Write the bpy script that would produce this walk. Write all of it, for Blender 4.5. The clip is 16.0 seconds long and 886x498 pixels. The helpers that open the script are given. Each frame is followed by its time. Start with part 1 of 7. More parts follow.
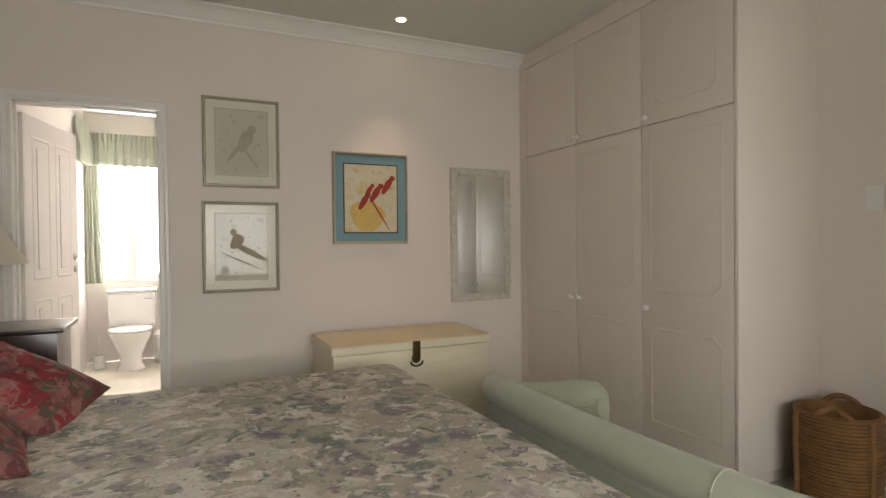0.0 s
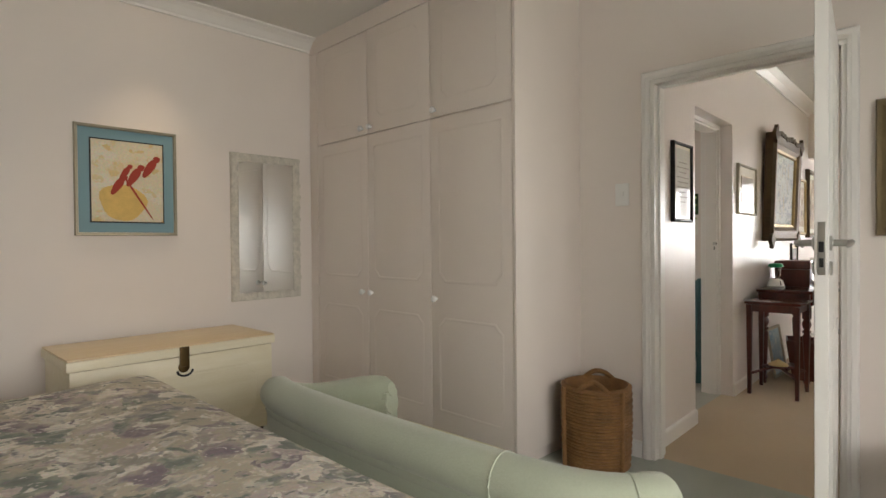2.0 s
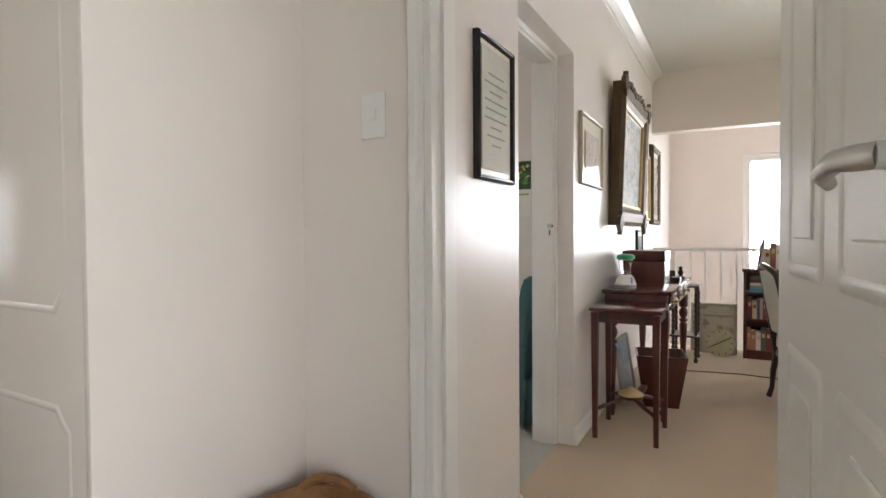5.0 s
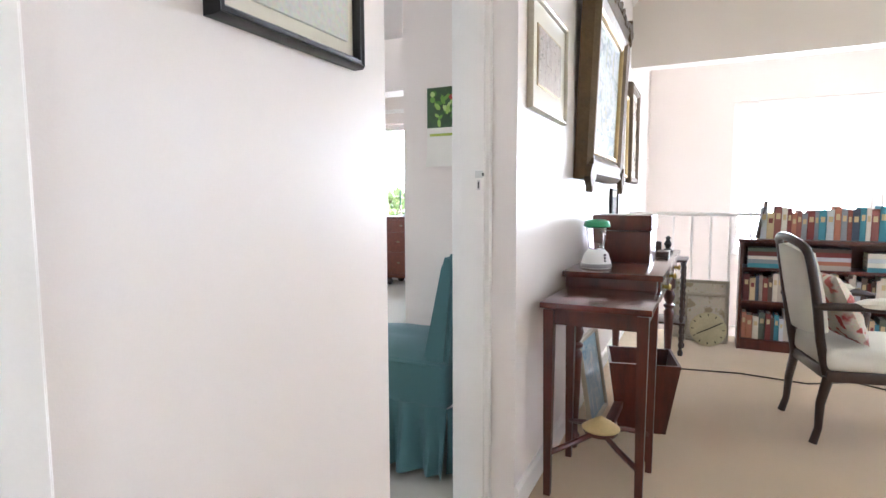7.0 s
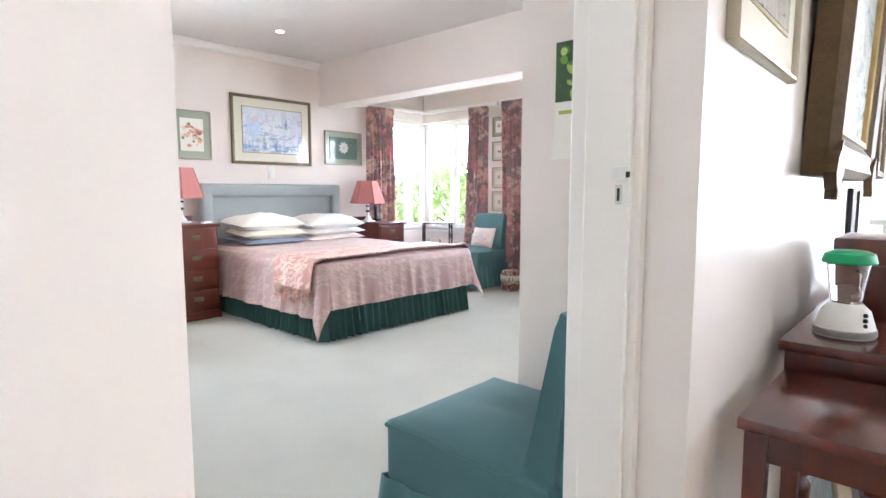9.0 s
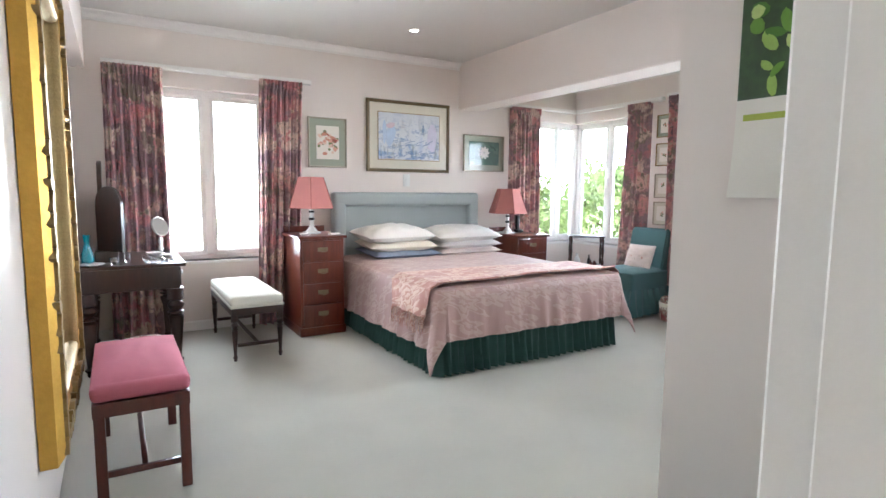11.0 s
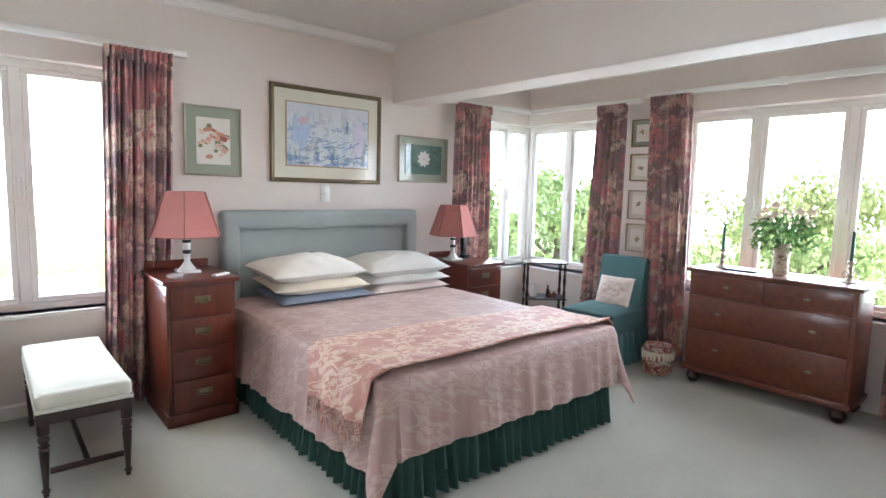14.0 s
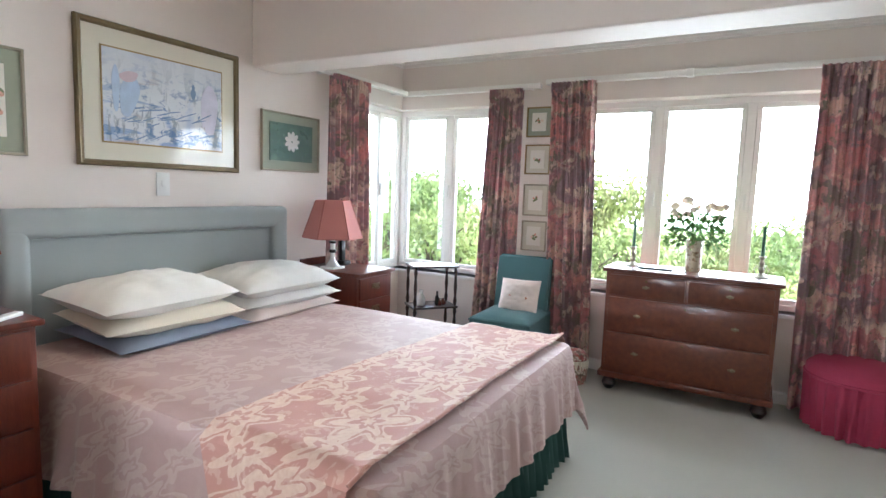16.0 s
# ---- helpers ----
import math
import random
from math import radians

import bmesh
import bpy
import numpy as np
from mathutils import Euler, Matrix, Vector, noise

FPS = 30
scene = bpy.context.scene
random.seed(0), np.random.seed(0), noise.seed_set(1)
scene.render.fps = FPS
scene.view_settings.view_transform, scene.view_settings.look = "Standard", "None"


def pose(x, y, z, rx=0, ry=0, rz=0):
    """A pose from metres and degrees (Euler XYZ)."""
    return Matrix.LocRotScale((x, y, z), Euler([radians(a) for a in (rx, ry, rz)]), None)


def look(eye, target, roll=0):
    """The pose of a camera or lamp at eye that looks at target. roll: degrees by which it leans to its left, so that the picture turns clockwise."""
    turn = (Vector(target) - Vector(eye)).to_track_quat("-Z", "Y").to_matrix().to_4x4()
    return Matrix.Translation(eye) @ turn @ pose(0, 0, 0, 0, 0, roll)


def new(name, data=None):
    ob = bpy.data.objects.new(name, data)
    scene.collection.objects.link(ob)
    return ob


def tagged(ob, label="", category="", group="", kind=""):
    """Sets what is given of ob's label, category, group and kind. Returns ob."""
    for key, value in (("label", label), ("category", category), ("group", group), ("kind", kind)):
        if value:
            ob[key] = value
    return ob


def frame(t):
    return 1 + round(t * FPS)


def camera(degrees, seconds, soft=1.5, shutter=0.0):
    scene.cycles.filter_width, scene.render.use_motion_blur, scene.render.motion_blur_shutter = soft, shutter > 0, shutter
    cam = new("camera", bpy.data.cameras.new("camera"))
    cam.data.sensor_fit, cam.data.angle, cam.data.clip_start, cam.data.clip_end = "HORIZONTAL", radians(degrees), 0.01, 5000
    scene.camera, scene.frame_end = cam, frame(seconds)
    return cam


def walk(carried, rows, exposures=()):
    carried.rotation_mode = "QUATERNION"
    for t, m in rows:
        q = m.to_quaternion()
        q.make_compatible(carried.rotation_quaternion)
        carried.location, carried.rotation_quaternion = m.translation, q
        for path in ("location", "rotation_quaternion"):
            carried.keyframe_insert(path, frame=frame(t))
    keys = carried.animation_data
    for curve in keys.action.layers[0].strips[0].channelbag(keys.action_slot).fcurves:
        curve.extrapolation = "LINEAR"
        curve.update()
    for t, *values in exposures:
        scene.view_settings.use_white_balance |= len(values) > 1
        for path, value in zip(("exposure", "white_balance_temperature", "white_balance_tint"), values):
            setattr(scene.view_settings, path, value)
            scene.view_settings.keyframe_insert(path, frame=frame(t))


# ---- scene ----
cam = camera(77.6, 16.0)
PATH = [
    (0, (0.283, 0.289, 1.269), (1.152, 2.09, 1.243), -0.6),
    (0.5, (0.304, 0.286, 1.271), (1.348, 1.991, 1.24), -0.7),
    (1, (0.323, 0.303, 1.238), (1.526, 1.901, 1.218), -0.6),
    (1.5, (0.346, 0.331, 1.231), (1.675, 1.826, 1.209), -0.5),
    (2, (0.452, 0.398, 1.204), (1.895, 1.783, 1.179), -0.5),
    (2.5, (0.685, 0.476, 1.217), (2.195, 1.786, 1.189), -0.5),
    (3, (0.935, 0.571, 1.206), (2.522, 1.788, 1.177), -0.5),
    (3.5, (1.209, 0.711, 1.205), (2.861, 1.837, 1.171), -0.4),
    (4, (1.513, 0.819, 1.177), (3.204, 1.887, 1.14), -0.4),
    (4.5, (1.811, 0.863, 1.168), (3.532, 1.882, 1.127), -0.4),
    (5, (2.145, 0.908, 1.132), (3.892, 1.879, 1.08), -0.4),
    (5.2, (2.261, 0.904, 1.106), (4.019, 1.857, 1.056), -0.9),
    (7.3, (3.427, 1.176, 1.093), (5.212, 2.056, 0.897), 0.1),
    (7.5, (3.519, 1.2, 1.095), (5.286, 2.116, 0.897), 0.1),
    (8, (3.726, 1.265, 1.11), (5.414, 2.318, 0.909), 0.1),
    (8.5, (3.915, 1.346, 1.132), (5.505, 2.542, 0.929), 0.3),
    (9, (4.077, 1.41, 1.145), (5.537, 2.761, 0.938), 0.0),
    (9.5, (4.253, 1.493, 1.157), (5.591, 2.965, 0.953), 0.2),
    (10, (4.408, 1.581, 1.177), (5.614, 3.164, 0.976), 0.5),
    (10.2, (4.455, 1.61, 1.184), (5.615, 3.227, 0.982), 0.4),
    (12.3, (4.968, 2.195, 1.387), (5.898, 3.951, 1.161), 1.1),
    (12.5, (5.021, 2.296, 1.388), (5.962, 4.046, 1.163), 1.2),
    (13, (5.107, 2.502, 1.388), (6.118, 4.214, 1.166), 1.3),
    (13.5, (5.16, 2.738, 1.404), (6.298, 4.368, 1.182), 1.4),
    (14, (5.187, 2.977, 1.417), (6.466, 4.499, 1.2), 1.5),
    (14.5, (5.212, 3.272, 1.407), (6.634, 4.662, 1.192), 1.7),
    (15, (5.236, 3.559, 1.405), (6.774, 4.818, 1.186), 1.7),
    (15.5, (5.279, 3.816, 1.4), (6.924, 4.932, 1.18), 1.8),
    (16, (5.36, 4.043, 1.377), (7.091, 5.023, 1.164), 2.0),
]
EXPOSURES = [(0, 0.7, 6500, 10), (3, 1.05, 6300, 10), (5, 1.4, 5900, 10), (7.3, 2.3, 5350, 11), (8, 2.4, 5350, 11), (9, 2.38, 5400, 10), (10, 2.18, 5500, 9), (12.3, 1.65, 5450, 8), (16, 1.65, 5450, 6)]
walk(cam, [(t, look(eye, target, roll)) for t, eye, target, roll in PATH], EXPOSURES)

# ---- world, sun, large lights ----
world = bpy.data.worlds.new("sky_world")
scene.world = world
world.use_nodes = True
wn = world.node_tree
sky = wn.nodes.new("ShaderNodeTexSky")
sky.sky_type = "NISHITA"
sky.sun_disc = False
sky.sun_elevation = radians(48)
sky.sun_rotation = radians(200)
sky.dust_density = 3.0
wn.nodes["Background"].inputs["Strength"].default_value = 0.15
wn.links.new(sky.outputs[0], wn.nodes["Background"].inputs["Color"])

sun_data = bpy.data.lights.new("sun", "SUN")
sun_data.energy, sun_data.angle, sun_data.color = 1.5, radians(14), (1.0, 0.96, 0.9)
sun = new("sun", sun_data)
sun.matrix_world = look((0, 0, 20), (7, 12, 0))


def window_light(name, eye, target, w, h, watts, colour=(1.0, 0.98, 0.95), spread=180):
    data = bpy.data.lights.new(name, "AREA")
    data.shape, data.size, data.size_y, data.energy, data.color = "RECTANGLE", w, h, watts, colour
    data.spread = radians(spread)
    ob = new(name, data)
    ob.matrix_world = look(eye, target)
    return ob


window_light("south_window_light", (0.6, -1.38, 1.4), (1.0, 1.2, 0.8), 2.1, 1.3, 21, spread=130)
window_light("landing_window_light", (7.15, -2.42, 1.4), (7.15, 2, 1.2), 1.6, 1.6, 1.0)
# Added fill lamp, turned to brighten the far stairwell wall.
window_light("stair_wall_fill", (7.45, -2.35, 1.5), (9.9, -0.2, 1.3), 1.0, 1.5, 4)
window_light("stair_window_light", (9.86, -0.3, 1.3), (5, -0.3, 1.0), 2.4, 1.5, 18)
window_light("bath_window_light", (-0.2, 7.36, 1.5), (-0.2, 4, 1.2), 1.1, 1.2, 56)
window_light("east_window_light", (9.69, 4.47, 1.36), (4, 4.47, 0.1), 1.4, 1.2, 10, spread=95)
window_light("corner_window_light_east", (9.69, 6.5, 1.36), (4, 6.0, 0.1), 0.8, 1.2, 3.2, spread=85)
window_light("corner_window_light_north", (9.3, 6.92, 1.36), (8.6, 3, 0.5), 0.6, 1.2, 3.0, spread=100)
window_light("dressing_window_light", (5.37, 6.98, 1.37), (5.37, 2, 0.3), 0.75, 1.35, 8, spread=130)


# ---- small helpers ----
def hexc(s):
    v = [int(s[i:i + 2], 16) / 255 for i in (0, 2, 4)]
    return tuple(c / 12.92 if c < 0.04045 else ((c + 0.055) / 1.055) ** 2.4 for c in v)


def mix(a, b, k):
    return tuple(x * (1 - k) + y * k for x, y in zip(a, b))


def mat(name, colour, rough=0.6, vary=0.08, scale=6.0, bump=0.1, fine=120.0, metal=0.0, coat=0.0, stretch=None, spread=0.0, sheen=0.0, spec=0.5):
    """A surface with broad patches, fine grain and slight relief; spread varies it from piece to piece."""
    m = bpy.data.materials.new(name)
    m.use_nodes = True
    nt = m.node_tree
    b = nt.nodes["Principled BSDF"]
    tc = nt.nodes.new("ShaderNodeTexCoord")
    src = tc.outputs["Object"]
    if stretch:
        mp = nt.nodes.new("ShaderNodeMapping")
        mp.inputs["Scale"].default_value = stretch
        nt.links.new(src, mp.inputs[0])
        src = mp.outputs[0]
    n1 = nt.nodes.new("ShaderNodeTexNoise")
    n1.inputs["Scale"].default_value, n1.inputs["Detail"].default_value = scale, 5
    n2 = nt.nodes.new("ShaderNodeTexNoise")
    n2.inputs["Scale"].default_value, n2.inputs["Detail"].default_value = fine, 3
    nt.links.new(src, n1.inputs["Vector"])
    nt.links.new(src, n2.inputs["Vector"])
    ramp = nt.nodes.new("ShaderNodeValToRGB")
    ramp.color_ramp.elements[0].position, ramp.color_ramp.elements[1].position = 0.3, 0.7
    ramp.color_ramp.elements[0].color = (*[max(0, c * (1 - vary)) for c in colour], 1)
    ramp.color_ramp.elements[1].color = (*[min(1, c * (1 + vary)) for c in colour], 1)
    add = nt.nodes.new("ShaderNodeMath")
    add.operation = "MULTIPLY_ADD"
    add.inputs[1].default_value = 0.35
    nt.links.new(n2.outputs[0], add.inputs[0])
    sc = nt.nodes.new("ShaderNodeMath")
    sc.operation = "MULTIPLY"
    sc.inputs[1].default_value = 0.65
    nt.links.new(n1.outputs[0], sc.inputs[0])
    nt.links.new(sc.outputs[0], add.inputs[2])
    nt.links.new(add.outputs[0], ramp.inputs[0])
    col = ramp.outputs[0]
    if spread:
        oi = nt.nodes.new("ShaderNodeObjectInfo")
        hs = nt.nodes.new("ShaderNodeHueSaturation")
        mr = nt.nodes.new("ShaderNodeMapRange")
        mr.inputs["To Min"].default_value, mr.inputs["To Max"].default_value = 1 - spread, 1 + spread
        nt.links.new(oi.outputs["Random"], mr.inputs["Value"])
        nt.links.new(mr.outputs[0], hs.inputs["Value"])
        nt.links.new(col, hs.inputs["Color"])
        col = hs.outputs[0]
    nt.links.new(col, b.inputs["Base Color"])
    b.inputs["Roughness"].default_value, b.inputs["Metallic"].default_value = rough, metal
    b.inputs["Coat Weight"].default_value = coat
    b.inputs["Coat Roughness"].default_value = 0.15
    b.inputs["Sheen Weight"].default_value = sheen
    b.inputs["Specular IOR Level"].default_value = spec
    rr = nt.nodes.new("ShaderNodeMapRange")
    rr.inputs["To Min"].default_value, rr.inputs["To Max"].default_value = max(0.02, rough - min(0.08, vary)), min(1, rough + min(0.08, vary))
    nt.links.new(n1.outputs[0], rr.inputs["Value"])
    nt.links.new(rr.outputs[0], b.inputs["Roughness"])
    if bump:
        bp = nt.nodes.new("ShaderNodeBump")
        bp.inputs["Strength"].default_value, bp.inputs["Distance"].default_value = bump, 0.004
        nt.links.new(n2.outputs[0], bp.inputs["Height"])
        nt.links.new(bp.outputs[0], b.inputs["Normal"])
    return m


def wood(name, dark, light, rough=0.35, coat=0.3, along="z"):
    st = {"z": (6, 6, 0.7), "x": (0.7, 6, 6), "y": (6, 0.7, 6)}[along]
    m = mat(name, mix(dark, light, 0.5), rough, 0.0, 5.0, 0.08, 60.0, coat=coat, stretch=st)
    for n in m.node_tree.nodes:
        if n.bl_idname == "ShaderNodeValToRGB":
            n.color_ramp.elements[0].color, n.color_ramp.elements[1].color = (*dark, 1), (*light, 1)
    return m


def floral(name, ground, petals, scale=9.0, cover=0.5, rough=0.85, bump=0.15, soft=0.0, big=False):
    """Printed cloth: clustered blooms and leaves of several colours over a ground colour."""
    m = bpy.data.materials.new(name)
    m.use_nodes = True
    nt = m.node_tree
    b = nt.nodes["Principled BSDF"]
    tc = nt.nodes.new("ShaderNodeTexCoord")
    warp = nt.nodes.new("ShaderNodeTexNoise")
    warp.inputs["Scale"].default_value, warp.inputs["Detail"].default_value = scale * 1.2, 3
    vm = nt.nodes.new("ShaderNodeVectorMath")
    vm.operation = "MULTIPLY_ADD"
    vm.inputs[1].default_value = ((1.6 + 1.2 * soft) / scale,) * 3
    nt.links.new(tc.outputs["Object"], warp.inputs["Vector"])
    nt.links.new(warp.outputs["Color"], vm.inputs[0])
    nt.links.new(tc.outputs["Object"], vm.inputs[2])
    col = None
    rgb = nt.nodes.new("ShaderNodeRGB")
    rgb.outputs[0].default_value = (*ground, 1)
    col = rgb.outputs[0]
    for k, (mult, lim) in enumerate(((1.0, 0.62), (2.1, 0.50), (4.3, 0.34))):
        vo = nt.nodes.new("ShaderNodeTexVoronoi")
        vo.inputs["Scale"].default_value = scale * mult
        nt.links.new(vm.outputs[0], vo.inputs["Vector"])
        rp = nt.nodes.new("ShaderNodeValToRGB")
        rp.color_ramp.interpolation = "CONSTANT"
        els = rp.color_ramp.elements
        while len(els) < len(petals):
            els.new(0.5)
        for i, e in enumerate(els):
            e.position = i / len(petals)
            e.color = (*petals[(i * (k + 1) + k) % len(petals)], 1)
        sep = nt.nodes.new("ShaderNodeSeparateColor")
        nt.links.new(vo.outputs["Color"], sep.inputs[0])
        nt.links.new(sep.outputs[0], rp.inputs[0])
        edge = nt.nodes.new("ShaderNodeMapRange")
        edge.inputs["From Min"].default_value, edge.inputs["From Max"].default_value = lim * cover * (1.5 + soft), lim * cover * (1.1 - soft)
        nt.links.new(vo.outputs["Distance"], edge.inputs["Value"])
        keep = nt.nodes.new("ShaderNodeMath")
        keep.operation = "GREATER_THAN"
        keep.inputs[1].default_value = (0.12, 0.5, 0.62)[k] if big else 0.25 + 0.12 * k
        nt.links.new(sep.outputs[1], keep.inputs[0])
        mu = nt.nodes.new("ShaderNodeMath")
        mu.operation = "MULTIPLY"
        nt.links.new(edge.outputs[0], mu.inputs[0])
        nt.links.new(keep.outputs[0], mu.inputs[1])
        mx = nt.nodes.new("ShaderNodeMix")
        mx.data_type = "RGBA"
        nt.links.new(mu.outputs[0], mx.inputs["Factor"])
        nt.links.new(col, mx.inputs["A"])
        petal = rp.outputs[0]
        if big:
            deep = nt.nodes.new("ShaderNodeMapRange")
            deep.inputs["From Max"].default_value = 0.5
            deep.inputs["To Min"].default_value, deep.inputs["To Max"].default_value = 1.0, 1.5
            swirl = nt.nodes.new("ShaderNodeTexNoise")
            swirl.inputs["Scale"].default_value, swirl.inputs["Distortion"].default_value = scale * 3.2 * mult, 1.5
            nt.links.new(tc.outputs["Object"], swirl.inputs["Vector"])
            half = nt.nodes.new("ShaderNodeMath")
            half.operation = "MULTIPLY"
            nt.links.new(vo.outputs["Distance"], half.inputs[0])
            nt.links.new(swirl.outputs[0], half.inputs[1])
            nt.links.new(half.outputs[0], deep.inputs["Value"])
            hs = nt.nodes.new("ShaderNodeHueSaturation")
            nt.links.new(deep.outputs[0], hs.inputs["Value"])
            hs.inputs["Saturation"].default_value = 0.66
            nt.links.new(petal, hs.inputs["Color"])
            deep.inputs["From Max"].default_value = 0.3
            petal = hs.outputs[0]
        nt.links.new(petal, mx.inputs["B"])
        col = mx.outputs["Result"]
    fine = nt.nodes.new("ShaderNodeTexNoise")
    fine.inputs["Scale"].default_value = scale * 14
    shade = nt.nodes.new("ShaderNodeMix")
    shade.data_type, shade.blend_type = "RGBA", "MULTIPLY"
    shade.inputs["Factor"].default_value = 0.25 if big else 0.35
    nt.links.new(tc.outputs["Object"], fine.inputs["Vector"])
    nt.links.new(col, shade.inputs["A"])
    nt.links.new(fine.outputs["Color"], shade.inputs["B"])
    nt.links.new(shade.outputs["Result"], b.inputs["Base Color"])
    b.inputs["Roughness"].default_value = rough
    bp = nt.nodes.new("ShaderNodeBump")
    bp.inputs["Strength"].default_value, bp.inputs["Distance"].default_value = bump, 0.003
    nt.links.new(fine.outputs[0], bp.inputs["Height"])
    nt.links.new(bp.outputs[0], b.inputs["Normal"])
    return m


def glossy(name, colour, rough, metal=1.0):
    m = bpy.data.materials.new(name)
    m.use_nodes = True
    b = m.node_tree.nodes["Principled BSDF"]
    b.inputs["Base Color"].default_value = (*colour, 1)
    b.inputs["Roughness"].default_value, b.inputs["Metallic"].default_value = rough, metal
    return m


def glass_mat(name, rough=0.0, tint=(1, 1, 1)):
    m = glossy(name, tint, rough, 0.0)
    b = m.node_tree.nodes["Principled BSDF"]
    b.inputs["Transmission Weight"].default_value = 1.0
    b.inputs["IOR"].default_value = 1.45
    return m


def emit(name, colour, strength):
    m = glossy(name, colour, 0.5, 0.0)
    b = m.node_tree.nodes["Principled BSDF"]
    b.inputs["Emission Color"].default_value = (*colour, 1)
    b.inputs["Emission Strength"].default_value = strength
    return m


# ---- materials ----
WALL = mat("wall_paint_pinkish_cream", hexc("e9dfd6"), 0.62, 0.02, 2.0, 0.05, 300)
WALL_SHEEN = mat("wall_paint_satin", hexc("ebe3dd"), 0.34, 0.02, 2.0, 0.04, 300)
CEIL = mat("ceiling_paint", hexc("dedad3"), 0.75, 0.015, 2.0, 0.04, 300)
TRIM = mat("white_gloss_paint", hexc("f0ece6"), 0.3, 0.02, 3.0, 0.03, 200)
CUPBOARD = mat("wardrobe_paint", hexc("e6dbd1"), 0.40, 0.02, 3.0, 0.02, 200)
CARPET_1 = mat("carpet_sage", hexc("a9ad9f"), 0.95, 0.1, 3.0, 0.6, 260, sheen=0.2)
CARPET_H = mat("carpet_beige", hexc("c3ad8c"), 0.95, 0.08, 2.5, 0.6, 260, sheen=0.2)
CARPET_2 = mat("carpet_pale_sage", hexc("b4b2a5"), 0.95, 0.09, 2.2, 0.6, 260, sheen=0.2)
TILE = mat("bath_tile", hexc("e6ddcd"), 0.25, 0.05, 4.0, 0.03, 100)
MAHOG = wood("mahogany", hexc("3a130c"), hexc("5e2416"), 0.28, 0.5)
MAHOG_X = wood("mahogany_top", hexc("3a130c"), hexc("64281a"), 0.22, 0.6, "x")
DARKWOOD = wood("dark_stained_wood", hexc("1f100b"), hexc("3a2016"), 0.3, 0.4)
CHERRY = wood("cherry_wood", hexc("4d1c10"), hexc("70301c"), 0.3, 0.4)
OAKISH = wood("brown_chest_wood", hexc("512413"), hexc("74391f"), 0.42, 0.3, "y")
CREAMWOOD = wood("cream_painted_box", hexc("e2d7b8"), hexc("ece3ca"), 0.45, 0.1, "x")
BLOND = wood("blond_lid_wood", hexc("d9bf93"), hexc("e6d1a9"), 0.4, 0.2, "x")
SAGE = mat("sage_velour", hexc("aeb39c"), 0.9, 0.08, 4.0, 0.3, 150, sheen=0.4)
TEAL = mat("teal_cotton", hexc("4c7072"), 0.85, 0.08, 4.0, 0.25, 220, sheen=0.1)
DARKGREEN = mat("bottle_green_valance", hexc("2d4c46"), 0.85, 0.1, 5.0, 0.25, 220)
HEADB = mat("headboard_blue_grey", hexc("a8afae"), 0.85, 0.04, 4.0, 0.3, 300, sheen=0.1)
LINEN = mat("white_linen", hexc("e2e0dc"), 0.9, 0.04, 6.0, 0.2, 200)
LINEN_C = mat("cream_linen", hexc("e2dac8"), 0.9, 0.04, 6.0, 0.2, 200)
LINEN_B = mat("blue_linen", hexc("8791a3"), 0.9, 0.06, 6.0, 0.2, 200)
LINEN_P = mat("pale_pink_linen", hexc("e4d6cf"), 0.9, 0.04, 6.0, 0.2, 200)
PINKC = mat("pink_cushion", hexc("bd6a7b"), 0.88, 0.06, 5.0, 0.3, 300)
CERISE = mat("cerise_cotton", hexc("a83a58"), 0.88, 0.08, 5.0, 0.3, 250)
IVORY = mat("ivory_cloth", hexc("dcd9cb"), 0.88, 0.05, 5.0, 0.3, 250)
BASKET = mat("woven_seagrass", hexc("7f5b34"), 0.75, 0.3, 14.0, 0.8, 90)
CHROME = glossy("brushed_steel", (0.62, 0.61, 0.58), 0.28)
BRASS = mat("aged_brass", hexc("a08a4c"), 0.35, 0.15, 8.0, 0.1, 80, metal=1.0)
BRASS_DARK = mat("dark_old_brass", hexc("5d4a2c"), 0.4, 0.2, 8.0, 0.1, 80, metal=0.8)
OLD_BRASS = mat("tarnished_brass", hexc("80725a"), 0.42, 0.2, 8.0, 0.1, 80, metal=0.8)
BLACKMETAL = glossy("black_metal", (0.03, 0.03, 0.03), 0.4, 0.6)
SILVER = mat("antique_silver_frame", hexc("b3ab97"), 0.45, 0.12, 10.0, 0.3, 90, metal=0.5)
GILT = mat("gilt_frame", hexc("9c865a"), 0.42, 0.2, 12.0, 0.5, 70, metal=0.7)
GILT_BROWN = mat("brown_gilt_frame", hexc("78694b"), 0.45, 0.15, 12.0, 0.3, 70, metal=0.45)
GILT_DARK = mat("dark_gilt_frame", hexc("5a4830"), 0.6, 0.3, 12.0, 0.5, 60, metal=0.35)
GOLD = mat("bright_gold_frame", hexc("cba24a"), 0.42, 0.12, 8.0, 0.3, 60, metal=0.75)
WHITEWASH = mat("whitewashed_carving", hexc("cfc8ba"), 0.7, 0.2, 25.0, 0.8, 60)
BLACKFRAME = mat("black_frame", hexc("191614"), 0.35, 0.1, 8.0, 0.1, 80)
PORCELAIN = mat("white_porcelain", hexc("f2f1ee"), 0.12, 0.01, 3.0, 0.0, 100, coat=0.5)
MIRROR = glossy("mirror_glass", (0.86, 0.88, 0.87), 0.015)
PANE = glass_mat("window_glass")
CLEAR = glass_mat("clear_glass", 0.02)
WHITEPLAST = mat("white_plastic", hexc("eceae5"), 0.35, 0.02, 4.0, 0.02, 100)
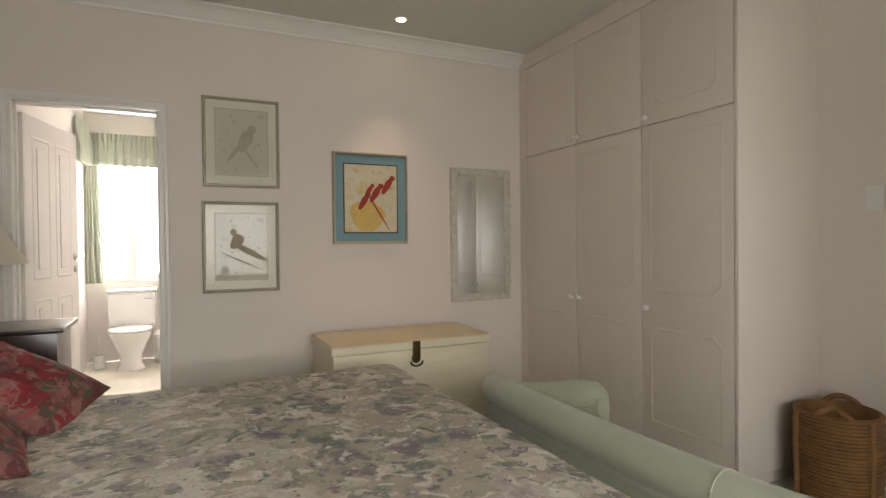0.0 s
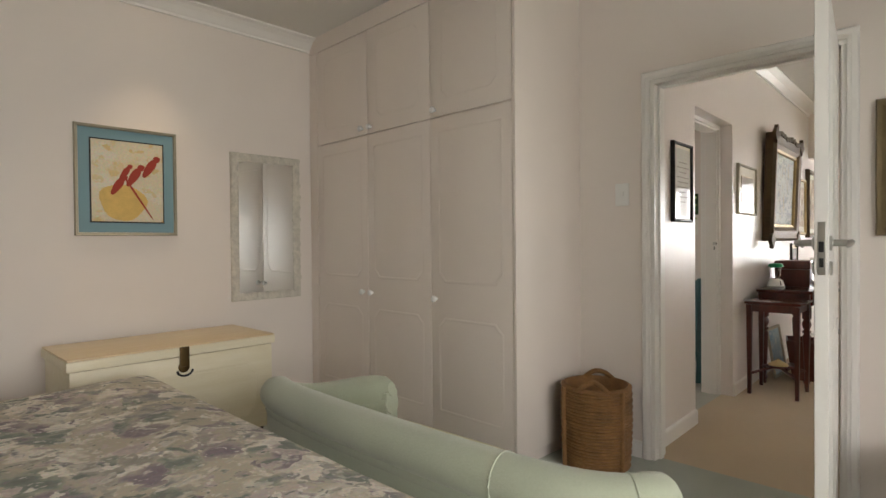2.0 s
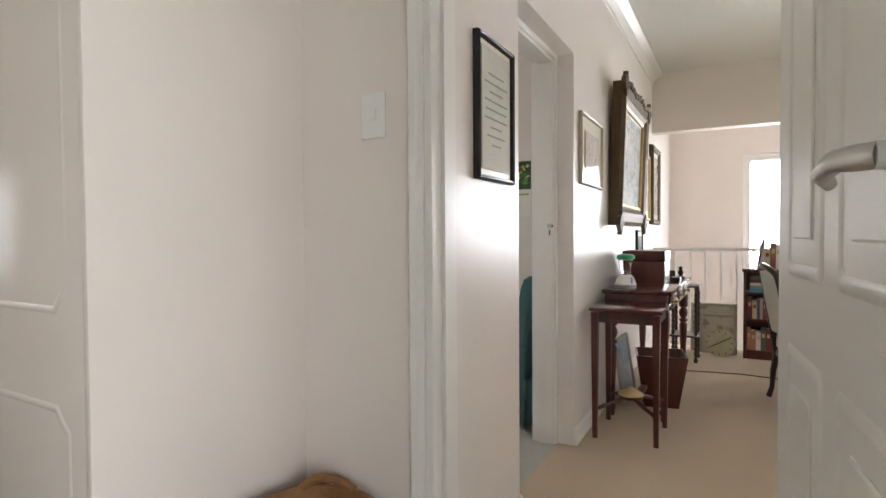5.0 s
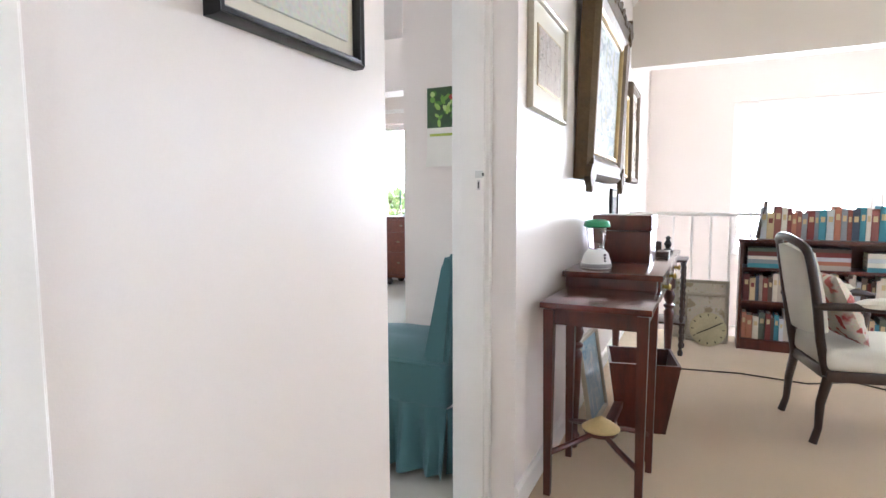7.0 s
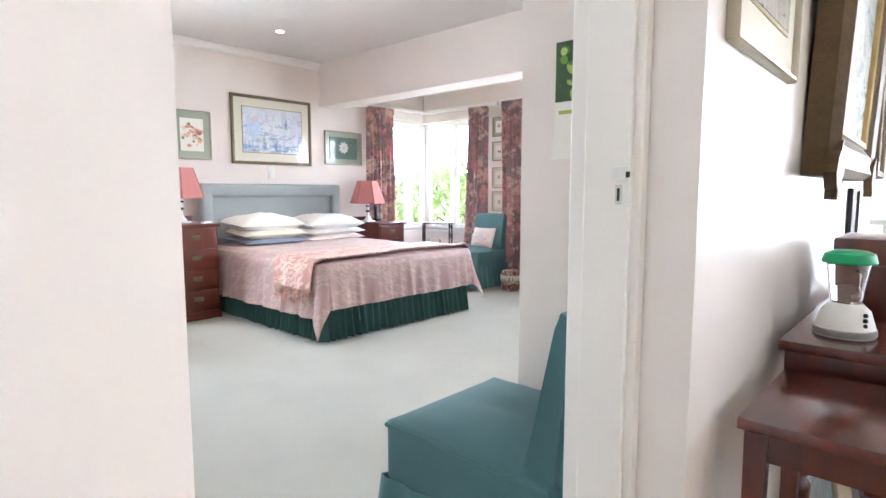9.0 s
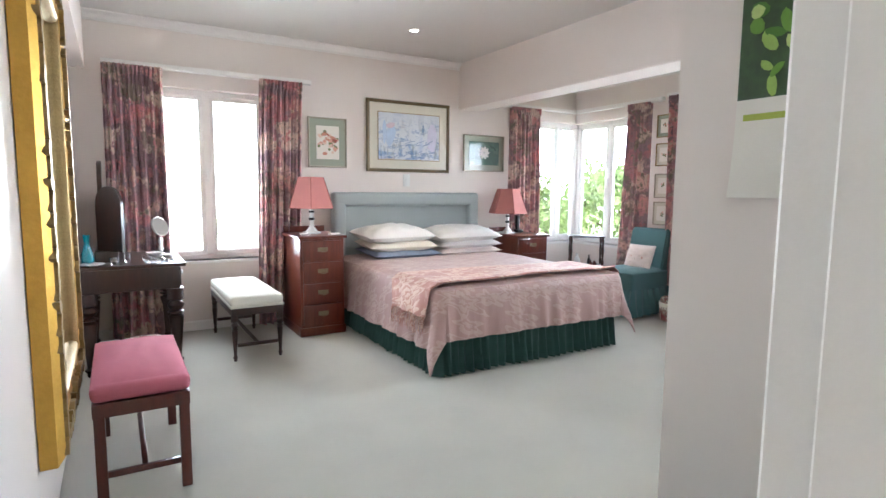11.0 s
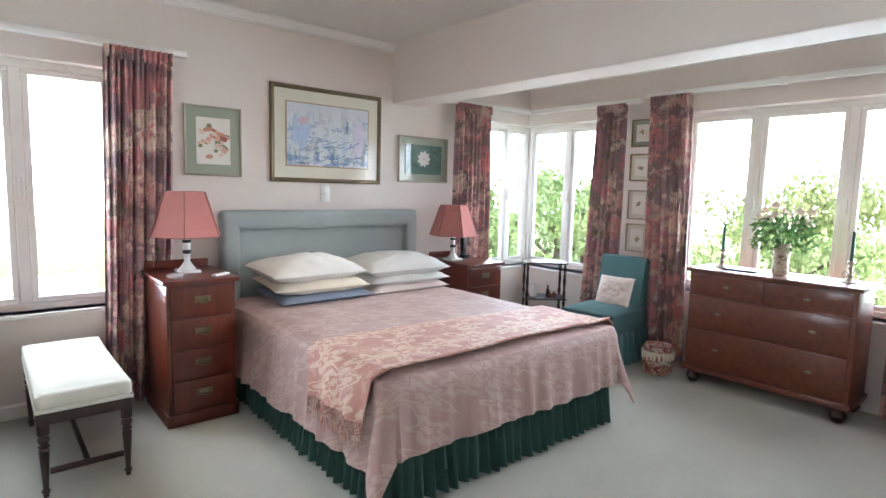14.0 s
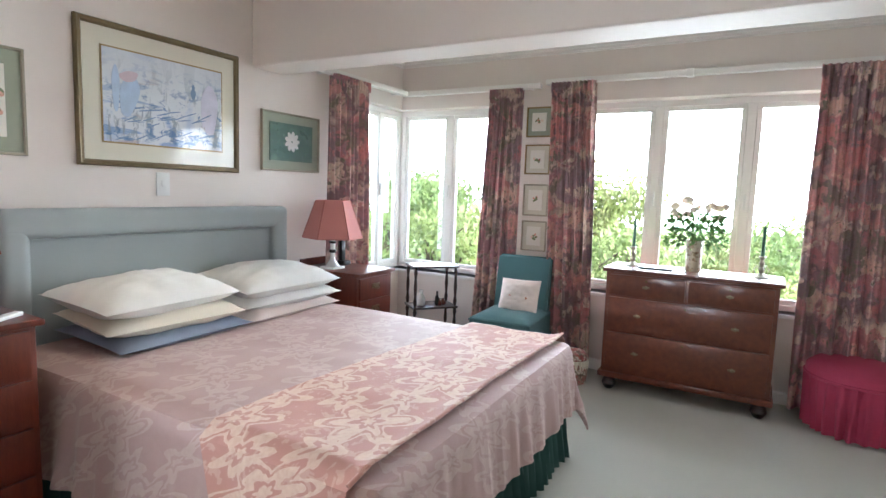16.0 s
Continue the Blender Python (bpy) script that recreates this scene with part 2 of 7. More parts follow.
GREENPLAST = mat("green_plastic", hexc("1f8f5a"), 0.35, 0.03, 4.0, 0.02, 100)
MAT_CREAM = mat("picture_mount_cream", hexc("ddd8c6"), 0.9, 0.03, 6.0, 0.05, 300, coat=0.9)
MAT_GREEN = mat("picture_mount_green", hexc("a4aa96"), 0.9, 0.03, 6.0, 0.05, 300, coat=0.9)
MAT_BLUE = mat("picture_mount_blue", hexc("7f9fa8"), 0.9, 0.03, 6.0, 0.05, 300, coat=0.9)
MAT_OLIVE = mat("picture_mount_olive", hexc("66714c"), 0.9, 0.03, 6.0, 0.05, 300, coat=0.9)
PAPER = mat("paper", hexc("ebe7dc"), 0.9, 0.03, 6.0, 0.05, 300)
SHADE = mat("pink_lampshade_cloth", hexc("c28079"), 0.9, 0.05, 6.0, 0.2, 300)
SHADE_TRIM = mat("brown_pink_shade_trim", hexc("9a5c52"), 0.9, 0.05, 6.0, 0.2, 300)
CURTAIN = floral("curtain_floral", hexc("957a7e"), [hexc("c8504a"), hexc("d69a80"), hexc("987478"), hexc("cda688"), hexc("bb5054"), hexc("857660"), hexc("d8b69c"), hexc("cc6e5c"), hexc("a45e64")], 6.6, 0.72, soft=0.4, big=True)
QUILT = floral("quilt_floral", hexc("d2c7b2"), [hexc("928d8a"), hexc("e4dbcb"), hexc("828a7b"), hexc("d9ccba"), hexc("8f7b82"), hexc("c9bfae"), hexc("a89e8b"), hexc("bfa9a2"), hexc("e0d6c6")], 10.0, 0.74, 0.9, 0.2, soft=0.3, big=True)
REDFLORAL = floral("red_floral_cushion", hexc("7d4a4a"), [hexc("a93a44"), hexc("c15a5a"), hexc("6f6a56"), hexc("8c3039"), hexc("b9837a")], 9.0, 0.7, soft=0.4)
PATCH = floral("striped_basket_cloth", hexc("a98a7c"), [hexc("8c4a4a"), hexc("d8cbb8"), hexc("7a6a5a"), hexc("b56a62")], 22.0, 0.8)
BATHCURT = mat("sage_sheer_curtain", hexc("c3c8b8"), 0.9, 0.05, 8.0, 0.2, 200)


def damask(name, ground, figure, cell, amount, unroll, busy=1.0, rough=0.8):
    """Woven damask: rows of leafy medallions about cell metres apart, with sprigs between them."""
    m = mat(name, ground, rough, 0.04, 5.0, 0.15, 260, sheen=0.15)
    nt = m.node_tree
    b = nt.nodes["Principled BSDF"]

    def calc(op, a, c=None):
        n = nt.nodes.new("ShaderNodeMath")
        n.operation = op
        for k, v in enumerate((a, c)):
            if v is None:
                continue
            if isinstance(v, (int, float)):
                n.inputs[k].default_value = v
            else:
                nt.links.new(v, n.inputs[k])
        return n.outputs[0]

    tc = nt.nodes.new("ShaderNodeTexCoord")
    sp = nt.nodes.new("ShaderNodeSeparateXYZ")
    nt.links.new(tc.outputs["Object"], sp.inputs[0])
    x = calc("ADD", sp.outputs[0], sp.outputs[2])
    y = calc("ADD", sp.outputs[1], sp.outputs[2]) if unroll else sp.outputs[1]
    warp = nt.nodes.new("ShaderNodeTexNoise")
    warp.inputs["Scale"].default_value, warp.inputs["Detail"].default_value = 9.0, 3
    nt.links.new(tc.outputs["Object"], warp.inputs["Vector"])
    off = calc("MULTIPLY", calc("SUBTRACT", warp.outputs[0], 0.5), 0.085)
    x, y = calc("DIVIDE", calc("ADD", x, off), cell), calc("DIVIDE", calc("SUBTRACT", y, off), cell * 0.8)
    def motif(ox, oy, size, lobes, rings_):
        """Leafy medallions on a half-drop lattice: lobed outline, ringed petals, open heart."""
        yy = calc("ADD", y, oy)
        row = calc("FLOOR", yy)
        fx = calc("SUBTRACT", calc("FRACT", calc("ADD", calc("ADD", x, ox), calc("MULTIPLY", row, 0.5))), 0.5)
        fy = calc("SUBTRACT", calc("FRACT", yy), 0.5)
        rad = calc("SQRT", calc("ADD", calc("MULTIPLY", fx, fx), calc("MULTIPLY", fy, fy)))
        ang = calc("ARCTAN2", fy, fx)
        edge_ = calc("ADD", 0.76, calc("MULTIPLY", calc("COSINE", calc("MULTIPLY", ang, lobes)), 0.24))
        r2 = calc("DIVIDE", calc("ADD", rad, calc("MULTIPLY", off, 0.9)), calc("MULTIPLY", edge_, size))
        bands = calc("GREATER_THAN", calc("SINE", calc("ADD", calc("MULTIPLY", r2, rings_), calc("MULTIPLY", sprig.outputs[0], 3.0))), -0.45)
        return calc("MULTIPLY", calc("LESS_THAN", r2, 1.0), bands)

    sprig = nt.nodes.new("ShaderNodeTexNoise")
    sprig.inputs["Scale"].default_value, sprig.inputs["Detail"].default_value, sprig.inputs["Distortion"].default_value = 21.0, 2, 1.2
    nt.links.new(tc.outputs["Object"], sprig.inputs["Vector"])
    bloom = calc("MAXIMUM", motif(0.0, 0.0, 0.44, 6.0, 13.0), motif(0.5, 0.0, 0.24, 5.0, 8.0))
    bloom = calc("MAXIMUM", bloom, motif(0.25, 0.5, 0.26, 5.0, 8.0))
    sprigs = calc("MULTIPLY", calc("GREATER_THAN", sprig.outputs[0], 0.57), 0.8 * busy)
    wear = nt.nodes.new("ShaderNodeTexNoise")
    wear.inputs["Scale"].default_value, wear.inputs["Detail"].default_value = 60.0, 3
    nt.links.new(tc.outputs["Object"], wear.inputs["Vector"])
    fig = calc("MULTIPLY", calc("MULTIPLY", calc("MAXIMUM", bloom, sprigs), amount), calc("ADD", wear.outputs[0], 0.35))
    base = b.inputs["Base Color"].links[0].from_socket
    mx = nt.nodes.new("ShaderNodeMix")
    mx.data_type = "RGBA"
    mx.inputs["B"].default_value = (*figure, 1)
    nt.links.new(fig, mx.inputs["Factor"])
    nt.links.new(base, mx.inputs["A"])
    nt.links.new(mx.outputs["Result"], b.inputs["Base Color"])
    return m


SPREAD = damask("dusty_pink_damask", hexc("b0928b"), hexc("d0bcb2"), 0.46, 0.42, True, 0.15, 0.6)
THROW = damask("pink_cream_damask_throw", hexc("b98678"), hexc("dac0ab"), 0.46, 0.85, True, 0.55, 0.65)


# ---- mesh helpers ----
def box(x0, y0, z0, x1, y1, z1, bevel=0.0, seg=2, bm=None):
    own = bmesh.new()
    bmesh.ops.create_cube(own, size=1.0, matrix=Matrix.Translation(((x0 + x1) / 2, (y0 + y1) / 2, (z0 + z1) / 2)) @ Matrix.Diagonal((abs(x1 - x0), abs(y1 - y0), abs(z1 - z0), 1)))
    if bevel:
        bmesh.ops.bevel(own, geom=own.edges[:], offset=bevel, segments=seg, affect="EDGES", profile=0.6)
    return join(bm, own)


def join(bm, other):
    if bm is None:
        return other
    tmp = bpy.data.meshes.new("tmp")
    other.to_mesh(tmp)
    other.free()
    bm.from_mesh(tmp)
    bpy.data.meshes.remove(tmp)
    return bm


def moved(bm, m):
    bm.transform(m)
    return bm


def lathe(profile, seg=20, centre=(0, 0, 0), sides=None):
    """A turned solid from (radius, height) pairs."""
    bm = bmesh.new()
    rings = []
    for r, z in profile:
        rings.append([bm.verts.new((centre[0] + r * math.cos(2 * math.pi * i / seg), centre[1] + r * math.sin(2 * math.pi * i / seg), centre[2] + z)) for i in range(seg)])
    for a, b in zip(rings, rings[1:]):
        for i in range(seg):
            bm.faces.new((a[i], a[(i + 1) % seg], b[(i + 1) % seg], b[i]))
    bm.faces.new(rings[0][::-1])
    bm.faces.new(rings[-1])
    return bm


def extrude_profile(points, a, b, axis="x", at=(0, 0)):
    """A closed 2D profile run straight along one axis from a to b."""
    bm = bmesh.new()
    def place(t, p):
        u, v = p[0] + at[0], p[1] + at[1]
        return {"x": (t, u, v), "y": (u, t, v), "z": (u, v, t)}[axis]
    ends = [[bm.verts.new(place(t, p)) for p in points] for t in (a, b)]
    n = len(points)
    for i in range(n):
        bm.faces.new((ends[0][i], ends[0][(i + 1) % n], ends[1][(i + 1) % n], ends[1][i]))
    bm.faces.new(ends[0][::-1])
    bm.faces.new(ends[1])
    bmesh.ops.recalc_face_normals(bm, faces=bm.faces[:])
    return bm


def tube(points, radius, seg=8, bm=None):
    """A round bar through points."""
    own = bmesh.new()
    pts = [Vector(p) for p in points]
    rings = []
    for i, p in enumerate(pts):
        d = (pts[min(i + 1, len(pts) - 1)] - pts[max(i - 1, 0)]).normalized()
        q = d.to_track_quat("Z", "Y")
        r = radius[i] if isinstance(radius, (list, tuple)) else radius
        rings.append([own.verts.new(p + q @ Vector((r * math.cos(2 * math.pi * k / seg), r * math.sin(2 * math.pi * k / seg), 0))) for k in range(seg)])
    for a, b in zip(rings, rings[1:]):
        for k in range(seg):
            own.faces.new((a[k], a[(k + 1) % seg], b[(k + 1) % seg], b[k]))
    own.faces.new(rings[0][::-1])
    own.faces.new(rings[-1])
    return join(bm, own)


def solid_grid(fn, nu, nv, thick, wrap=False):
    """A sheet fn(u, v) -> point, given thickness along its normals."""
    bm = bmesh.new()
    vs = [[bm.verts.new(fn(i / nu, j / nv)) for j in range(nv + 1)] for i in range(nu + 1)]
    for i in range(nu):
        for j in range(nv):
            bm.faces.new((vs[i][j], vs[i + 1][j], vs[i + 1][j + 1], vs[i][j + 1]))
    bm.normal_update()
    if thick:
        bmesh.ops.solidify(bm, geom=bm.faces[:], thickness=thick)
    return bm


def mesh_ob(name, bm, material, smooth=True):
    bmesh.ops.recalc_face_normals(bm, faces=bm.faces[:])
    me = bpy.data.meshes.new(name)
    bm.to_mesh(me)
    bm.free()
    for mt in material if isinstance(material, (list, tuple)) else [material]:
        me.materials.append(mt)
    if smooth:
        me.polygons.foreach_set("use_smooth", [True] * len(me.polygons))
        me.set_sharp_from_angle(angle=radians(38))
    return new(name, me)


def part(name, bm, material, parent, label="", smooth=True):
    ob = mesh_ob(name, bm, material, smooth)
    ob.parent = parent
    if label:
        tagged(ob, label=label)
    return ob


def thing(name, m, label, category, group=""):
    ob = new(name)
    ob.empty_display_size = 0.1
    ob.matrix_world = m
    return tagged(ob, label=label, category=category, group=group)


def setting(name, bm, material, label="", smooth=False):
    return tagged(mesh_ob(name, bm, material, smooth), label=label or name.replace("_", " "), category=name.split("_")[0], kind="structure")


def wall_bm(axis, p0, p1, a0, a1, z0, z1, holes=()):
    """A wall slab between planes p0 and p1, running a0..a1 along the other axis, with openings cut through."""
    us = sorted({a0, a1, *[v for h in holes for v in h[:2] if a0 < v < a1]})
    ws = sorted({z0, z1, *[v for h in holes for v in h[2:] if z0 < v < z1]})
    def solid(i, j):
        if not (0 <= i < len(us) - 1 and 0 <= j < len(ws) - 1):
            return False
        u, w = (us[i] + us[i + 1]) / 2, (ws[j] + ws[j + 1]) / 2
        return not any(h[0] < u < h[1] and h[2] < w < h[3] for h in holes)
    bm = bmesh.new()
    cache = {}
    def vert(p, u, w):
        key = (p, u, w)
        if key not in cache:
            cache[key] = bm.verts.new((p, u, w) if axis == "x" else (u, p, w))
        return cache[key]
    for i in range(len(us) - 1):
        for j in range(len(ws) - 1):
            if not solid(i, j):
                continue
            u0, u1, w0, w1 = us[i], us[i + 1], ws[j], ws[j + 1]
            for p in (p0, p1):
                bm.faces.new((vert(p, u0, w0), vert(p, u1, w0), vert(p, u1, w1), vert(p, u0, w1)))
            for (di, dj), (c, d) in (((-1, 0), ((u0, w0), (u0, w1))), ((1, 0), ((u1, w0), (u1, w1))), ((0, -1), ((u0, w0), (u1, w0))), ((0, 1), ((u0, w1), (u1, w1)))):
                if not solid(i + di, j + dj):
                    bm.faces.new((vert(p0, *c), vert(p0, *d), vert(p1, *d), vert(p1, *c)))
    return bm


# ---- structure: bedroom one ----
R1_N, R1_E, R1_C = 4.13, 3.40, 2.78
setting("floor_bedroom", box(-2.2, -1.5, -0.2, 3.47, 4.13, 0.0), CARPET_1, "worn sage green fitted carpet of the guest bedroom")
setting("ceiling_bedroom", box(-2.3, -1.6, R1_C, 3.5, 4.3, R1_C + 0.15), CEIL, "flat white painted bedroom ceiling")
setting("wall_bedroom_north", wall_bm("y", R1_N, R1_N + 0.16, -2.2, 3.40, 0, R1_C, [(-0.57, 0.21, -1, 2.12)]), WALL, "cream painted wall hung with bird pictures")
setting("wall_bedroom_east", wall_bm("x", R1_E, R1_E + 0.14, -1.5, 4.29, 0, R1_C, [(0.79, 1.66, -1, 2.07)]), WALL, "cream painted wall with a doorway to the landing")
setting("wall_bedroom_west", wall_bm("x", -2.34, -2.2, -1.5, 4.29, 0, R1_C), WALL, "plain cream painted bedroom wall")
setting("wall_bedroom_south", wall_bm("y", -1.66, -1.5, -2.34, 3.54, 0, R1_C, [(-0.5, 1.7, 0.6, 2.1)]), WALL, "cream painted wall with a wide window")


def cornice(name, axis, face, a, b, top, side, size=0.1, material=TRIM):
    """Coved cornice under a ceiling; side is the direction into the room."""
    pts = [(0, 0), (side * size, 0), (side * size, -0.012), (side * size * 0.72, -0.022), (side * size * 0.5, -size * 0.42), (side * size * 0.25, -size * 0.72), (side * 0.014, -size * 0.84), (side * 0.014, -size), (0, -size)]
    return setting(name, extrude_profile(pts, a, b, axis, (face, top)), material, "moulded white plaster cornice")


def skirting(name, axis, face, a, b, side, h=0.09, t=0.016):
    pts = [(0, 0), (side * t, 0), (side * t, h - 0.012), (side * t * 0.5, h), (0, h)]
    return setting(name, extrude_profile(pts, a, b, axis, (face, 0.002)), TRIM, "white painted skirting board")


cornice("trim_cornice_north", "x", R1_N, -2.2, 2.86, R1_C, -1)
cornice("trim_cornice_east", "y", R1_E, -1.5, 2.14, R1_C, -1)
skirting("baseboard_north", "x", R1_N, 0.29, 2.87, -1)
skirting("baseboard_east", "y", R1_E, 1.707, 2.08, -1)
skirting("baseboard_east_south", "y", R1_E, -1.5, 0.71, -1)

# ---- structure: bathroom ----
setting("floor_bathroom", box(-1.6, 4.29, -0.2, 0.9, 7.3, -0.002), TILE, "pale cream tiled bathroom floor")
setting("ceiling_bathroom", box(-1.6, 4.29, 2.7, 0.9, 7.45, 2.8), CEIL, "white bathroom ceiling")
setting("wall_bathroom_north", wall_bm("y", 7.3, 7.42, -1.6, 0.9, 0, 2.7, [(-0.75, 0.4, 0.87, 2.25)]), WALL_SHEEN, "white bathroom wall with a curtained window")
setting("wall_bathroom_west", wall_bm("x", -0.74, -0.6, 4.29, 7.3, 0, 2.7), WALL_SHEEN, "white bathroom side wall")
setting("wall_bathroom_east", wall_bm("x", 0.78, 0.9, 4.29, 7.3, 0, 2.7), WALL_SHEEN, "white bathroom side wall")

# ---- structure: landing ----
HW = pose(3.40, 1.69, 0, 0, 0, math.degrees(math.atan(0.018)))
H_C = 2.72
D2L, D2R, D2T = 0.795, 1.63, 2.08


def hall(x, y=0.0, z=0.0):
    """A place on the landing's long wall: metres along it from the bedroom door, and out from its face."""
    return HW @ Vector((x, y, z))


setting("floor_landing", box(3.47, -2.5, -0.2, 8.16, 1.80, 0.0), CARPET_H, "beige fitted carpet of the landing")
setting("ceiling_landing", box(3.4, -2.6, H_C, 8.05, 1.95, H_C + 0.12), CEIL, "flat white landing ceiling")
setting("wall_landing_north", moved(wall_bm("y", 0.0, 0.218, 0.14, 6.5, -2.8, 3.4, [(D2L, D2R, -0.5, D2T)]), HW), WALL_SHEEN, "satin cream wall hung with framed pictures")
setting("wall_landing_south", wall_bm("y", -2.6, -2.45, 3.4, 9.9, -2.8, 3.4, [(6.3, 8.0, 0.55, 2.25)]), WALL, "plain cream wall with a wide landing window")
setting("wall_stair_east", wall_bm("x", 9.8, 9.95, -2.6, 2.0, -2.8, 3.4, [(-1.5, 0.98, 0.5, 2.08)]), WALL, "cream stairwell wall with a tall window")
setting("wall_landing_beam", box(8.05, -2.45, 2.14, 8.2, 1.79, 3.4), WALL, "cream painted downstand beam over the stair rail")
setting("ceiling_stair", box(8.05, -2.6, 3.4, 9.95, 2.0, 3.5), CEIL, "white stairwell ceiling")
setting("floor_stairwell", box(8.16, -2.6, -2.95, 9.95, 2.0, -2.8), CARPET_H, "lower floor seen down the stairwell")
setting("wall_stair_drop", box(8.06, -2.45, -2.8, 8.16, 1.78, -0.2), WALL, "edge of the landing slab above the stairs")
cb = extrude_profile([(0, 0), (-0.1, 0), (-0.1, -0.012), (-0.05, -0.045), (-0.014, -0.085), (-0.014, -0.1), (0, -0.1)], 0.14, 4.65, "x", (0, H_C))
setting("trim_cornice_landing", moved(cb, HW), TRIM, "moulded white plaster cornice")
for nm, a, b in (("baseboard_landing_a", 0.14, D2L), ("baseboard_landing_b", D2R, 4.7)):
    setting(nm, moved(extrude_profile([(0, 0), (-0.016, 0), (-0.016, 0.08), (-0.008, 0.092), (0, 0.092)], a, b, "x", (0, 0.002)), HW), TRIM, "white painted skirting board")

# ---- structure: main bedroom ----
R2_N, R2_E, R2_W, R2_C, BAY_C = 6.98, 9.69, 4.34, 2.62, 2.52
WZ0, WZ1 = 0.62, 2.1
setting("floor_main_bedroom", box(3.9, 1.80, -0.2, 9.95, 7.2, 0.0), CARPET_2, "pale grey-green fitted carpet with faint stains")
setting("ceiling_main_bedroom", box(3.9, 1.8, R2_C, 8.02, 7.1, R2_C + 0.12), CEIL, "white bedroom ceiling")
setting("ceiling_bay", box(8.19, 1.8, BAY_C, 9.8, 7.1, BAY_C + 0.12), CEIL, "white ceiling of the bay")
setting("wall_main_beam", box(7.94, 2.4, 2.13, 8.21, R2_N, 2.8, 0.012, 2), WALL, "cream painted downstand ceiling beam")
setting("wall_main_north", wall_bm("y", R2_N, R2_N + 0.22, 4.2, 9.91, 0, 2.75, [(4.86, 5.88, WZ0, WZ1), (8.75, 9.95, WZ0, WZ1)]), WALL, "cream painted wall behind the bed")
setting("wall_main_east", wall_bm("x", R2_E, R2_E + 0.22, 1.8, R2_N, 0, 2.75, [(3.35, 5.3, WZ0, WZ1), (5.85, 6.99, WZ0, WZ1)]), WALL, "cream painted wall with wide garden windows")
setting("wall_niche_west", wall_bm("x", 3.9, 4.04, 1.9, 2.75, 0, 2.75), WALL, "cream painted wall behind the open door")
setting("wall_main_west", wall_bm("x", 3.9, R2_W, 2.75, R2_N + 0.1, 0, 2.75), WALL, "cream painted wall beside the dressing table")
setting("wall_main_niche", box(5.69, 1.9, 0, 5.83, 2.53, 2.75), WALL, "cream painted return wall with a calendar")
setting("wall_main_south", box(5.83, 2.38, 0, 9.8, 2.53, 2.75), WALL, "plain cream bedroom wall")
setting("wall_cupboard_header", box(R2_W, 2.75, 2.18, R2_W + 0.15, R2_N, R2_C), WALL, "boxed header over sliding cupboard doors")
cornice("trim_cornice_main_north", "x", R2_N, R2_W + 0.15, 7.94, R2_C, -1, 0.07)
cornice("trim_cornice_bay_east", "y", R2_E, 2.53, R2_N, BAY_C, -1, 0.05)
cornice("trim_cornice_bay_north", "x", R2_N, 8.21, R2_E, BAY_C, -1, 0.05)
skirting("baseboard_main_north", "x", R2_N, 4.4, 9.69, -1, 0.085)
skirting("baseboard_main_east", "y", R2_E, 2.53, R2_N, -1, 0.085)
skirting("baseboard_main_west", "y", R2_W, 2.75, 5.6, 1, 0.085)
skirting("baseboard_niche", "y", 5.69, 1.95, 2.53, -1, 0.085)
for k, (y0, y1, dx) in enumerate(((2.8, 5.64, 0.035), (5.6, 6.95, 0.012))):
    d = thing("sliding_door", pose(R2_W, 0, 0), "plain cream sliding cupboard door", "cupboard door", "sliding cupboard doors")
    part("panel", box(dx - 0.012, y0, 0.01, dx + 0.018, y1, 2.18, 0.003), WALL_SHEEN, d)
    if k:
        part("finger_pull", box(dx + 0.014, 6.2, 1.06, dx + 0.022, 6.225, 1.2, 0.002), BLACKMETAL, d, "dark recessed finger pull")


# ---- shared builders ----
def art(name, ground, inks, scale=14.0, cover=0.35):
    m = floral(name, ground, inks, scale, cover, 0.7, 0.05)
    m.node_tree.nodes["Principled BSDF"].inputs["Coat Weight"].default_value = 0.9
    m.node_tree.nodes["Principled BSDF"].inputs["Coat Roughness"].default_value = 0.03
    return m


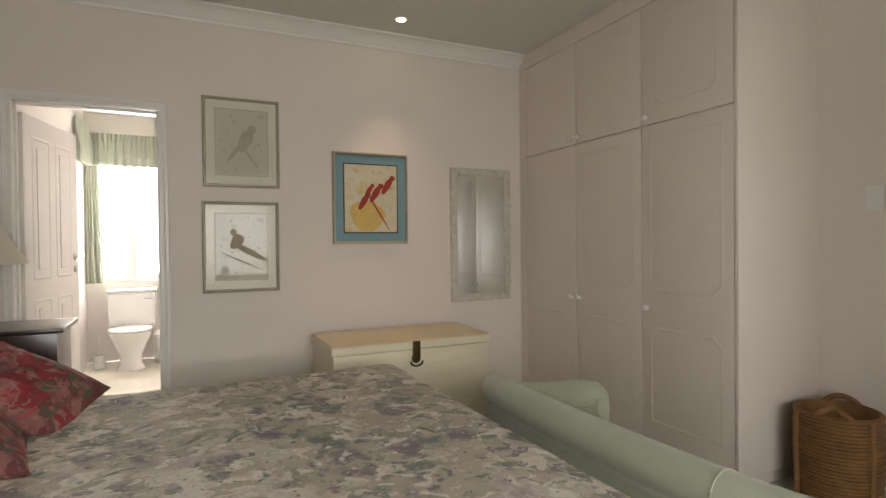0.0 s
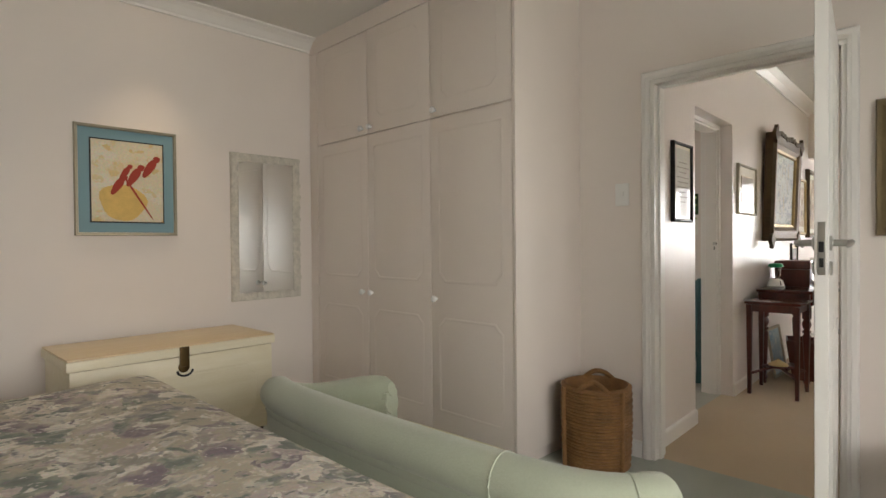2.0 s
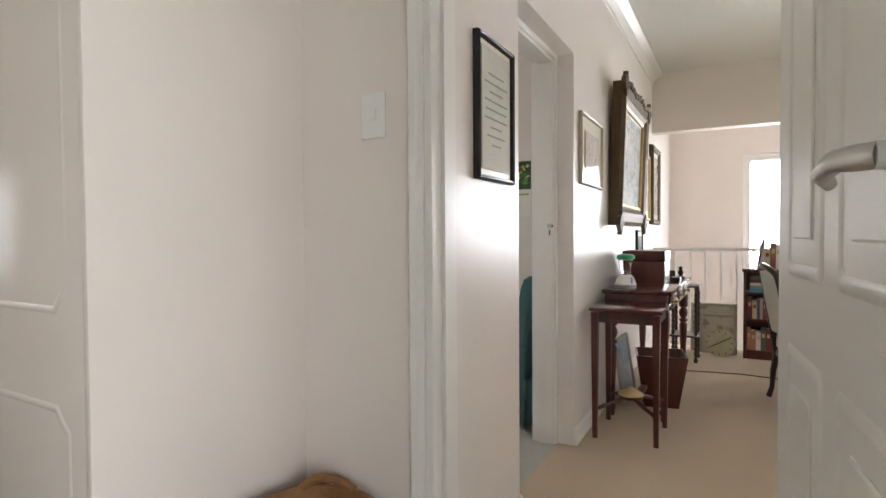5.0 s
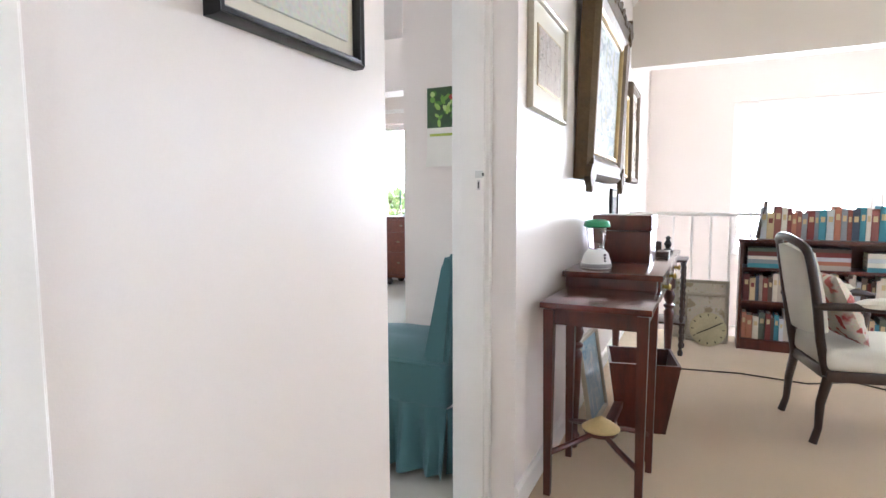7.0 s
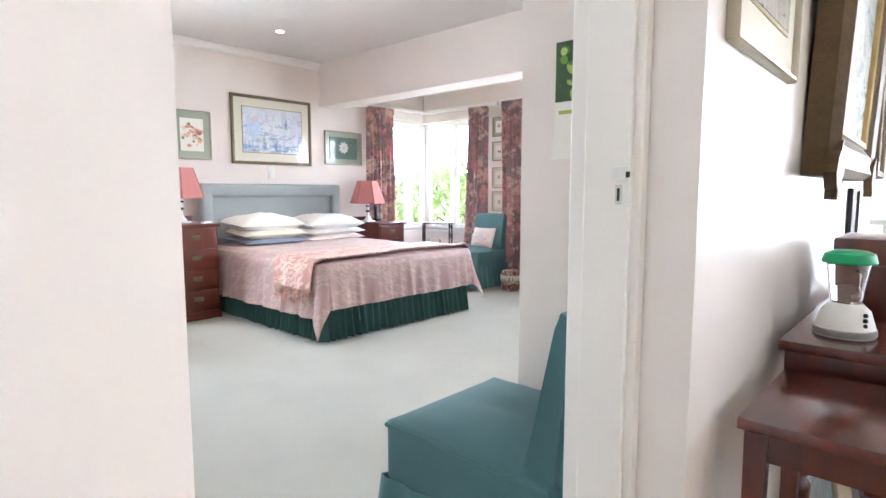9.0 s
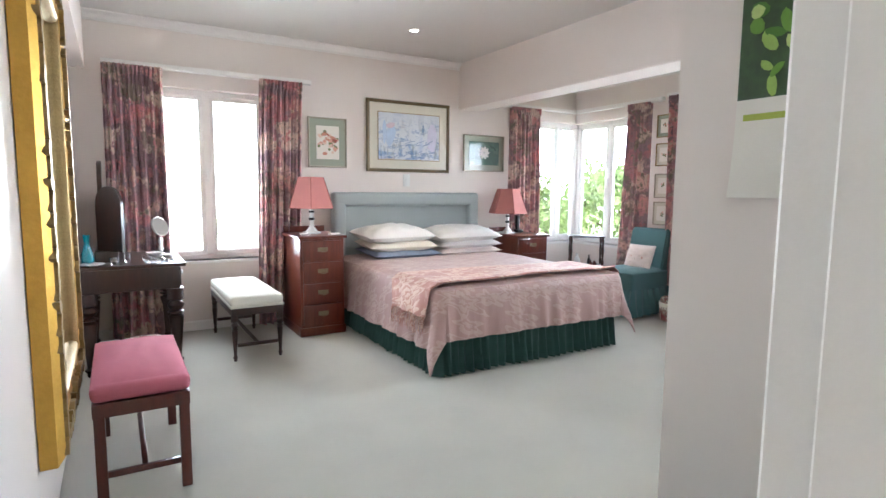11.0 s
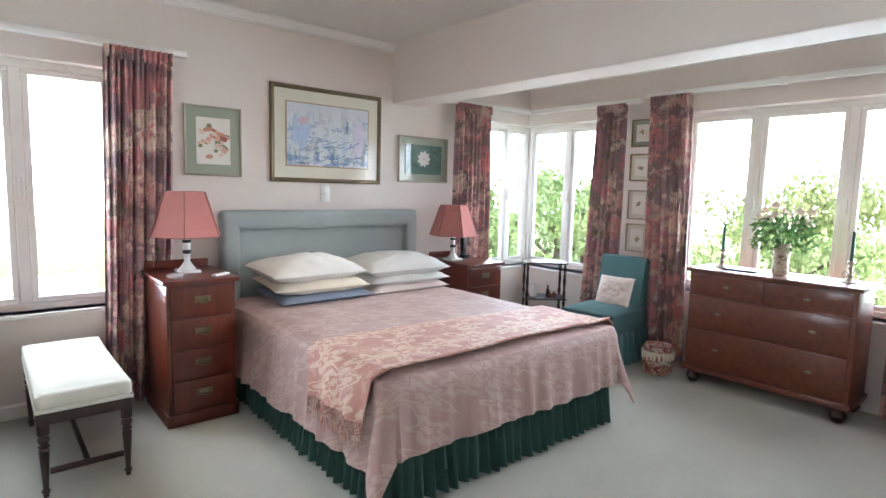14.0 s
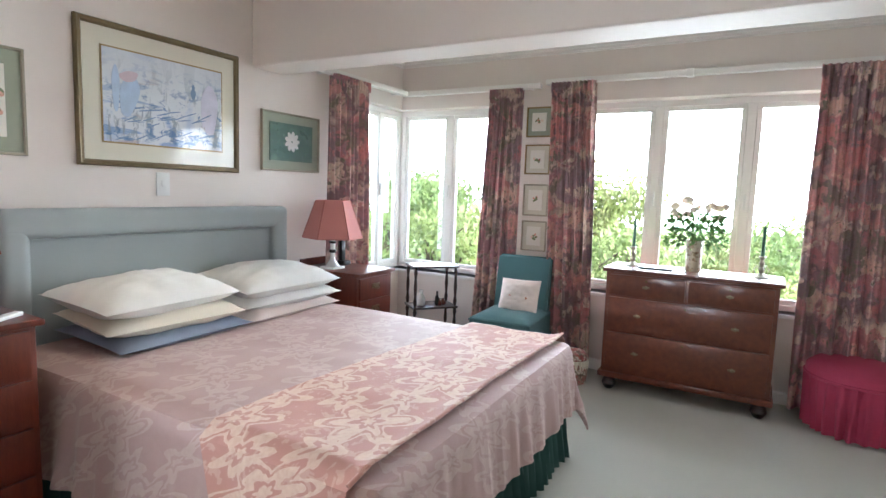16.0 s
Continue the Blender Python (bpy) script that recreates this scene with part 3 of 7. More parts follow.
def watercolour(name, pale, inks, scale=7.0, sky=None):
    """A loose painted scene: washes and short strokes of several inks over pale paper, under glass."""
    m = mat(name, pale, 0.7, 0.05, 6.0, 0.02, 200)
    nt = m.node_tree
    b = nt.nodes["Principled BSDF"]
    b.inputs["Coat Weight"].default_value, b.inputs["Coat Roughness"].default_value = 0.9, 0.03
    tc = nt.nodes.new("ShaderNodeTexCoord")
    col = b.inputs["Base Color"].links[0].from_socket
    for k, ink in enumerate(inks):
        mp = nt.nodes.new("ShaderNodeMapping")
        mp.inputs["Location"].default_value = (3.1 * k, 1.7 * k, 5.3 * k)
        mp.inputs["Rotation"].default_value = (0, 0.3 * (k % 3) - 0.3, 0)
        mp.inputs["Scale"].default_value = ((1, 1, 1), (0.6, 1, 2.2), (2.4, 1, 0.7), (0.8, 1, 1.6))[k % 4]
        n = nt.nodes.new("ShaderNodeTexNoise")
        n.inputs["Scale"].default_value = scale * (1.0, 2.2, 3.4, 5.5)[k % 4]
        n.inputs["Detail"].default_value, n.inputs["Roughness"].default_value, n.inputs["Distortion"].default_value = 4, 0.65, 0.8
        r = nt.nodes.new("ShaderNodeMapRange")
        r.inputs["From Min"].default_value = 0.52 + 0.012 * k
        r.inputs["From Max"].default_value, r.inputs["To Max"].default_value = r.inputs["From Min"].default_value + 0.07, (0.6, 0.8, 0.85, 0.9)[k % 4]
        mx = nt.nodes.new("ShaderNodeMix")
        mx.data_type = "RGBA"
        mx.inputs["B"].default_value = (*ink, 1)
        nt.links.new(tc.outputs["Object"], mp.inputs[0])
        nt.links.new(mp.outputs[0], n.inputs["Vector"])
        nt.links.new(n.outputs[0], r.inputs["Value"])
        amount = r.outputs[0]
        if sky:
            sp = nt.nodes.new("ShaderNodeSeparateXYZ")
            up = nt.nodes.new("ShaderNodeMapRange")
            up.inputs["From Min"].default_value, up.inputs["From Max"].default_value = sky
            up.inputs["To Min"].default_value, up.inputs["To Max"].default_value = 1.0, 0.15
            mul = nt.nodes.new("ShaderNodeMath")
            mul.operation = "MULTIPLY"
            nt.links.new(tc.outputs["Object"], sp.inputs[0])
            nt.links.new(sp.outputs[2], up.inputs["Value"])
            nt.links.new(amount, mul.inputs[0])
            nt.links.new(up.outputs[0], mul.inputs[1])
            amount = mul.outputs[0]
        nt.links.new(amount, mx.inputs["Factor"])
        nt.links.new(col, mx.inputs["A"])
        col = mx.outputs["Result"]
    nt.links.new(col, b.inputs["Base Color"])
    return m


def plain(name, colour):
    return mat(name, colour, 0.7, 0.12, 20.0, 0.05, 150)


def ring_frame(w, h, fw, depth, lip=0.006):
    """Mitred picture frame moulding in the xz plane, its back at y = 0 and its front towards -y."""
    prof = [(0, 0), (0, -depth * 0.7), (fw * 0.2, -depth), (fw * 0.45, -depth * 0.86), (fw * 0.7, -depth * 0.9), (fw, -depth * 0.55), (fw, 0)]
    bm = bmesh.new()
    rings = []
    for sx, sz in ((-1, 0), (1, 0), (1, 1), (-1, 1)):
        rings.append([bm.verts.new((sx * (w / 2 - p), d, (h - p) if sz else p)) for p, d in prof])
    n = len(prof)
    for i in range(4):
        a, b = rings[i], rings[(i + 1) % 4]
        for k in range(n):
            bm.faces.new((a[k], a[(k + 1) % n], b[(k + 1) % n], b[k]))
    return bm


def on_wall(x, y, z, facing):
    """A pose on a wall; facing: the way the picture looks, n, s, e or w."""
    return pose(x, y, z, 0, 0, {"s": 0, "e": 90, "n": 180, "w": -90}[facing])


def picture(name, m, w, h, frame_mat, fw, depth, mount_mat, mw, art_mat, label, inner=None, category="picture"):
    t = thing(name, m, label, category)
    part("frame", ring_frame(w, h, fw, depth), frame_mat, t)
    if mount_mat:
        part("mount", box(-w / 2 + fw * 0.7, -depth * 0.42, fw * 0.7, w / 2 - fw * 0.7, -0.002, h - fw * 0.7), mount_mat, t, smooth=False)
        k = fw + mw
        if inner:
            g = 0.008
            part("fillet", box(-w / 2 + k - g, -depth * 0.42 - 0.003, k - g, w / 2 - k + g, -depth * 0.42 + 0.001, h - k + g), inner, t, smooth=False)
        part("print", box(-w / 2 + k, -depth * 0.42 - 0.005, k, w / 2 - k, -depth * 0.42 + 0.001, h - k), art_mat, t, smooth=False)
    else:
        part("print", box(-w / 2 + fw * 0.7, -depth * 0.5, fw * 0.7, w / 2 - fw * 0.7, -0.002, h - fw * 0.7), art_mat, t, smooth=False)
    return t


def blob(x, z, rx, rz, tilt=0.0, y=0.0, thick=0.0015, seg=18):
    """A thin painted shape lying on a picture."""
    bm = bmesh.new()
    ring = [bm.verts.new((rx * math.cos(a) * (1 + 0.12 * math.sin(3 * a)), 0, rz * math.sin(a))) for a in [2 * math.pi * i / seg for i in range(seg)]]
    bm.faces.new(ring)
    ex = bmesh.ops.extrude_face_region(bm, geom=bm.faces[:])
    bmesh.ops.translate(bm, verts=[v for v in ex["geom"] if isinstance(v, bmesh.types.BMVert)], vec=(0, -thick, 0))
    return moved(bm, pose(x, y, z, 0, tilt, 0))


def pillow_bm(w, d, h, seed=0, n=26):
    """A stuffed cushion, flat in xy, pinched at its corners."""
    bm = bmesh.new()
    rnd = random.Random(seed)
    off = Vector((rnd.random() * 9, rnd.random() * 9, rnd.random() * 9))
    def pinch_at(c):
        """Seams draw in a little between the corners."""
        return 1 - 0.035 * (1 - c * c)
    def top(u, v, s):
        x, y = 2 * u - 1, 2 * v - 1
        edge = max(0.0, (1 - abs(x) ** 2.6)) ** 0.55 * max(0.0, (1 - abs(y) ** 2.6)) ** 0.55
        wr = 0.10 * noise.noise(Vector((x * 2.3, y * 2.3, s)) + off) + 0.09 * noise.noise(Vector((x * 3.5, y * 7, s)) + off) + 0.045 * noise.noise(Vector((x * 9 + y * 5, y * 8 - x * 4, s * 2)) + off)
        return Vector((x * w / 2 * pinch_at(y), y * d / 2 * pinch_at(x), s * h / 2 * edge * (1 + 1.6 * wr)))
    rows = {}
    for s in (1, -1):
        for i in range(n + 1):
            for j in range(n + 1):
                if s == -1 and (i in (0, n) or j in (0, n)):
                    rows[(s, i, j)] = rows[(1, i, j)]
                    continue
                rows[(s, i, j)] = bm.verts.new(top(i / n, j / n, s))
    for s in (1, -1):
        for i in range(n):
            for j in range(n):
                q = (rows[(s, i, j)], rows[(s, i + 1, j)], rows[(s, i + 1, j + 1)], rows[(s, i, j + 1)])
                bm.faces.new(q if s == 1 else q[::-1])
    return bm


def pleated_skirt(points, z0, z1, amp, count, closed=False):
    """Gathered cloth hung along a path of plan points, its foot flared and rippled."""
    pts = [Vector(p) for p in points]
    if closed:
        pts.append(pts[0])
    lens = [0.0]
    for a, b in zip(pts, pts[1:]):
        lens.append(lens[-1] + (b - a).length)
    def at(s):
        s *= lens[-1]
        for i in range(len(pts) - 1):
            if s <= lens[i + 1] + 1e-9:
                k = (s - lens[i]) / max(1e-9, lens[i + 1] - lens[i])
                d = (pts[i + 1] - pts[i]).normalized()
                return pts[i].lerp(pts[i + 1], k), Vector((d.y, -d.x))
        return pts[-1], Vector((0, 0))
    def fn(u, v):
        p, n = at(u)
        jitter = 0.5 * noise.noise(Vector((u * count * 0.37, 4.2, v * 0.6))) + 0.35 * noise.noise(Vector((u * count * 0.9, 1.7, v * 0.9)))
        wave = math.sin(2 * math.pi * count * u + jitter * 4.5)
        o = amp * (0.25 + 0.75 * v) * (wave + 0.35 * math.sin(4.3 * math.pi * count * u * 0.37 + jitter * 5)) + amp * 1.2 * v + amp * 0.5 * jitter * v
        return (p.x + n.x * o, p.y + n.y * o, z1 + (z0 - z1) * v - 0.006 * jitter * v)
    return solid_grid(fn, count * 7, 6, 0.004)


def turned_leg(h, r, seg=14):
    prof = [(r * 0.42, 0), (r * 0.55, h * 0.02), (r * 0.5, h * 0.05), (r * 0.78, h * 0.075), (r * 0.8, h * 0.09), (r * 0.5, h * 0.11), (r * 0.52, h * 0.15), (r * 0.95, h * 0.62), (r * 0.98, h * 0.645), (r * 0.62, h * 0.67), (r * 1.05, h * 0.69), (r * 1.05, h * 0.705), (r * 0.6, h * 0.72), (r * 0.9, h * 0.745), (r * 1.12, h * 0.785), (r * 0.9, h * 0.825), (r * 0.65, h * 0.84), (r * 1.1, h * 0.86), (r * 1.1, h)]
    return lathe(prof, seg)


def curtain(name, axis, a0, a1, depth_at, z0, z1, folds, amp=0.035, spread=0.0, material=None, label="", shift=0.0):
    """A gathered curtain; spread widens the foot, shift slides the foot sideways."""
    t = thing(name, pose(0, 0, 0), label or "long floral curtain in faded red and plum", "curtain", "bedroom curtains")
    def fn(u, v):
        w = (a1 - a0) * (1 + spread * v)
        wob = noise.noise(Vector((u * 3.1 + a0, v * 1.3, 0.7)))
        a = a0 - (w - (a1 - a0)) / 2 + u * w + shift * v + 0.012 * wob
        fine_ = math.sin(2 * math.pi * folds * 2.2 * u + 0.8 * wob)
        o = amp * (0.4 + 0.5 * v) * (math.sin(2 * math.pi * folds * u + 2.4 * wob) + 0.25 * math.sin(4 * math.pi * folds * u + 1)) + amp * 0.45 * (1 - 0.6 * v) * fine_ + 0.012 * wob
        z = z1 + (z0 - z1) * v
        return (a, depth_at + o, z) if axis == "x" else (depth_at + o, a, z)
    part("drape", solid_grid(fn, int(folds * 20), 24, 0.004), material or CURTAIN, t)
    def head(u, v):
        a = a0 + u * (a1 - a0)
        o = amp * 0.5 * math.sin(2 * math.pi * folds * 2.2 * u) - amp * 0.2
        z = z1 + 0.012 - 0.075 * v
        return (a, depth_at + o - 0.012, z) if axis == "x" else (depth_at + o - 0.012, a, z)
    part("gathered_heading", solid_grid(head, int(folds * 20), 3, 0.004), material or CURTAIN, t)
    return t


def window(name, axis, plane, a0, a1, z0, z1, mullions=(), label="white painted window with clear panes"):
    """A casement window: outer frame, posts, sashes and panes, and a sill board."""
    t = tagged(new(name), label=label, category="window", kind="structure")
    def slab(u0, u1, p0, p1, w0, w1, bev=0.004):
        return box(u0, plane + p0, w0, u1, plane + p1, w1, bev, 1) if axis == "x" else box(plane + p0, u0, w0, plane + p1, u1, w1, bev, 1)
    f = 0.045
    fr = slab(a0, a1, -0.03, 0.03, z1 - f, z1)
    for b in (slab(a0, a1, -0.03, 0.03, z0, z0 + f), slab(a0, a0 + f, -0.03, 0.03, z0 + f, z1 - f), slab(a1 - f, a1, -0.03, 0.03, z0 + f, z1 - f)):
        fr = join(fr, b)
    part("window_frame", fr, TRIM, t)
    edges = [a0 + f, *mullions, a1 - f]
    for mu in mullions:
        part("post", slab(mu - 0.03, mu + 0.03, -0.028, 0.028, z0 + f, z1 - f), TRIM, t)
        part("catch", slab(mu - 0.008, mu + 0.008, -0.055, -0.03, (z0 + z1) / 2 - 0.05, (z0 + z1) / 2 + 0.06, 0.003), WHITEPLAST, t)
    for u0, u1 in zip(edges, edges[1:]):
        u0, u1 = u0 + (0.03 if u0 in mullions else 0), u1 - (0.03 if u1 in mullions else 0)
        s = 0.035
        sash = slab(u0, u1, -0.022, 0.018, z1 - f - s, z1 - f)
        for b in (slab(u0, u1, -0.022, 0.018, z0 + f, z0 + f + s), slab(u0, u0 + s, -0.022, 0.018, z0 + f + s, z1 - f - s), slab(u1 - s, u1, -0.022, 0.018, z0 + f + s, z1 - f - s)):
            sash = join(sash, b)
        part("sash", sash, TRIM, t)
        p = part("pane", slab(u0 + s - 0.004, u1 - s + 0.004, -0.004, 0.0, z0 + f + s - 0.004, z1 - f - s + 0.004, 0), PANE, t, smooth=False)
        p.visible_shadow = False
    return t


def panel_loops(y0, y1, z0, z1, cham, r=0.007, upper=None):
    """The raised moulding of a door panel in the yz plane, standing out towards -x and +x."""
    c, e = cham, cham if upper is None else upper
    pts = [(y0 + c, z0), (y1 - c, z0), (y1 - c * 0.55, z0 + c * 0.55), (y1, z0 + c), (y1, z1 - e), (y1 - e * 0.55, z1 - e * 0.55), (y1 - e, z1), (y0 + e, z1), (y0 + e * 0.55, z1 - e * 0.55), (y0, z1 - e), (y0, z0 + c), (y0 + c * 0.55, z0 + c * 0.55)]
    bm = bmesh.new()
    my, mz = (y0 + y1) / 2, (z0 + z1) / 2
    sy, sz = (y1 - y0) / 2, (z1 - z0) / 2
    rings = []
    for k, dx in ((-1.6, 0.0), (-0.9, 0.38), (0.0, 0.55), (0.9, 0.38), (1.6, 0.0), (0.0, -0.3)):
        o = k * r
        rings.append([bm.verts.new((-dx * r if k or dx > 0 else 0.3 * r, my + (y - my) * (sy + o) / sy, mz + (z - mz) * (sz + o) / sz)) for y, z in pts])
    n = len(pts)
    for a, b in zip(rings, rings[1:] + rings[:1]):
        for i in range(n):
            bm.faces.new((a[i], a[(i + 1) % n], b[(i + 1) % n], b[i]))
    return bm


def lever(side, parent, x, z, y):
    """A steel lever handle with its rose on a door face looking along side * y."""
    h = part("door_handle", join(moved(lathe([(0.026, 0), (0.026, 0.006), (0.012, 0.01), (0.011, 0.045)], 16), pose(x, y, z, -90 * side, 0, 0)), tube([(x, y + side * 0.04, z), (x + 0.012, y + side * 0.052, z), (x + 0.05, y + side * 0.058, z + 0.002), (x + 0.115, y + side * 0.055, z - 0.004), (x + 0.128, y + side * 0.045, z - 0.012)], [0.011, 0.011, 0.01, 0.009, 0.007], 10)), CHROME, parent, "brushed steel lever handle")
    part("key_rose", moved(lathe([(0.024, 0), (0.024, 0.006), (0.018, 0.009)], 16), pose(x, y, z - 0.085, -90 * side, 0, 0)), CHROME, parent)
    return h


def panelled_door(name, m, w, h, label):
    """A moulded white door leaf: hinge at the origin, running along -x, both faces panelled."""
    t = tagged(new(name), label=label, category="door", kind="structure")
    t.matrix_world = m
    leaf = part("leaf", box(-w, -0.02, 0.008, 0, 0.02, h, 0.002, 1), TRIM, t)
    for s in (-1, 1):
        for (x0, x1) in ((-w + 0.11, -w / 2 - 0.045), (-w / 2 + 0.045, -0.11)):
            for z0, z1 in ((0.2, 0.92), (1.06, h - 0.13)):
                lp = panel_loops(x0, x1, z0, z1, 0.012, 0.007)
                part("panel_moulding", moved(lp, Matrix(((0, 1, 0, 0), (-s, 0, 0, s * 0.02), (0, 0, 1, 0), (0, 0, 0, 1)))), TRIM, t)
                part("raised_field", box(x0 + 0.05, s * 0.018, z0 + 0.05, x1 - 0.05, s * 0.024, z1 - 0.05, 0.004, 1), TRIM, t)
        lever(s, t, -w + 0.055, 1.18, s * 0.02)
    part("lock_plate", box(-w - 0.002, -0.011, 1.075, -w + 0.002, 0.011, 1.25, 0.0008, 1), CHROME, t, "steel lock face plate")
    part("latch", box(-w - 0.012, -0.007, 1.15, -w, 0.007, 1.185, 0.002, 1), BLACKMETAL, t)
    part("bolt_slot", box(-w - 0.0035, -0.006, 1.1, -w, 0.006, 1.13, 0.0005, 1), BLACKMETAL, t)
    return t


def casing(name, axis, face, a0, a1, top, side, w=0.075, t=0.018):
    """Architrave round an opening on one face of a wall; side is the way out from the wall."""
    prof = [(0, 0), (0, side * t * 0.6), (w * 0.25, side * t * 0.7), (w * 0.4, side * t), (w * 0.85, side * t), (w, side * t * 0.5), (w, 0)]
    bm = bmesh.new()
    stops = []
    for (a, z, da, dz) in ((a0, 0.002, -1, 0), (a0, top, -1, 1), (a1, top, 1, 1), (a1, 0.002, 1, 0)):
        ring = []
        for o, d in prof:
            u, zz, p = a + da * o, z + dz * o, face + d
            ring.append(bm.verts.new((p, u, zz) if axis == "x" else (u, p, zz)))
        stops.append(ring)
    n = len(prof)
    for a, b in zip(stops, stops[1:]):
        for k in range(n):
            bm.faces.new((a[k], a[(k + 1) % n], b[(k + 1) % n], b[k]))
    for r in (stops[0][::-1], stops[-1]):
        bm.faces.new(r)
    return setting(name, bm, TRIM, "white painted door architrave", True)


def lining(name, axis, p0, p1, a0, a1, top, t=0.022, label="white painted door lining"):
    bm = None
    for u0, u1, w0, w1 in ((a0, a0 + t, 0.0, top - t), (a1 - t, a1, 0.0, top - t), (a0, a1, top - t, top)):
        b = box(p0, u0, w0, p1, u1, w1, 0.002, 1) if axis == "x" else box(u0, p0, w0, u1, p1, w1, 0.002, 1)
        bm = join(bm, b)
    mid = (p0 + p1) / 2
    for u0, u1, w0, w1 in ((a0 + t, a0 + t + 0.012, 0.0, top - t), (a1 - t - 0.012, a1 - t, 0.0, top - t), (a0 + t, a1 - t, top - t - 0.012, top - t)):
        b = box(mid - 0.02, u0, w0, mid + 0.02, u1, w1) if axis == "x" else box(u0, mid - 0.02, w0, u1, mid + 0.02, w1)
        bm = join(bm, b)
    return setting(name, bm, TRIM, label)


def downlight(x, y, z):
    t = thing("downlight", pose(x, y, z), "small recessed ceiling downlight, switched on", "ceiling light", "ceiling downlights")
    part("rim", lathe([(0.045, -0.001), (0.045, -0.006), (0.033, -0.008), (0.033, -0.001)], 24), TRIM, t)
    part("bulb", lathe([(0.030, -0.0015), (0.026, -0.009), (0.01, -0.0105)], 20), BULB, t, "glowing warm bulb")
    data = bpy.data.lights.new("downlight_beam", "SPOT")
    data.energy, data.spot_size, data.spot_blend, data.color, data.shadow_soft_size = 12, radians(72), 0.8, (1.0, 0.78, 0.52), 0.03
    lamp = new("downlight_beam", data)
    lamp.matrix_world = pose(x, y, z - 0.015)
    return t


BULB = emit("warm_bulb", (1.0, 0.86, 0.66), 14)


# ---- bedroom one: doors ----
casing("trim_architrave_bedroom", "x", R1_E, 0.79, 1.66, 2.07, -1, 0.045)
casing("trim_architrave_landing_side", "x", R1_E + 0.14, 0.79, 1.66, 2.07, 1, 0.03)
lining("trim_lining_bedroom", "x", R1_E, R1_E + 0.14, 0.79, 1.66, 2.07)
panelled_door("door_1", pose(3.385, 0.838, 0.01, 0, 0, 6.2), 0.765, 2.03, "white moulded panel door standing open")
casing("trim_architrave_bath", "y", R1_N, -0.57, 0.21, 2.12, -1, 0.03)
lining("trim_lining_bath", "y", R1_N, R1_N + 0.16, -0.57, 0.21, 2.12)
panelled_door("door_2", pose(-0.545, 4.29, 0.01, 0, 0, 180 + 77), 0.74, 2.05, "white panel door open into the bathroom")
window("window_1", "x", -1.58, -0.5, 1.7, 0.6, 2.1, (0.23, 0.97))

# ---- bedroom one: wardrobe ----
wd = thing("wardrobe", Matrix.Translation((2.86, 4.13, 0)) @ pose(0, 0, 0, 0, 0, -1.8) @ Matrix.Diagonal((1, 1.016, 1, 1)) @ Matrix.Translation((-2.86, -4.13, 0)), "tall cream built-in wardrobe with panelled doors and white knobs", "wardrobe")
WX = 2.85
part("carcass", box(WX + 0.02, 2.16, 0.0, 3.43, 4.125, R1_C - 0.003), CUPBOARD, wd)
part("side_panel", box(WX - 0.004, 2.138, 0.07, 3.50, 2.16, R1_C - 0.002, 0.006, 2), CUPBOARD, wd)
part("plinth", box(WX + 0.035, 2.145, 0.002, WX + 0.06, 4.12, 0.075), OAKISH, wd, "dark recessed plinth")
part("side_filler", box(WX - 0.001, 4.026, 0.08, WX + 0.02, 4.125, 2.657, 0.002, 1), CUPBOARD, wd)
part("top_filler", box(WX - 0.002, 2.16, 2.66, WX + 0.02, 4.125, R1_C - 0.002, 0.002, 1), CUPBOARD, wd)
for k in range(3):
    y0, y1 = 2.163 + 0.62 * k, 2.163 + 0.62 * (k + 1) - 0.004
    for z0, z1, nm in ((0.08, 1.938, "door"), (1.95, 2.655, "upper_door")):
        d = part(nm, box(WX, y0, z0, WX + 0.02, y1, z1, 0.004), CUPBOARD, wd)
        if nm == "door":
            for a, b, cb, ct in ((0.2, 0.75, 0.006, 0.05), (0.97, 1.86, 0.05, 0.006)):
                part("panel_moulding", moved(panel_loops(y0 + 0.07, y1 - 0.07, a, b, cb, 0.0055, ct), Matrix.Translation((WX, 0, 0))), CUPBOARD, d)
        else:
            part("panel_moulding", moved(panel_loops(y0 + 0.1, y1 - 0.1, z0 + 0.1, z1 - 0.09, 0.04, 0.0035), Matrix.Translation((WX, 0, 0))), CUPBOARD, d)
        ky = (y1 - 0.045) if k in (0, 1) else (y0 + 0.045)
        kz = 0.865 if nm == "door" else 1.99
        part("knob", moved(lathe([(0.009, 0), (0.009, 0.012), (0.019, 0.02), (0.02, 0.03), (0.012, 0.038)], 16), pose(WX, ky, kz, 0, -90, 0)), PORCELAIN, d, "white porcelain knob")

# ---- bedroom one: pictures and mirror ----
BIRD = art("pale_bird_print", hexc("d9d4c0"), [hexc("c9c4ae"), hexc("bdb7a0"), hexc("d3cdb8")], 10.0, 0.3)
ink_g = plain("grey_brown_wash", hexc("ada38e"))
ink_r = plain("scarlet_wash", hexc("a23a28"))
ink_y = plain("ochre_wash", hexc("d8b66a"))
p = picture("picture", on_wall(0.675, R1_N, 1.64, "s"), 0.475, 0.58, SILVER, 0.02, 0.025, MAT_CREAM, 0.06, BIRD, "pale print in a silver frame with a cream mount", SILVER)
part("painted_shape", join(blob(0.02, 0.30, 0.04, 0.08, 25, -0.0158), blob(0.062, 0.378, 0.026, 0.028, 0, -0.0162)), ink_g, p)
part("painted_branch", join(blob(0.05, 0.2, 0.006, 0.10, -35, -0.0166), blob(-0.05, 0.22, 0.014, 0.07, 35, -0.017)), ink_g, p)
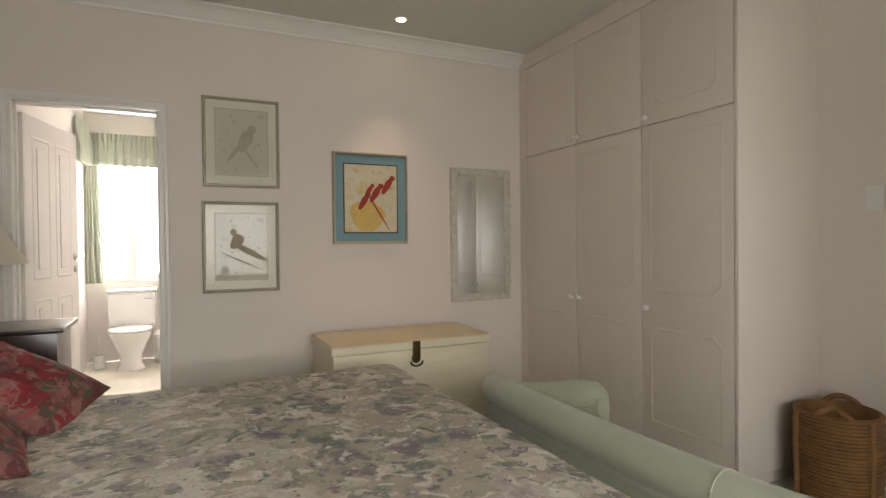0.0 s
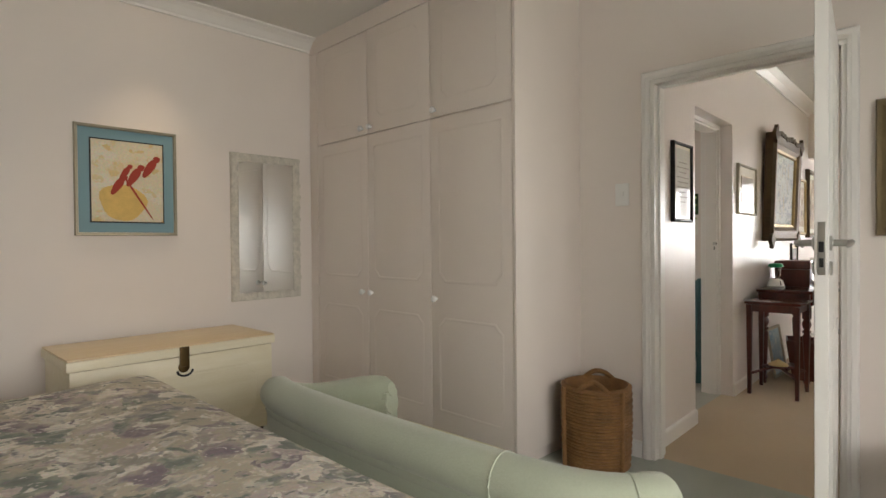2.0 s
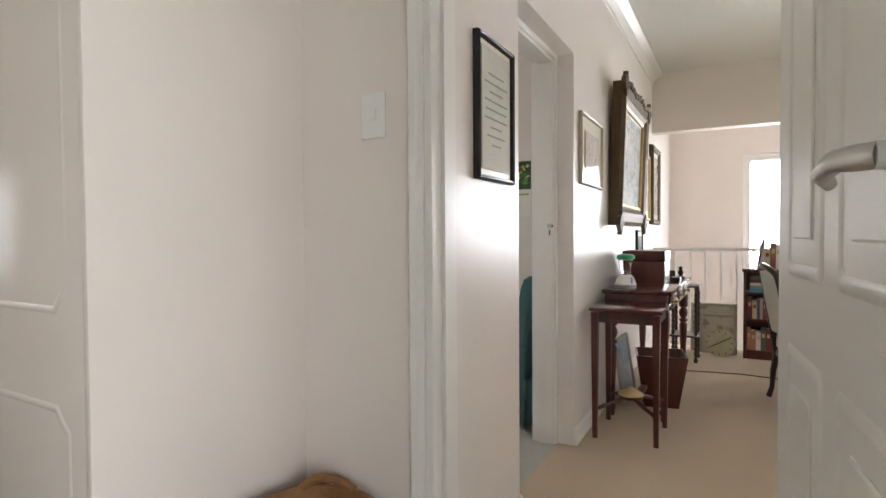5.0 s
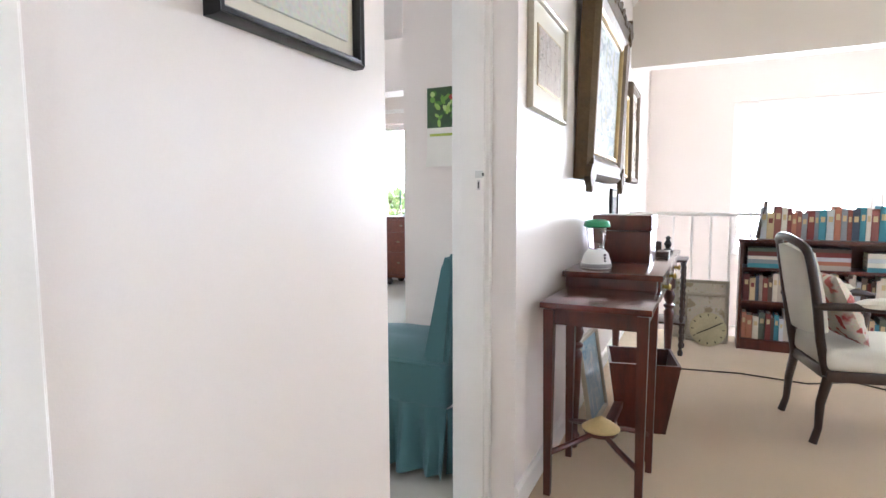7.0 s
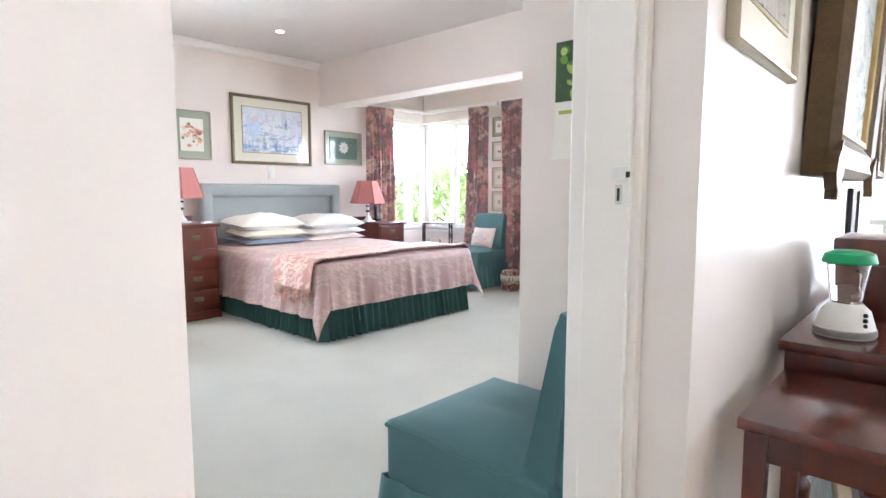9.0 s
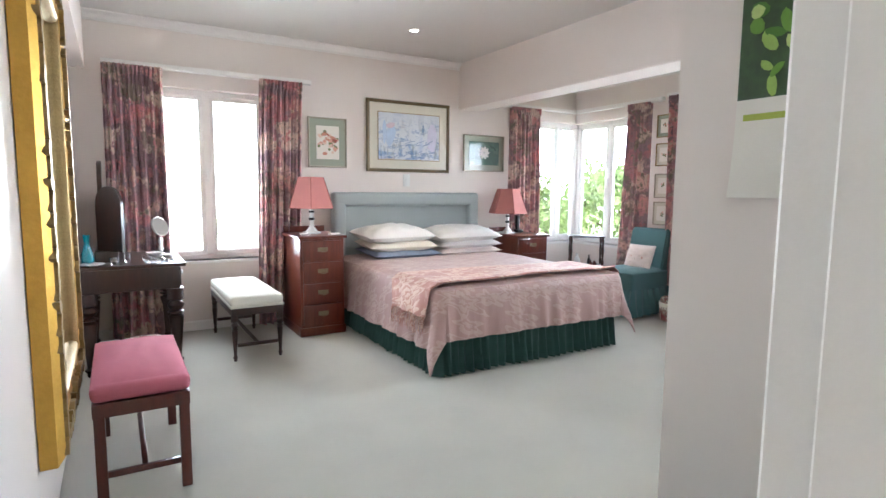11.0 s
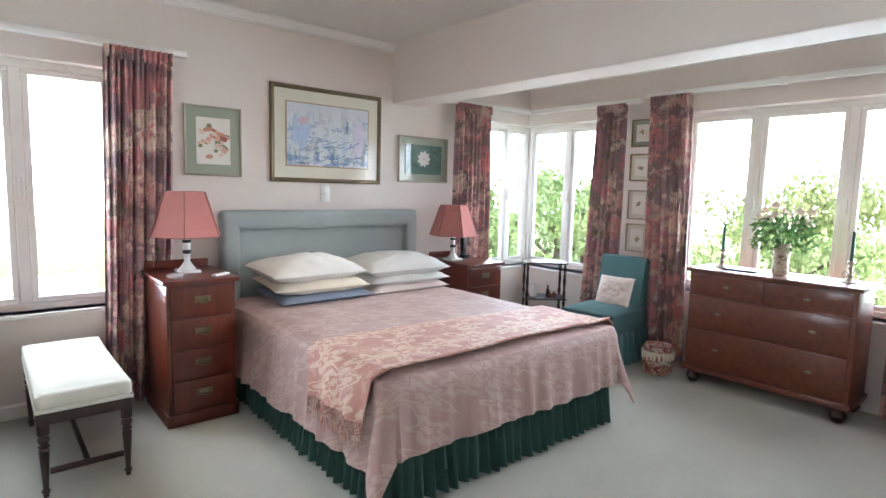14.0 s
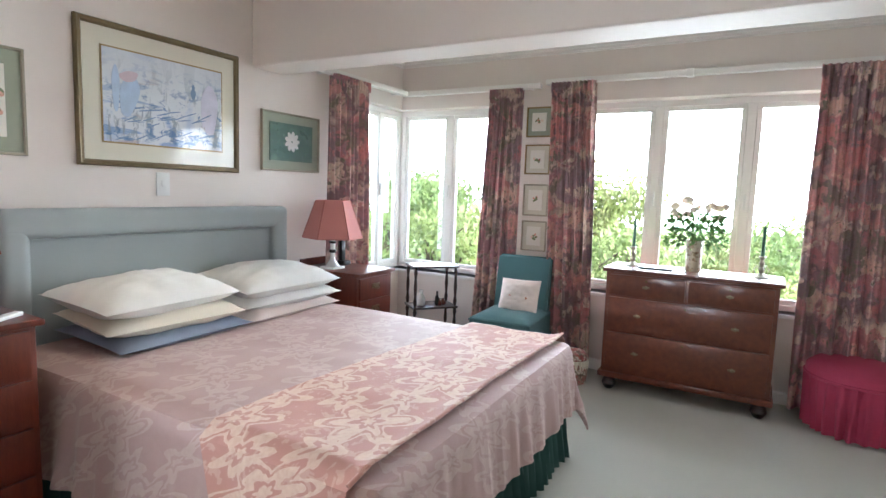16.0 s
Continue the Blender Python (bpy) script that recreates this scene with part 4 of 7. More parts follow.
p = picture("picture", on_wall(0.665, R1_N, 0.955, "s"), 0.475, 0.59, SILVER, 0.02, 0.025, MAT_CREAM, 0.06, BIRD, "pale print in a silver frame below its pair", SILVER)
part("painted_shape", join(join(blob(-0.03, 0.33, 0.035, 0.055, 35, -0.0158), blob(0.05, 0.26, 0.12, 0.02, 30, -0.0162)), join(blob(0.0, 0.2, 0.15, 0.006, 25, -0.0166), blob(-0.05, 0.39, 0.022, 0.022, 0, -0.017))), ink_g, p)
p = picture("picture", on_wall(1.555, R1_N, 1.26, "s"), 0.565, 0.655, SILVER, 0.02, 0.028, MAT_BLUE, 0.065, art("cream_print", hexc("efe3c4"), [hexc("ecd9ab"), hexc("e9cf96"), hexc("f1e8d2")], 7.0, 0.5), "painting of scarlet shapes on cream with a blue mount", BLACKFRAME)
for (bx, bz, s) in ((-0.06, 0.30, 0.9), (0.03, 0.36, 1.0), (0.12, 0.42, 1.0), (-0.02, 0.38, 0.7)):
    part("painted_shape", join(blob(bx, bz, 0.024 * s, 0.07 * s, 32, -0.0178 - 0.0004 * s), blob(bx + 0.042 * s, bz + 0.058 * s, 0.02 * s, 0.02 * s, 0, -0.0184 - 0.0004 * s)), ink_r, p)
part("painted_branch", blob(0.05, 0.24, 0.006, 0.17, -32, -0.0176), ink_r, p)
part("painted_wash", blob(-0.03, 0.2, 0.13, 0.11, 10, -0.0168), ink_y, p)

mr = thing("wall_mirror", on_wall(2.47, R1_N, 0.80, "s"), "tall wall mirror in a carved whitewashed frame", "mirror")
part("frame", ring_frame(0.54, 1.045, 0.055, 0.03), WHITEWASH, mr)
rnd = random.Random(5)
for i in range(34):
    s = i / 34 * (2 * 0.49 + 2 * 0.99)
    if s < 0.49: cx, cz = -0.245 + s, 0.027
    elif s < 0.49 + 0.99: cx, cz = 0.245, 0.027 + s - 0.49
    elif s < 0.98 + 0.99: cx, cz = 0.245 - (s - 1.48), 1.018
    else: cx, cz = -0.245, 1.018 - (s - 1.97)
    part("carved_leaf", blob(cx, cz, 0.02, 0.03, rnd.uniform(0, 180), -0.026, 0.008, 8), WHITEWASH, mr)
part("glass", box(-0.22, -0.012, 0.05, 0.22, -0.004, 0.995, 0.002, 1), MIRROR, mr, smooth=False)

p = picture("picture", on_wall(R1_E, 0.30, 1.215, "w"), 0.78, 0.57, GILT_BROWN, 0.035, 0.03, MAT_OLIVE, 0.055, watercolour("landscape_painting", hexc("8d949c"), [hexc("6e7fa6"), hexc("c0b58c"), hexc("6f7a6a"), hexc("b0ab94")], 3.0), "landscape painting in a gilt frame with a green mount", MAT_CREAM)
part("painted_tree", join(blob(-0.08, 0.33, 0.09, 0.035, 10, -0.0185), blob(-0.08, 0.25, 0.008, 0.08, 6, -0.0185)), plain("dark_tree_wash", hexc("3f4636")), p)
sw = thing("light_switch", on_wall(R1_E, 1.82, 1.4, "w"), "white light switch plate on the wall", "light switch")
part("plate", box(-0.04, -0.008, 0, 0.04, -0.001, 0.125, 0.003), WHITEPLAST, sw)
part("rocker", box(-0.012, -0.013, 0.05, 0.012, -0.007, 0.08, 0.002), WHITEPLAST, sw)

# ---- bedroom one: blanket box ----
bc = thing("blanket_box", pose(1.615, 3.72, 0), "cream painted blanket box with a pale wood lid", "blanket box")
part("body", box(-0.52, -0.26, 0.11, 0.52, 0.26, 0.60, 0.006), CREAMWOOD, bc)
part("front_panel", moved(panel_loops(-0.42, 0.42, 0.2, 0.5, 0.05, 0.005), pose(0, -0.26, 0, 0, 0, 90)), CREAMWOOD, bc)
part("lid", box(-0.535, -0.275, 0.604, 0.535, 0.275, 0.652, 0.008), CREAMWOOD, bc)
part("lid_top", box(-0.53, -0.27, 0.652, 0.53, 0.27, 0.662, 0.004), BLOND, bc, "pale wooden lid board")
for sx in (-1, 1):
    for sy in (-1, 1):
        part("foot", lathe([(0.03, 0.002), (0.04, 0.03), (0.032, 0.07), (0.042, 0.11)], 14, (sx * 0.45, sy * 0.2, 0)), DARKWOOD, bc)
lt = part("latch", join(box(-0.025, -0.285, 0.55, 0.025, -0.272, 0.655, 0.005), moved(lathe([(0.028, 0), (0.03, 0.008), (0.012, 0.016)], 14), pose(0, -0.262, 0.545, 90, 0, 0))), BRASS_DARK, bc, "dark brass hasp")
part("hasp_ring", tube([(0.0 + 0.04 * math.cos(a), -0.283, 0.53 + 0.03 * math.sin(a)) for a in [math.pi * k / 8 for k in range(8, 17)]], 0.006), BLACKMETAL, lt)

# ---- bedroom one: bed ----
def drape_bm(x0, x1, y0, y1, top, over, ripple, n=0.045, skip_head="", seed=1.0, drop_to=0.02, corner=0.09, thick=0.012, west=0.0):
    """A bedspread laid over a mattress, its overhang folding down the sides and dropping low at the corners."""
    ax0 = x0 - (0 if "w" in skip_head else over + west)
    ax1 = x1 + (0 if "e" in skip_head else over)
    ay0 = y0 - (0 if "s" in skip_head else over)
    ay1 = y1 + (0 if "n" in skip_head else over)
    nu, nv = int((ax1 - ax0) / n), int((ay1 - ay0) / n)
    def fn(u, v):
        x, y = ax0 + u * (ax1 - ax0), ay0 + v * (ay1 - ay0)
        cx, cy = min(max(x, x0), x1), min(max(y, y0), y1)
        dx, dy = x - cx, y - cy
        d = math.hypot(dx, dy)
        soft = 0.009 * noise.noise(Vector((x * 5, y * 5, seed))) + 0.014 * noise.noise(Vector((x * 1.7, y * 1.7, seed + 3)))
        if d < 1e-6:
            e = min(x - x0 if "w" not in skip_head else 9, x1 - x if "e" not in skip_head else 9, y - y0 if "s" not in skip_head else 9, y1 - y if "n" not in skip_head else 9)
            return (x, y, top + soft - 0.025 * math.exp(-max(e, 0) / 0.05))
        s = math.atan2(dy, dx)
        along = x * abs(math.sin(s)) + y * abs(math.cos(s)) + s * 0.25
        wave = 1.1 * noise.noise(Vector((along * 4.5, seed, 0.3 * d))) + 0.8 * noise.noise(Vector((along * 11, seed + 5, 0.8 * d))) + 0.5 * noise.noise(Vector((along * 24, seed + 9, 1.5 * d)))
        calm = 1 - min(1.0, 4 * min(abs(dx), abs(dy)) / over)
        out = 0.03 + ripple * (d / over) * (1.0 + 0.8 * wave * calm) + 0.02 * min(1, d / 0.06)
        out += corner * min(abs(dx), abs(dy)) / over * min(1, d / over)
        z = max(drop_to, top - 0.025 - max(0, d - 0.015) * 0.985 + soft * 0.3)
        return (cx + dx / d * out, cy + dy / d * out, z)
    return solid_grid(fn, nu, nv, thick)


bed = thing("double_bed", pose(0, 0, 0), "double bed under a quilted floral bedspread in grey and mauve", "bed")
part("base", box(-0.74, 1.22, 0.05, 1.30, 3.14, 0.5, 0.03), LINEN, bed)
part("bedspread", drape_bm(-0.76, 1.33, 1.18, 3.19, 0.605, 0.45, 0.025, 0.04, "w", 2.0, 0.05), QUILT, bed, "quilted floral bedspread")
for k, (x, y, z, w_, d_, h_, rx, ry, rz, mt, lab) in enumerate(((-0.33, 2.93, 0.735, 0.62, 0.5, 0.2, 8, 24, -12, REDFLORAL, "plump red floral cushion on the bed"), (-0.44, 2.42, 0.70, 0.62, 0.5, 0.2, -4, 20, 10, REDFLORAL, "plump red floral cushion on the bed"), (-0.58, 2.72, 0.66, 0.6, 0.45, 0.14, 0, 6, 4, LINEN_B, "pale blue pillow under red cushions"))):
    c = thing("cushion", pose(x, y, z, rx, ry, rz), lab, "cushion", "cushions on the bed")
    part("cover", pillow_bm(w_, d_, h_, k + 1), mt, c)
nt_ = thing("bedside_table", pose(-0.5, 3.72, 0), "small bedside table with a dark edged top", "bedside table")
part("top", box(-0.28, -0.22, 0.845, 0.28, 0.22, 0.87, 0.006), DARKWOOD, nt_)
part("body", box(-0.25, -0.19, 0.5, 0.25, 0.19, 0.845, 0.004), DARKWOOD, nt_)
for sx in (-1, 1):
    for sy in (-1, 1):
        part("leg", box(sx * 0.23 - 0.02, sy * 0.17 - 0.02, 0.001, sx * 0.23 + 0.02, sy * 0.17 + 0.02, 0.5, 0.004), DARKWOOD, nt_)
lp = thing("table_lamp", pose(-0.63, 3.70, 0.871), "bedside lamp with a scalloped cream shade", "lamp")
part("base", lathe([(0.075, 0), (0.08, 0.012), (0.03, 0.03), (0.045, 0.09), (0.05, 0.15), (0.02, 0.22), (0.012, 0.36)], 20), PORCELAIN, lp)
part("shade", lathe([(0.235, 0.31), (0.225, 0.335), (0.17, 0.42), (0.115, 0.52), (0.085, 0.64), (0.08, 0.68), (0.075, 0.68), (0.11, 0.51), (0.22, 0.33)], 28), LINEN_C, lp)

# ---- bedroom one: settee ----
st = thing("settee", pose(0, 0, 0), "small sage green settee with a rolled back and scrolled arms", "settee")
plan = [(2.09, 2.30), (2.02, 2.50), (1.88, 2.64), (1.74, 2.66), (1.66, 2.52), (1.635, 2.2), (1.63, 1.8), (1.64, 1.4), (1.67, 1.14), (1.74, 1.0), (1.84, 0.94)]
def smooth_path(pts, k=4):
    out = []
    for i in range(len(pts) - 1):
        p0, p1, p2, p3 = [Vector(pts[max(0, min(len(pts) - 1, i + o))]) for o in (-1, 0, 1, 2)]
        for s in range(k):
            t = s / k
            out.append(0.5 * ((2 * p1) + (p2 - p0) * t + (2 * p0 - 5 * p1 + 4 * p2 - p3) * t * t + (3 * p1 - p0 - 3 * p2 + p3) * t ** 3))
    out.append(Vector(pts[-1]))
    return out
path = smooth_path(plan)
n_ = len(path)
def rail_z(i):
    """Height of the rolled rail's centre: the arm dips and sweeps up again to its scrolled end."""
    return 0.555 - 0.015 * max(0, 1 - i / 5) - 0.085 * math.sin(math.pi * min(1, i / 15)) ** 1.3
part("rolled_rail", tube([(p.x, p.y, rail_z(i)) for i, p in enumerate(path)], [0.03, 0.06, 0.07] + [0.073] * (n_ - 5) + [0.066, 0.03], 18), SAGE, st)
def shell(off0, off1, z0):
    bm = bmesh.new()
    rows = []
    for i, p in enumerate(path):
        d = (path[min(i + 1, n_ - 1)] - path[max(i - 1, 0)]).normalized()
        nrm = Vector((d.y, -d.x))
        rows.append([bm.verts.new((p.x - nrm.x * o, p.y - nrm.y * o, z)) for o, z in ((off0, z0), (off0, rail_z(i) - 0.012), (off1, rail_z(i) - 0.012), (off1, z0))])
    for a, b in zip(rows, rows[1:]):
        for k in range(4):
            bm.faces.new((a[k], a[(k + 1) % 4], b[(k + 1) % 4], b[k]))
    bm.faces.new(rows[0][::-1])
    bm.faces.new(rows[-1])
    return bm
for i in (9, n_ - 12, n_ - 5):
    c, d = path[i], (path[i + 1] - path[i - 1]).normalized()
    zc = rail_z(i)
    part("welt", tube([(c.x - d.y * 0.073 * math.cos(a), c.y + d.x * 0.073 * math.cos(a), zc + 0.073 * math.sin(a)) for a in [k * math.pi / 9 for k in range(19)]], 0.0035, 6), SAGE, st)
part("back", shell(-0.045, 0.045, 0.12), SAGE, st)
part("piping", tube([(p.x, p.y, rail_z(i) - 0.062) for i, p in enumerate(path)], 0.052, 10), SAGE, st)
seat = bmesh.new()
ring = [(1.66, 1.12), (1.80, 1.03), (2.10, 1.06), (2.17, 1.2), (2.18, 1.8), (2.16, 2.25), (2.03, 2.45), (1.82, 2.57), (1.70, 2.5)]
seat.faces.new([seat.verts.new((x, y, 0.24)) for x, y in ring])
ex = bmesh.ops.extrude_face_region(seat, geom=seat.faces[:])
bmesh.ops.translate(seat, verts=[v for v in ex["geom"] if isinstance(v, bmesh.types.BMVert)], vec=(0, 0, 0.16))
bmesh.ops.bevel(seat, geom=[e for e in seat.edges if all(v.co.z > 0.35 for v in e.verts)], offset=0.035, segments=3, affect="EDGES")
part("seat", seat, mat("worn_seat_velour", hexc("c5bf95"), 0.9, 0.08, 4.0, 0.3, 150, sheen=0.3), st, "worn yellowish seat")
part("apron", box(1.70, 1.1, 0.12, 2.13, 2.38, 0.24, 0.01), SAGE, st)
for x, y in ((1.72, 1.12), (2.08, 1.14), (2.06, 2.3), (1.74, 2.5)):
    part("leg", lathe([(0.018, 0.001), (0.03, 0.06), (0.026, 0.125)], 12, (x, y, 0)), DARKWOOD, st)

# ---- bedroom one: basket, red stool, downlight ----
bk = thing("laundry_basket", pose(3.15, 1.855, 0) @ Matrix.Diagonal((1, 1, 0.95, 1)), "tall round basket of coiled seagrass rope", "basket")
prof = [(0.13, 0.002), (0.165, 0.006)]
for k in range(25):
    z = 0.012 + k * 0.018
    r = 0.172 + 0.012 * math.sin(k / 24 * 2.4) - 0.004 * (k % 2)
    prof += [(r, z), (r + 0.008, z + 0.005), (r + 0.008, z + 0.012), (r, z + 0.0175)]
prof += [(0.168, 0.464), (0.158, 0.45), (0.152, 0.2), (0.14, 0.03), (0.02, 0.028)]
body = lathe(prof, 40)
for v in body.verts:
    a = math.atan2(v.co.y, v.co.x)
    k = 1 + 0.008 * math.sin(a * 23 + v.co.z * 350) + 0.02 * math.sin(a * 2 + 0.5)
    v.co.x *= k
    v.co.y *= k
part("body", body, BASKET, bk)
for s in (0.4, 0.4 + math.pi):
    hp = [(0.18 * math.cos(s + o) * (1.0 - 0.25 * (1 - abs(o) / 0.42)), 0.18 * math.sin(s + o) * (1.0 - 0.25 * (1 - abs(o) / 0.42)), 0.455 + 0.045 * (1 - (o / 0.42) ** 2)) for o in [-0.42 + 0.12 * k for k in range(8)]]
    part("handle", tube(hp, 0.014, 8), BASKET, bk)
for s in (2.6, 4.4):
    part("rib", tube([(0.187 * math.cos(s), 0.187 * math.sin(s), z) for z in (0.02, 0.15, 0.3, 0.455)], 0.013, 8), BASKET, bk)
rs = thing("stool", pose(3.16, 0.34, 0), "low stool with a red seat and wooden frame", "stool")
part("seat", box(-0.2, -0.22, 0.33, 0.2, 0.22, 0.385, 0.02, 3), CERISE, rs)
part("rail", box(-0.205, -0.225, 0.26, 0.205, 0.225, 0.33, 0.005), MAHOG, rs)
for sx in (-1, 1):
    for sy in (-1, 1):
        part("leg", box(sx * 0.185 - 0.018, sy * 0.205 - 0.018, 0.001, sx * 0.185 + 0.018, sy * 0.205 + 0.018, 0.3, 0.003), MAHOG, rs)
downlight(1.67, 3.78, R1_C)

# ---- bathroom ----
window("window_2", "x", 7.36, -0.75, 0.4, 0.87, 2.25, (-0.18,))
to = thing("toilet", pose(-0.16, 6.78, 0), "white close-coupled toilet with its lid shut", "toilet")
part("pan", lathe([(0.13, 0), (0.125, 0.02), (0.10, 0.06), (0.105, 0.15), (0.15, 0.26), (0.19, 0.35), (0.195, 0.385)], 28), PORCELAIN, to)
lid = lathe([(0.19, 0.388), (0.2, 0.395), (0.2, 0.412), (0.185, 0.425), (0.1, 0.43)], 28)
part("lid", moved(lid, Matrix.Diagonal((1, 1.12, 1, 1))), PORCELAIN, to)
part("neck", box(-0.12, 0.08, 0.2, 0.12, 0.4, 0.39, 0.03), PORCELAIN, to)
cs = part("cistern", box(-0.22, 0.24, 0.40, 0.22, 0.45, 0.76, 0.025, 3), PORCELAIN, to)
part("cistern_lid", box(-0.235, 0.225, 0.762, 0.235, 0.46, 0.80, 0.012, 2), PORCELAIN, cs)
part("flush_lever", tube([(0.12, 0.235, 0.70), (0.12, 0.215, 0.70), (0.2, 0.21, 0.695)], 0.008), CHROME, cs, "chrome flush lever")
bb = thing("toilet_brush_holder", pose(-0.46, 6.95, 0), "white toilet brush pot on the floor", "brush holder")
part("pot", lathe([(0.055, 0.0), (0.06, 0.01), (0.055, 0.13), (0.05, 0.135)], 18), PORCELAIN, bb)
part("handle", lathe([(0.008, 0.13), (0.007, 0.3), (0.012, 0.32)], 10), WHITEPLAST, bb)
pb = thing("pedal_bin", pose(0.15, 6.98, 0), "white plastic bathroom bin", "bin")
part("body", lathe([(0.09, 0), (0.1, 0.02), (0.115, 0.28), (0.11, 0.29)], 22), WHITEPLAST, pb)
part("lid", lathe([(0.117, 0.292), (0.117, 0.31), (0.08, 0.35), (0.02, 0.365)], 22), WHITEPLAST, pb)
curtain("bath_curtain", "x", -0.60, -0.47, 7.24, 0.86, 2.35, 3, 0.025, 0.5, BATHCURT, "short sage green bathroom curtain")
curtain("bath_curtain", "x", 0.10, 0.35, 7.24, 0.86, 2.35, 3, 0.025, 0.1, BATHCURT, "short sage green bathroom curtain")
curtain("bath_valance", "x", -0.6, 0.5, 7.17, 2.12, 2.45, 12, 0.03, 0.02, BATHCURT, "gathered sage green curtain valance")
curtain("bath_valance", "y", 6.55, 7.15, -0.55, 2.1, 2.5, 7, 0.025, 0.02, BATHCURT, "gathered sage green curtain valance")
tw = thing("hand_towel", pose(-0.575, 5.55, 0), "pale green towel hung on the bathroom wall", "towel")
part("cloth", solid_grid(lambda u, v: (0.03 + 0.012 * math.sin(u * 9), -0.14 + 0.28 * u, 1.22 - 0.42 * v), 14, 10, 0.012), BATHCURT, tw)
part("rail", tube([(0.015, -0.18, 1.225), (0.03, -0.18, 1.225), (0.03, 0.18, 1.225), (0.015, 0.18, 1.225)], 0.008), CHROME, tw)


# ---- landing: doorway to the main bedroom ----
jb = None
for u0, u1, w0, w1 in ((D2L, D2L + 0.028, 0, D2T - 0.028), (D2R - 0.028, D2R, 0, D2T - 0.028), (D2L, D2R, D2T - 0.028, D2T)):
    jb = join(jb, box(u0, 0.085, w0, u1, 0.222, w1, 0.003, 1))
for u0, u1, w0, w1 in ((D2L + 0.028, D2L + 0.042, 0, D2T - 0.028), (D2R - 0.042, D2R - 0.028, 0, D2T - 0.028), (D2L + 0.028, D2R - 0.028, D2T - 0.042, D2T - 0.028)):
    jb = join(jb, box(u0, 0.10, w0, u1, 0.185, w1, 0.002, 1))
setting("trim_frame_main_bedroom", moved(jb, HW), TRIM, "white painted door frame set in a deep reveal")
stk = thing("latch_keeper", HW @ pose(D2R - 0.043, 0.118, 1.127), "small steel latch keeper on the door frame", "latch keeper")
part("keeper", box(-0.004, -0.016, 0.036, 0.0, 0.012, 0.06, 0.002, 2), CHROME, stk)
part("latch_hole", box(-0.0048, -0.02, 0.042, -0.003, -0.013, 0.052, 0.0003, 1), BLACKMETAL, stk)
part("bolt_plate", box(-0.002, -0.006, -0.004, 0.0, 0.006, 0.03, 0.0005, 1), CHROME, stk)
part("bolt_slot", box(-0.0028, -0.0025, 0.002, -0.001, 0.0025, 0.024, 0.0003, 1), BLACKMETAL, stk)
panelled_door("door_3", HW @ pose(D2L + 0.035, 0.225, 0.01, 0, 0, 180 + 79), 0.76, 2.02, "white moulded panel door open into the main bedroom")

# ---- landing: pictures ----
def hall_picture(name, x0, x1, z0, z1, frame_mat, fw, depth, mount, mw, art_mat, label, inner=None, lean=0.0):
    return picture(name, HW @ pose((x0 + x1) / 2 - 3.40, -0.001, z0, lean), x1 - x0, z1 - z0, frame_mat, fw, depth, mount, mw, art_mat, label, inner)


cert = hall_picture("certificate", 3.77, 4.09, 1.315, 1.80, BLACKFRAME, 0.018, 0.025, MAT_CREAM, 0.02, art("certificate_paper", hexc("d8d8cc"), [hexc("cfd0c4"), hexc("dcdbd0")], 9.0, 0.4), "framed certificate in a thin black frame")
ink = plain("faded_ink", hexc("8b8a80"))
for k in range(9):
    wd_ = (0.07, 0.1, 0.06, 0.1, 0.09, 0.1, 0.05, 0.08, 0.04)[k]
    part("text_line", box(-wd_, -0.0165, 0.36 - k * 0.03, wd_, -0.0152, 0.366 - k * 0.03), ink, cert, smooth=False)
hall_picture("picture", 5.13, 5.66, 1.405, 1.80, SILVER, 0.018, 0.022, MAT_CREAM, 0.08, watercolour("sepia_print", hexc("a39888"), [hexc("7a6f64"), hexc("9c8f82"), hexc("b9ae9e"), hexc("5f564e")], 7.0), "small sepia print in a thin gilt frame", GILT)
gp = hall_picture("large_painting", 5.90, 7.02, 1.19, 2.14, GILT_DARK, 0.13, 0.085, None, 0, watercolour("pale_landscape_oil", hexc("b4bec2"), [hexc("c8d0d2"), hexc("93a2a2"), hexc("a9a890"), hexc("8797a2")], 2.5), "large oil painting in a heavy carved dark gilt frame", lean=2.0)
part("slip", ring_frame(0.88, 0.71, 0.04, 0.05), GILT, gp).matrix_basis = Matrix.Translation((0, -0.012, 0.12))
rnd = random.Random(3)
for sx, z in ((-0.56, 0.0), (0.56, 0.0), (-0.56, 0.95), (0.56, 0.95)):
    for k in range(5):
        a = k / 5 * 6.28
        part("carved_scroll", blob(sx * 0.955 + 0.035 * math.cos(a), z * 0.965 + 0.016 + 0.035 * math.sin(a), 0.05, 0.026, math.degrees(a), -0.06, 0.03, 10), GILT_DARK, gp)
for k in range(10):
    part("carved_scroll", blob(-0.45 + k * 0.1, 0.945 + 0.012 * math.sin(k * 1.5), 0.05, 0.022, rnd.uniform(-25, 25), -0.06, 0.03, 10), GILT_DARK, gp)
hall_picture("picture", 7.3, 7.75, 1.25, 1.86, GILT, 0.03, 0.03, MAT_CREAM, 0.06, art("brown_print", hexc("c9b79c"), [hexc("a08a6b"), hexc("d6c8b0"), hexc("8a7560")], 8.0, 0.5), "narrow print in a gilt frame")
